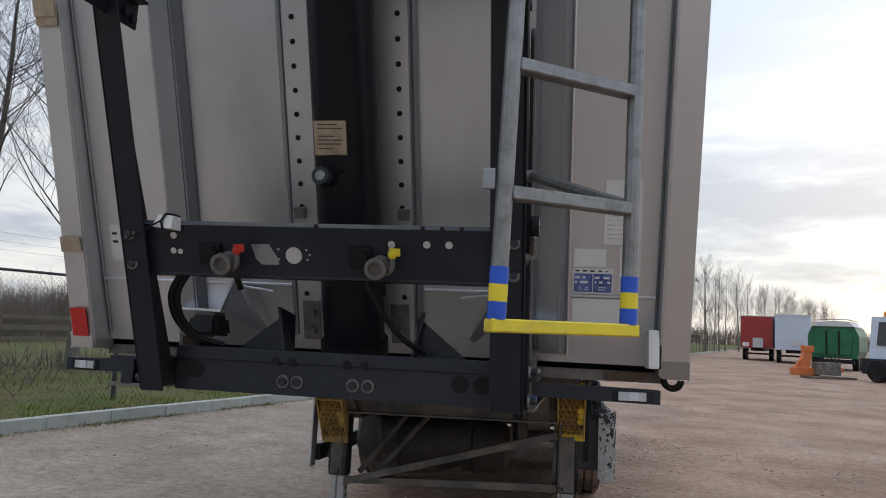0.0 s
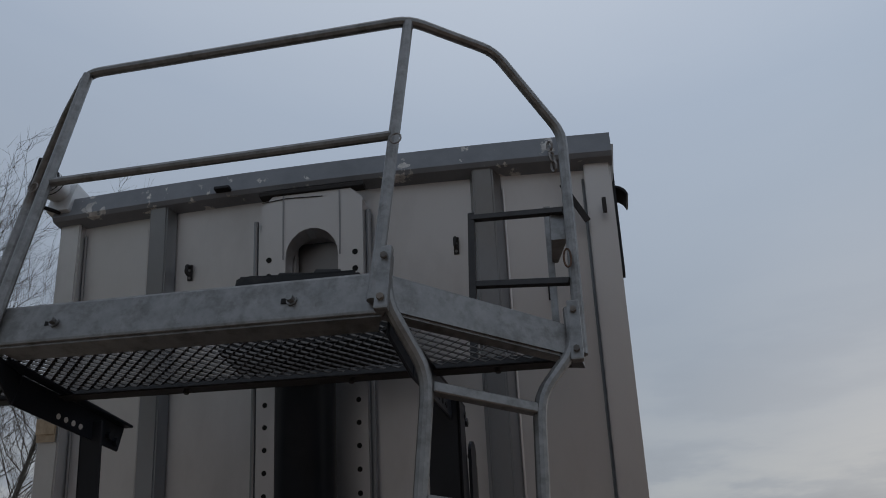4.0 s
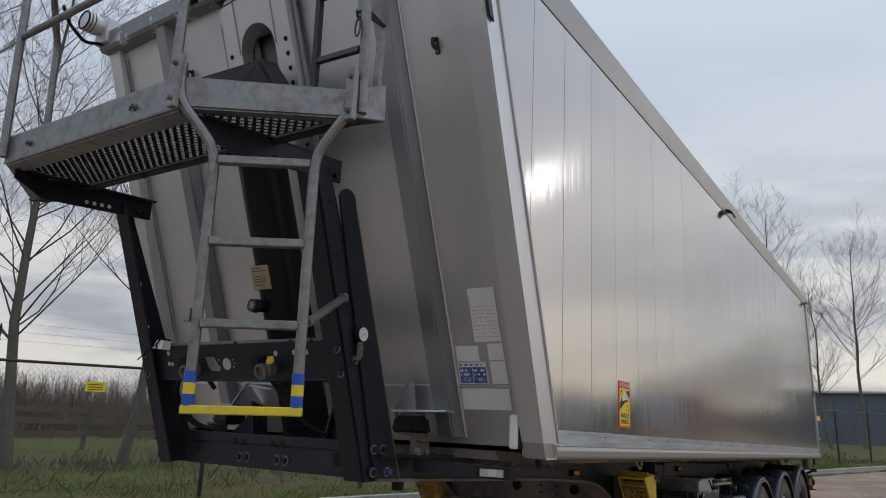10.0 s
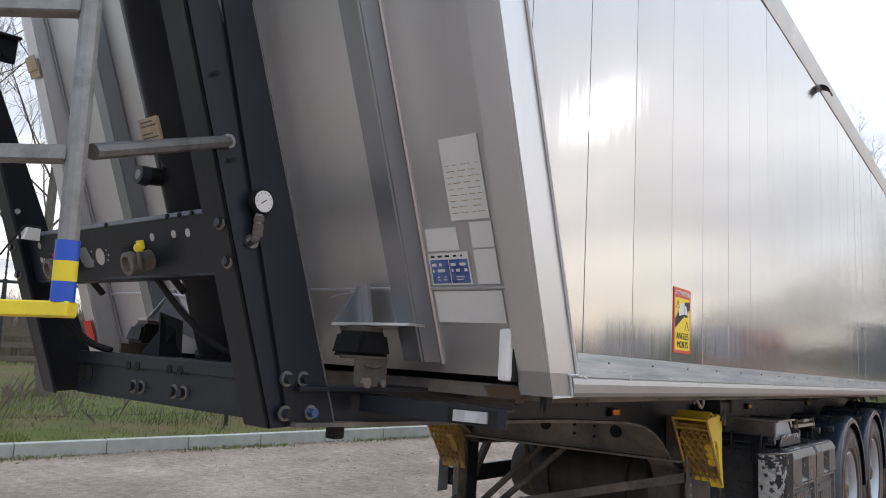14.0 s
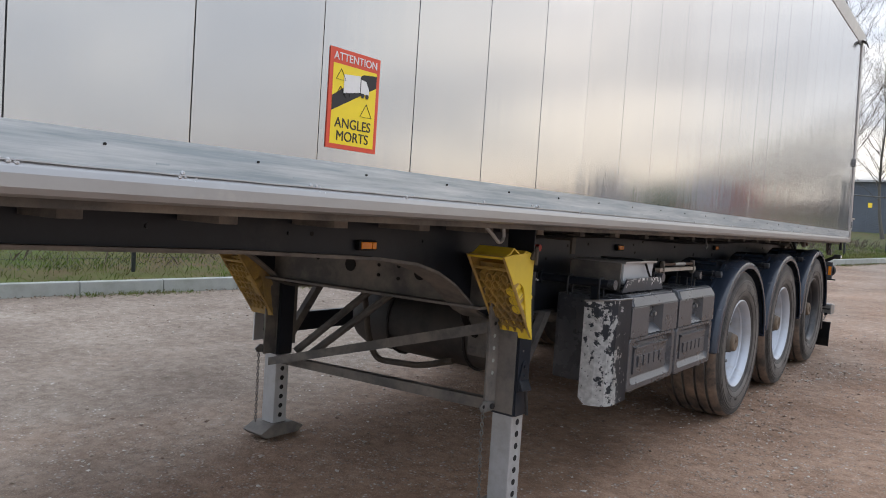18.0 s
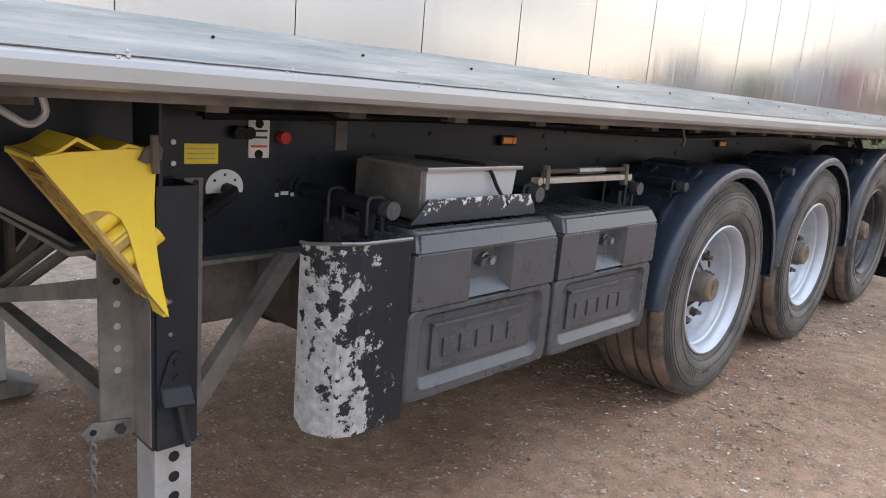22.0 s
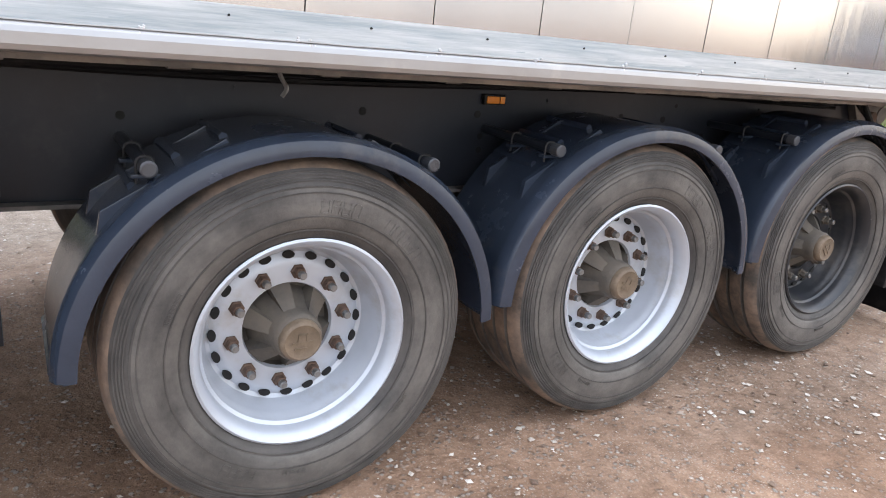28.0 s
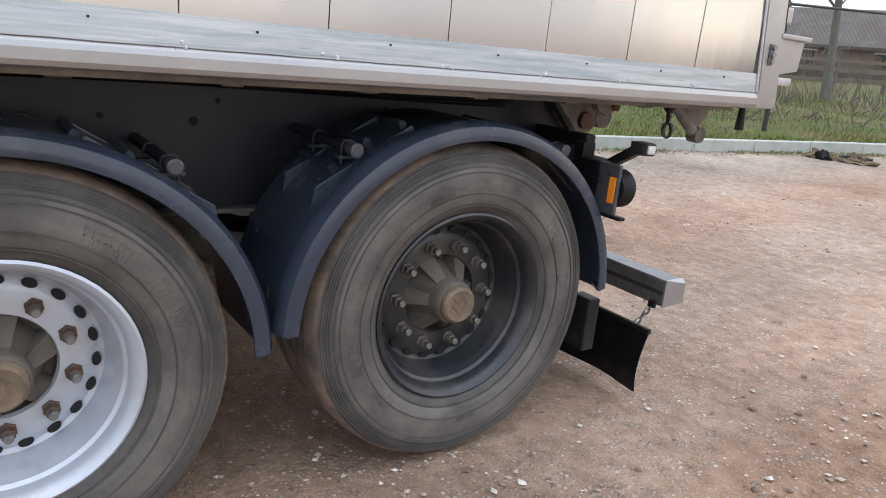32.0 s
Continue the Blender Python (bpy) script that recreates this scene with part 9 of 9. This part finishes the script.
for i in range(5):
    part("pallet_slat", bx(-0.6, 1.8, -0.9 + i * 0.16, -0.8 + i * 0.16, 0.02, 0.10, 0.01), M_WOOD, mc)
for i in range(6):
    part("tine", pipe([(0.3 + 0.2 * i, -0.3, 0.75), (0.35 + 0.2 * i, -0.25, 1.0)], 0.03, 6), M_BLACK, mc)

cb = tagged(empty("yard_tractor", pose(15.6, 32.5, 0, 0, 0, 32)), "pale yard truck cab with orange beacon", "truck")
part("cab", hexa([(-0.8, -0.7, 1.0), (0.9, -0.7, 1.0), (0.9, 0.9, 1.0), (-0.8, 0.9, 1.0), (-0.6, -0.6, 2.95), (0.8, -0.6, 2.95), (0.8, 0.85, 2.95), (-0.6, 0.85, 2.95)]), M_VWHITE, cb)
part("side_window", hexa([(-0.79, -0.45, 1.65), (-0.77, -0.45, 1.65), (-0.77, 0.5, 1.65), (-0.79, 0.5, 1.65), (-0.68, -0.4, 2.7), (-0.66, -0.4, 2.7), (-0.66, 0.45, 2.7), (-0.68, 0.45, 2.7)]), M_GLASS, cb)
part("rear_window", hexa([(-0.5, -0.72, 1.7), (0.7, -0.72, 1.7), (0.7, -0.70, 1.7), (-0.5, -0.70, 1.7), (-0.45, -0.64, 2.75), (0.65, -0.64, 2.75), (0.65, -0.62, 2.75), (-0.45, -0.62, 2.75)]), M_GLASS, cb)
part("beacon", lathe([(2.95, 0.0), (2.95, 0.09), (3.15, 0.08), (3.2, 0.0)], 12, "z"), M_ORANGE, cb).matrix_basis = pose(-0.42, 0.3, 0)
part("side_panel", bx(-1.0, -0.82, -0.9, 1.1, 0.35, 1.05, 0.03), M_GREY, cb)
part("chassis", bx(-0.85, 0.9, -2.8, 1.2, 0.55, 1.0, 0.03), M_BLACK, cb)
part("bumper", bx(-1.1, -0.7, -1.2, 0.4, 0.3, 0.6, 0.03), M_VORANGE, cb)
for s in (-0.95, 0.95):
    for y in (-1.8, 0.3):
        part("wheel", lathe([(-0.16, 0.0), (-0.16, 0.46), (-0.12, 0.52), (0.12, 0.52), (0.16, 0.46), (0.16, 0.0)], 18), M_BLACK, cb).matrix_basis = pose(s, y, 0.52)
# dark heap of rags by the far kerb: crumpled folds over a flat core
rg = random.Random(5)
heap = tagged(empty("rag_heap", pose(-2.25, 16.1, 0.0, 0, 0, 20)), "dark heap of wet rags and leaves by the kerb", "rubbish")
for k in range(7):
    hp = bmesh.new()
    bmesh.ops.create_icosphere(hp, subdivisions=3, radius=1)
    sx_, sy_, sz_ = rg.uniform(0.10, 0.22), rg.uniform(0.08, 0.16), rg.uniform(0.05, 0.12)
    ox, oy = rg.uniform(-0.28, 0.28), rg.uniform(-0.10, 0.10)
    for v in hp.verts:
        q = 1 + 0.9 * noise.noise(v.co * 2.4 + Vector((k * 3.1, 0, 0)))
        v.co = Vector((ox + v.co.x * sx_ * q, oy + v.co.y * sy_ * q, max(-0.01, v.co.z * sz_ * q)))
    part("rag", hp, M_BLACK if k % 2 else M_LITTER, heap)
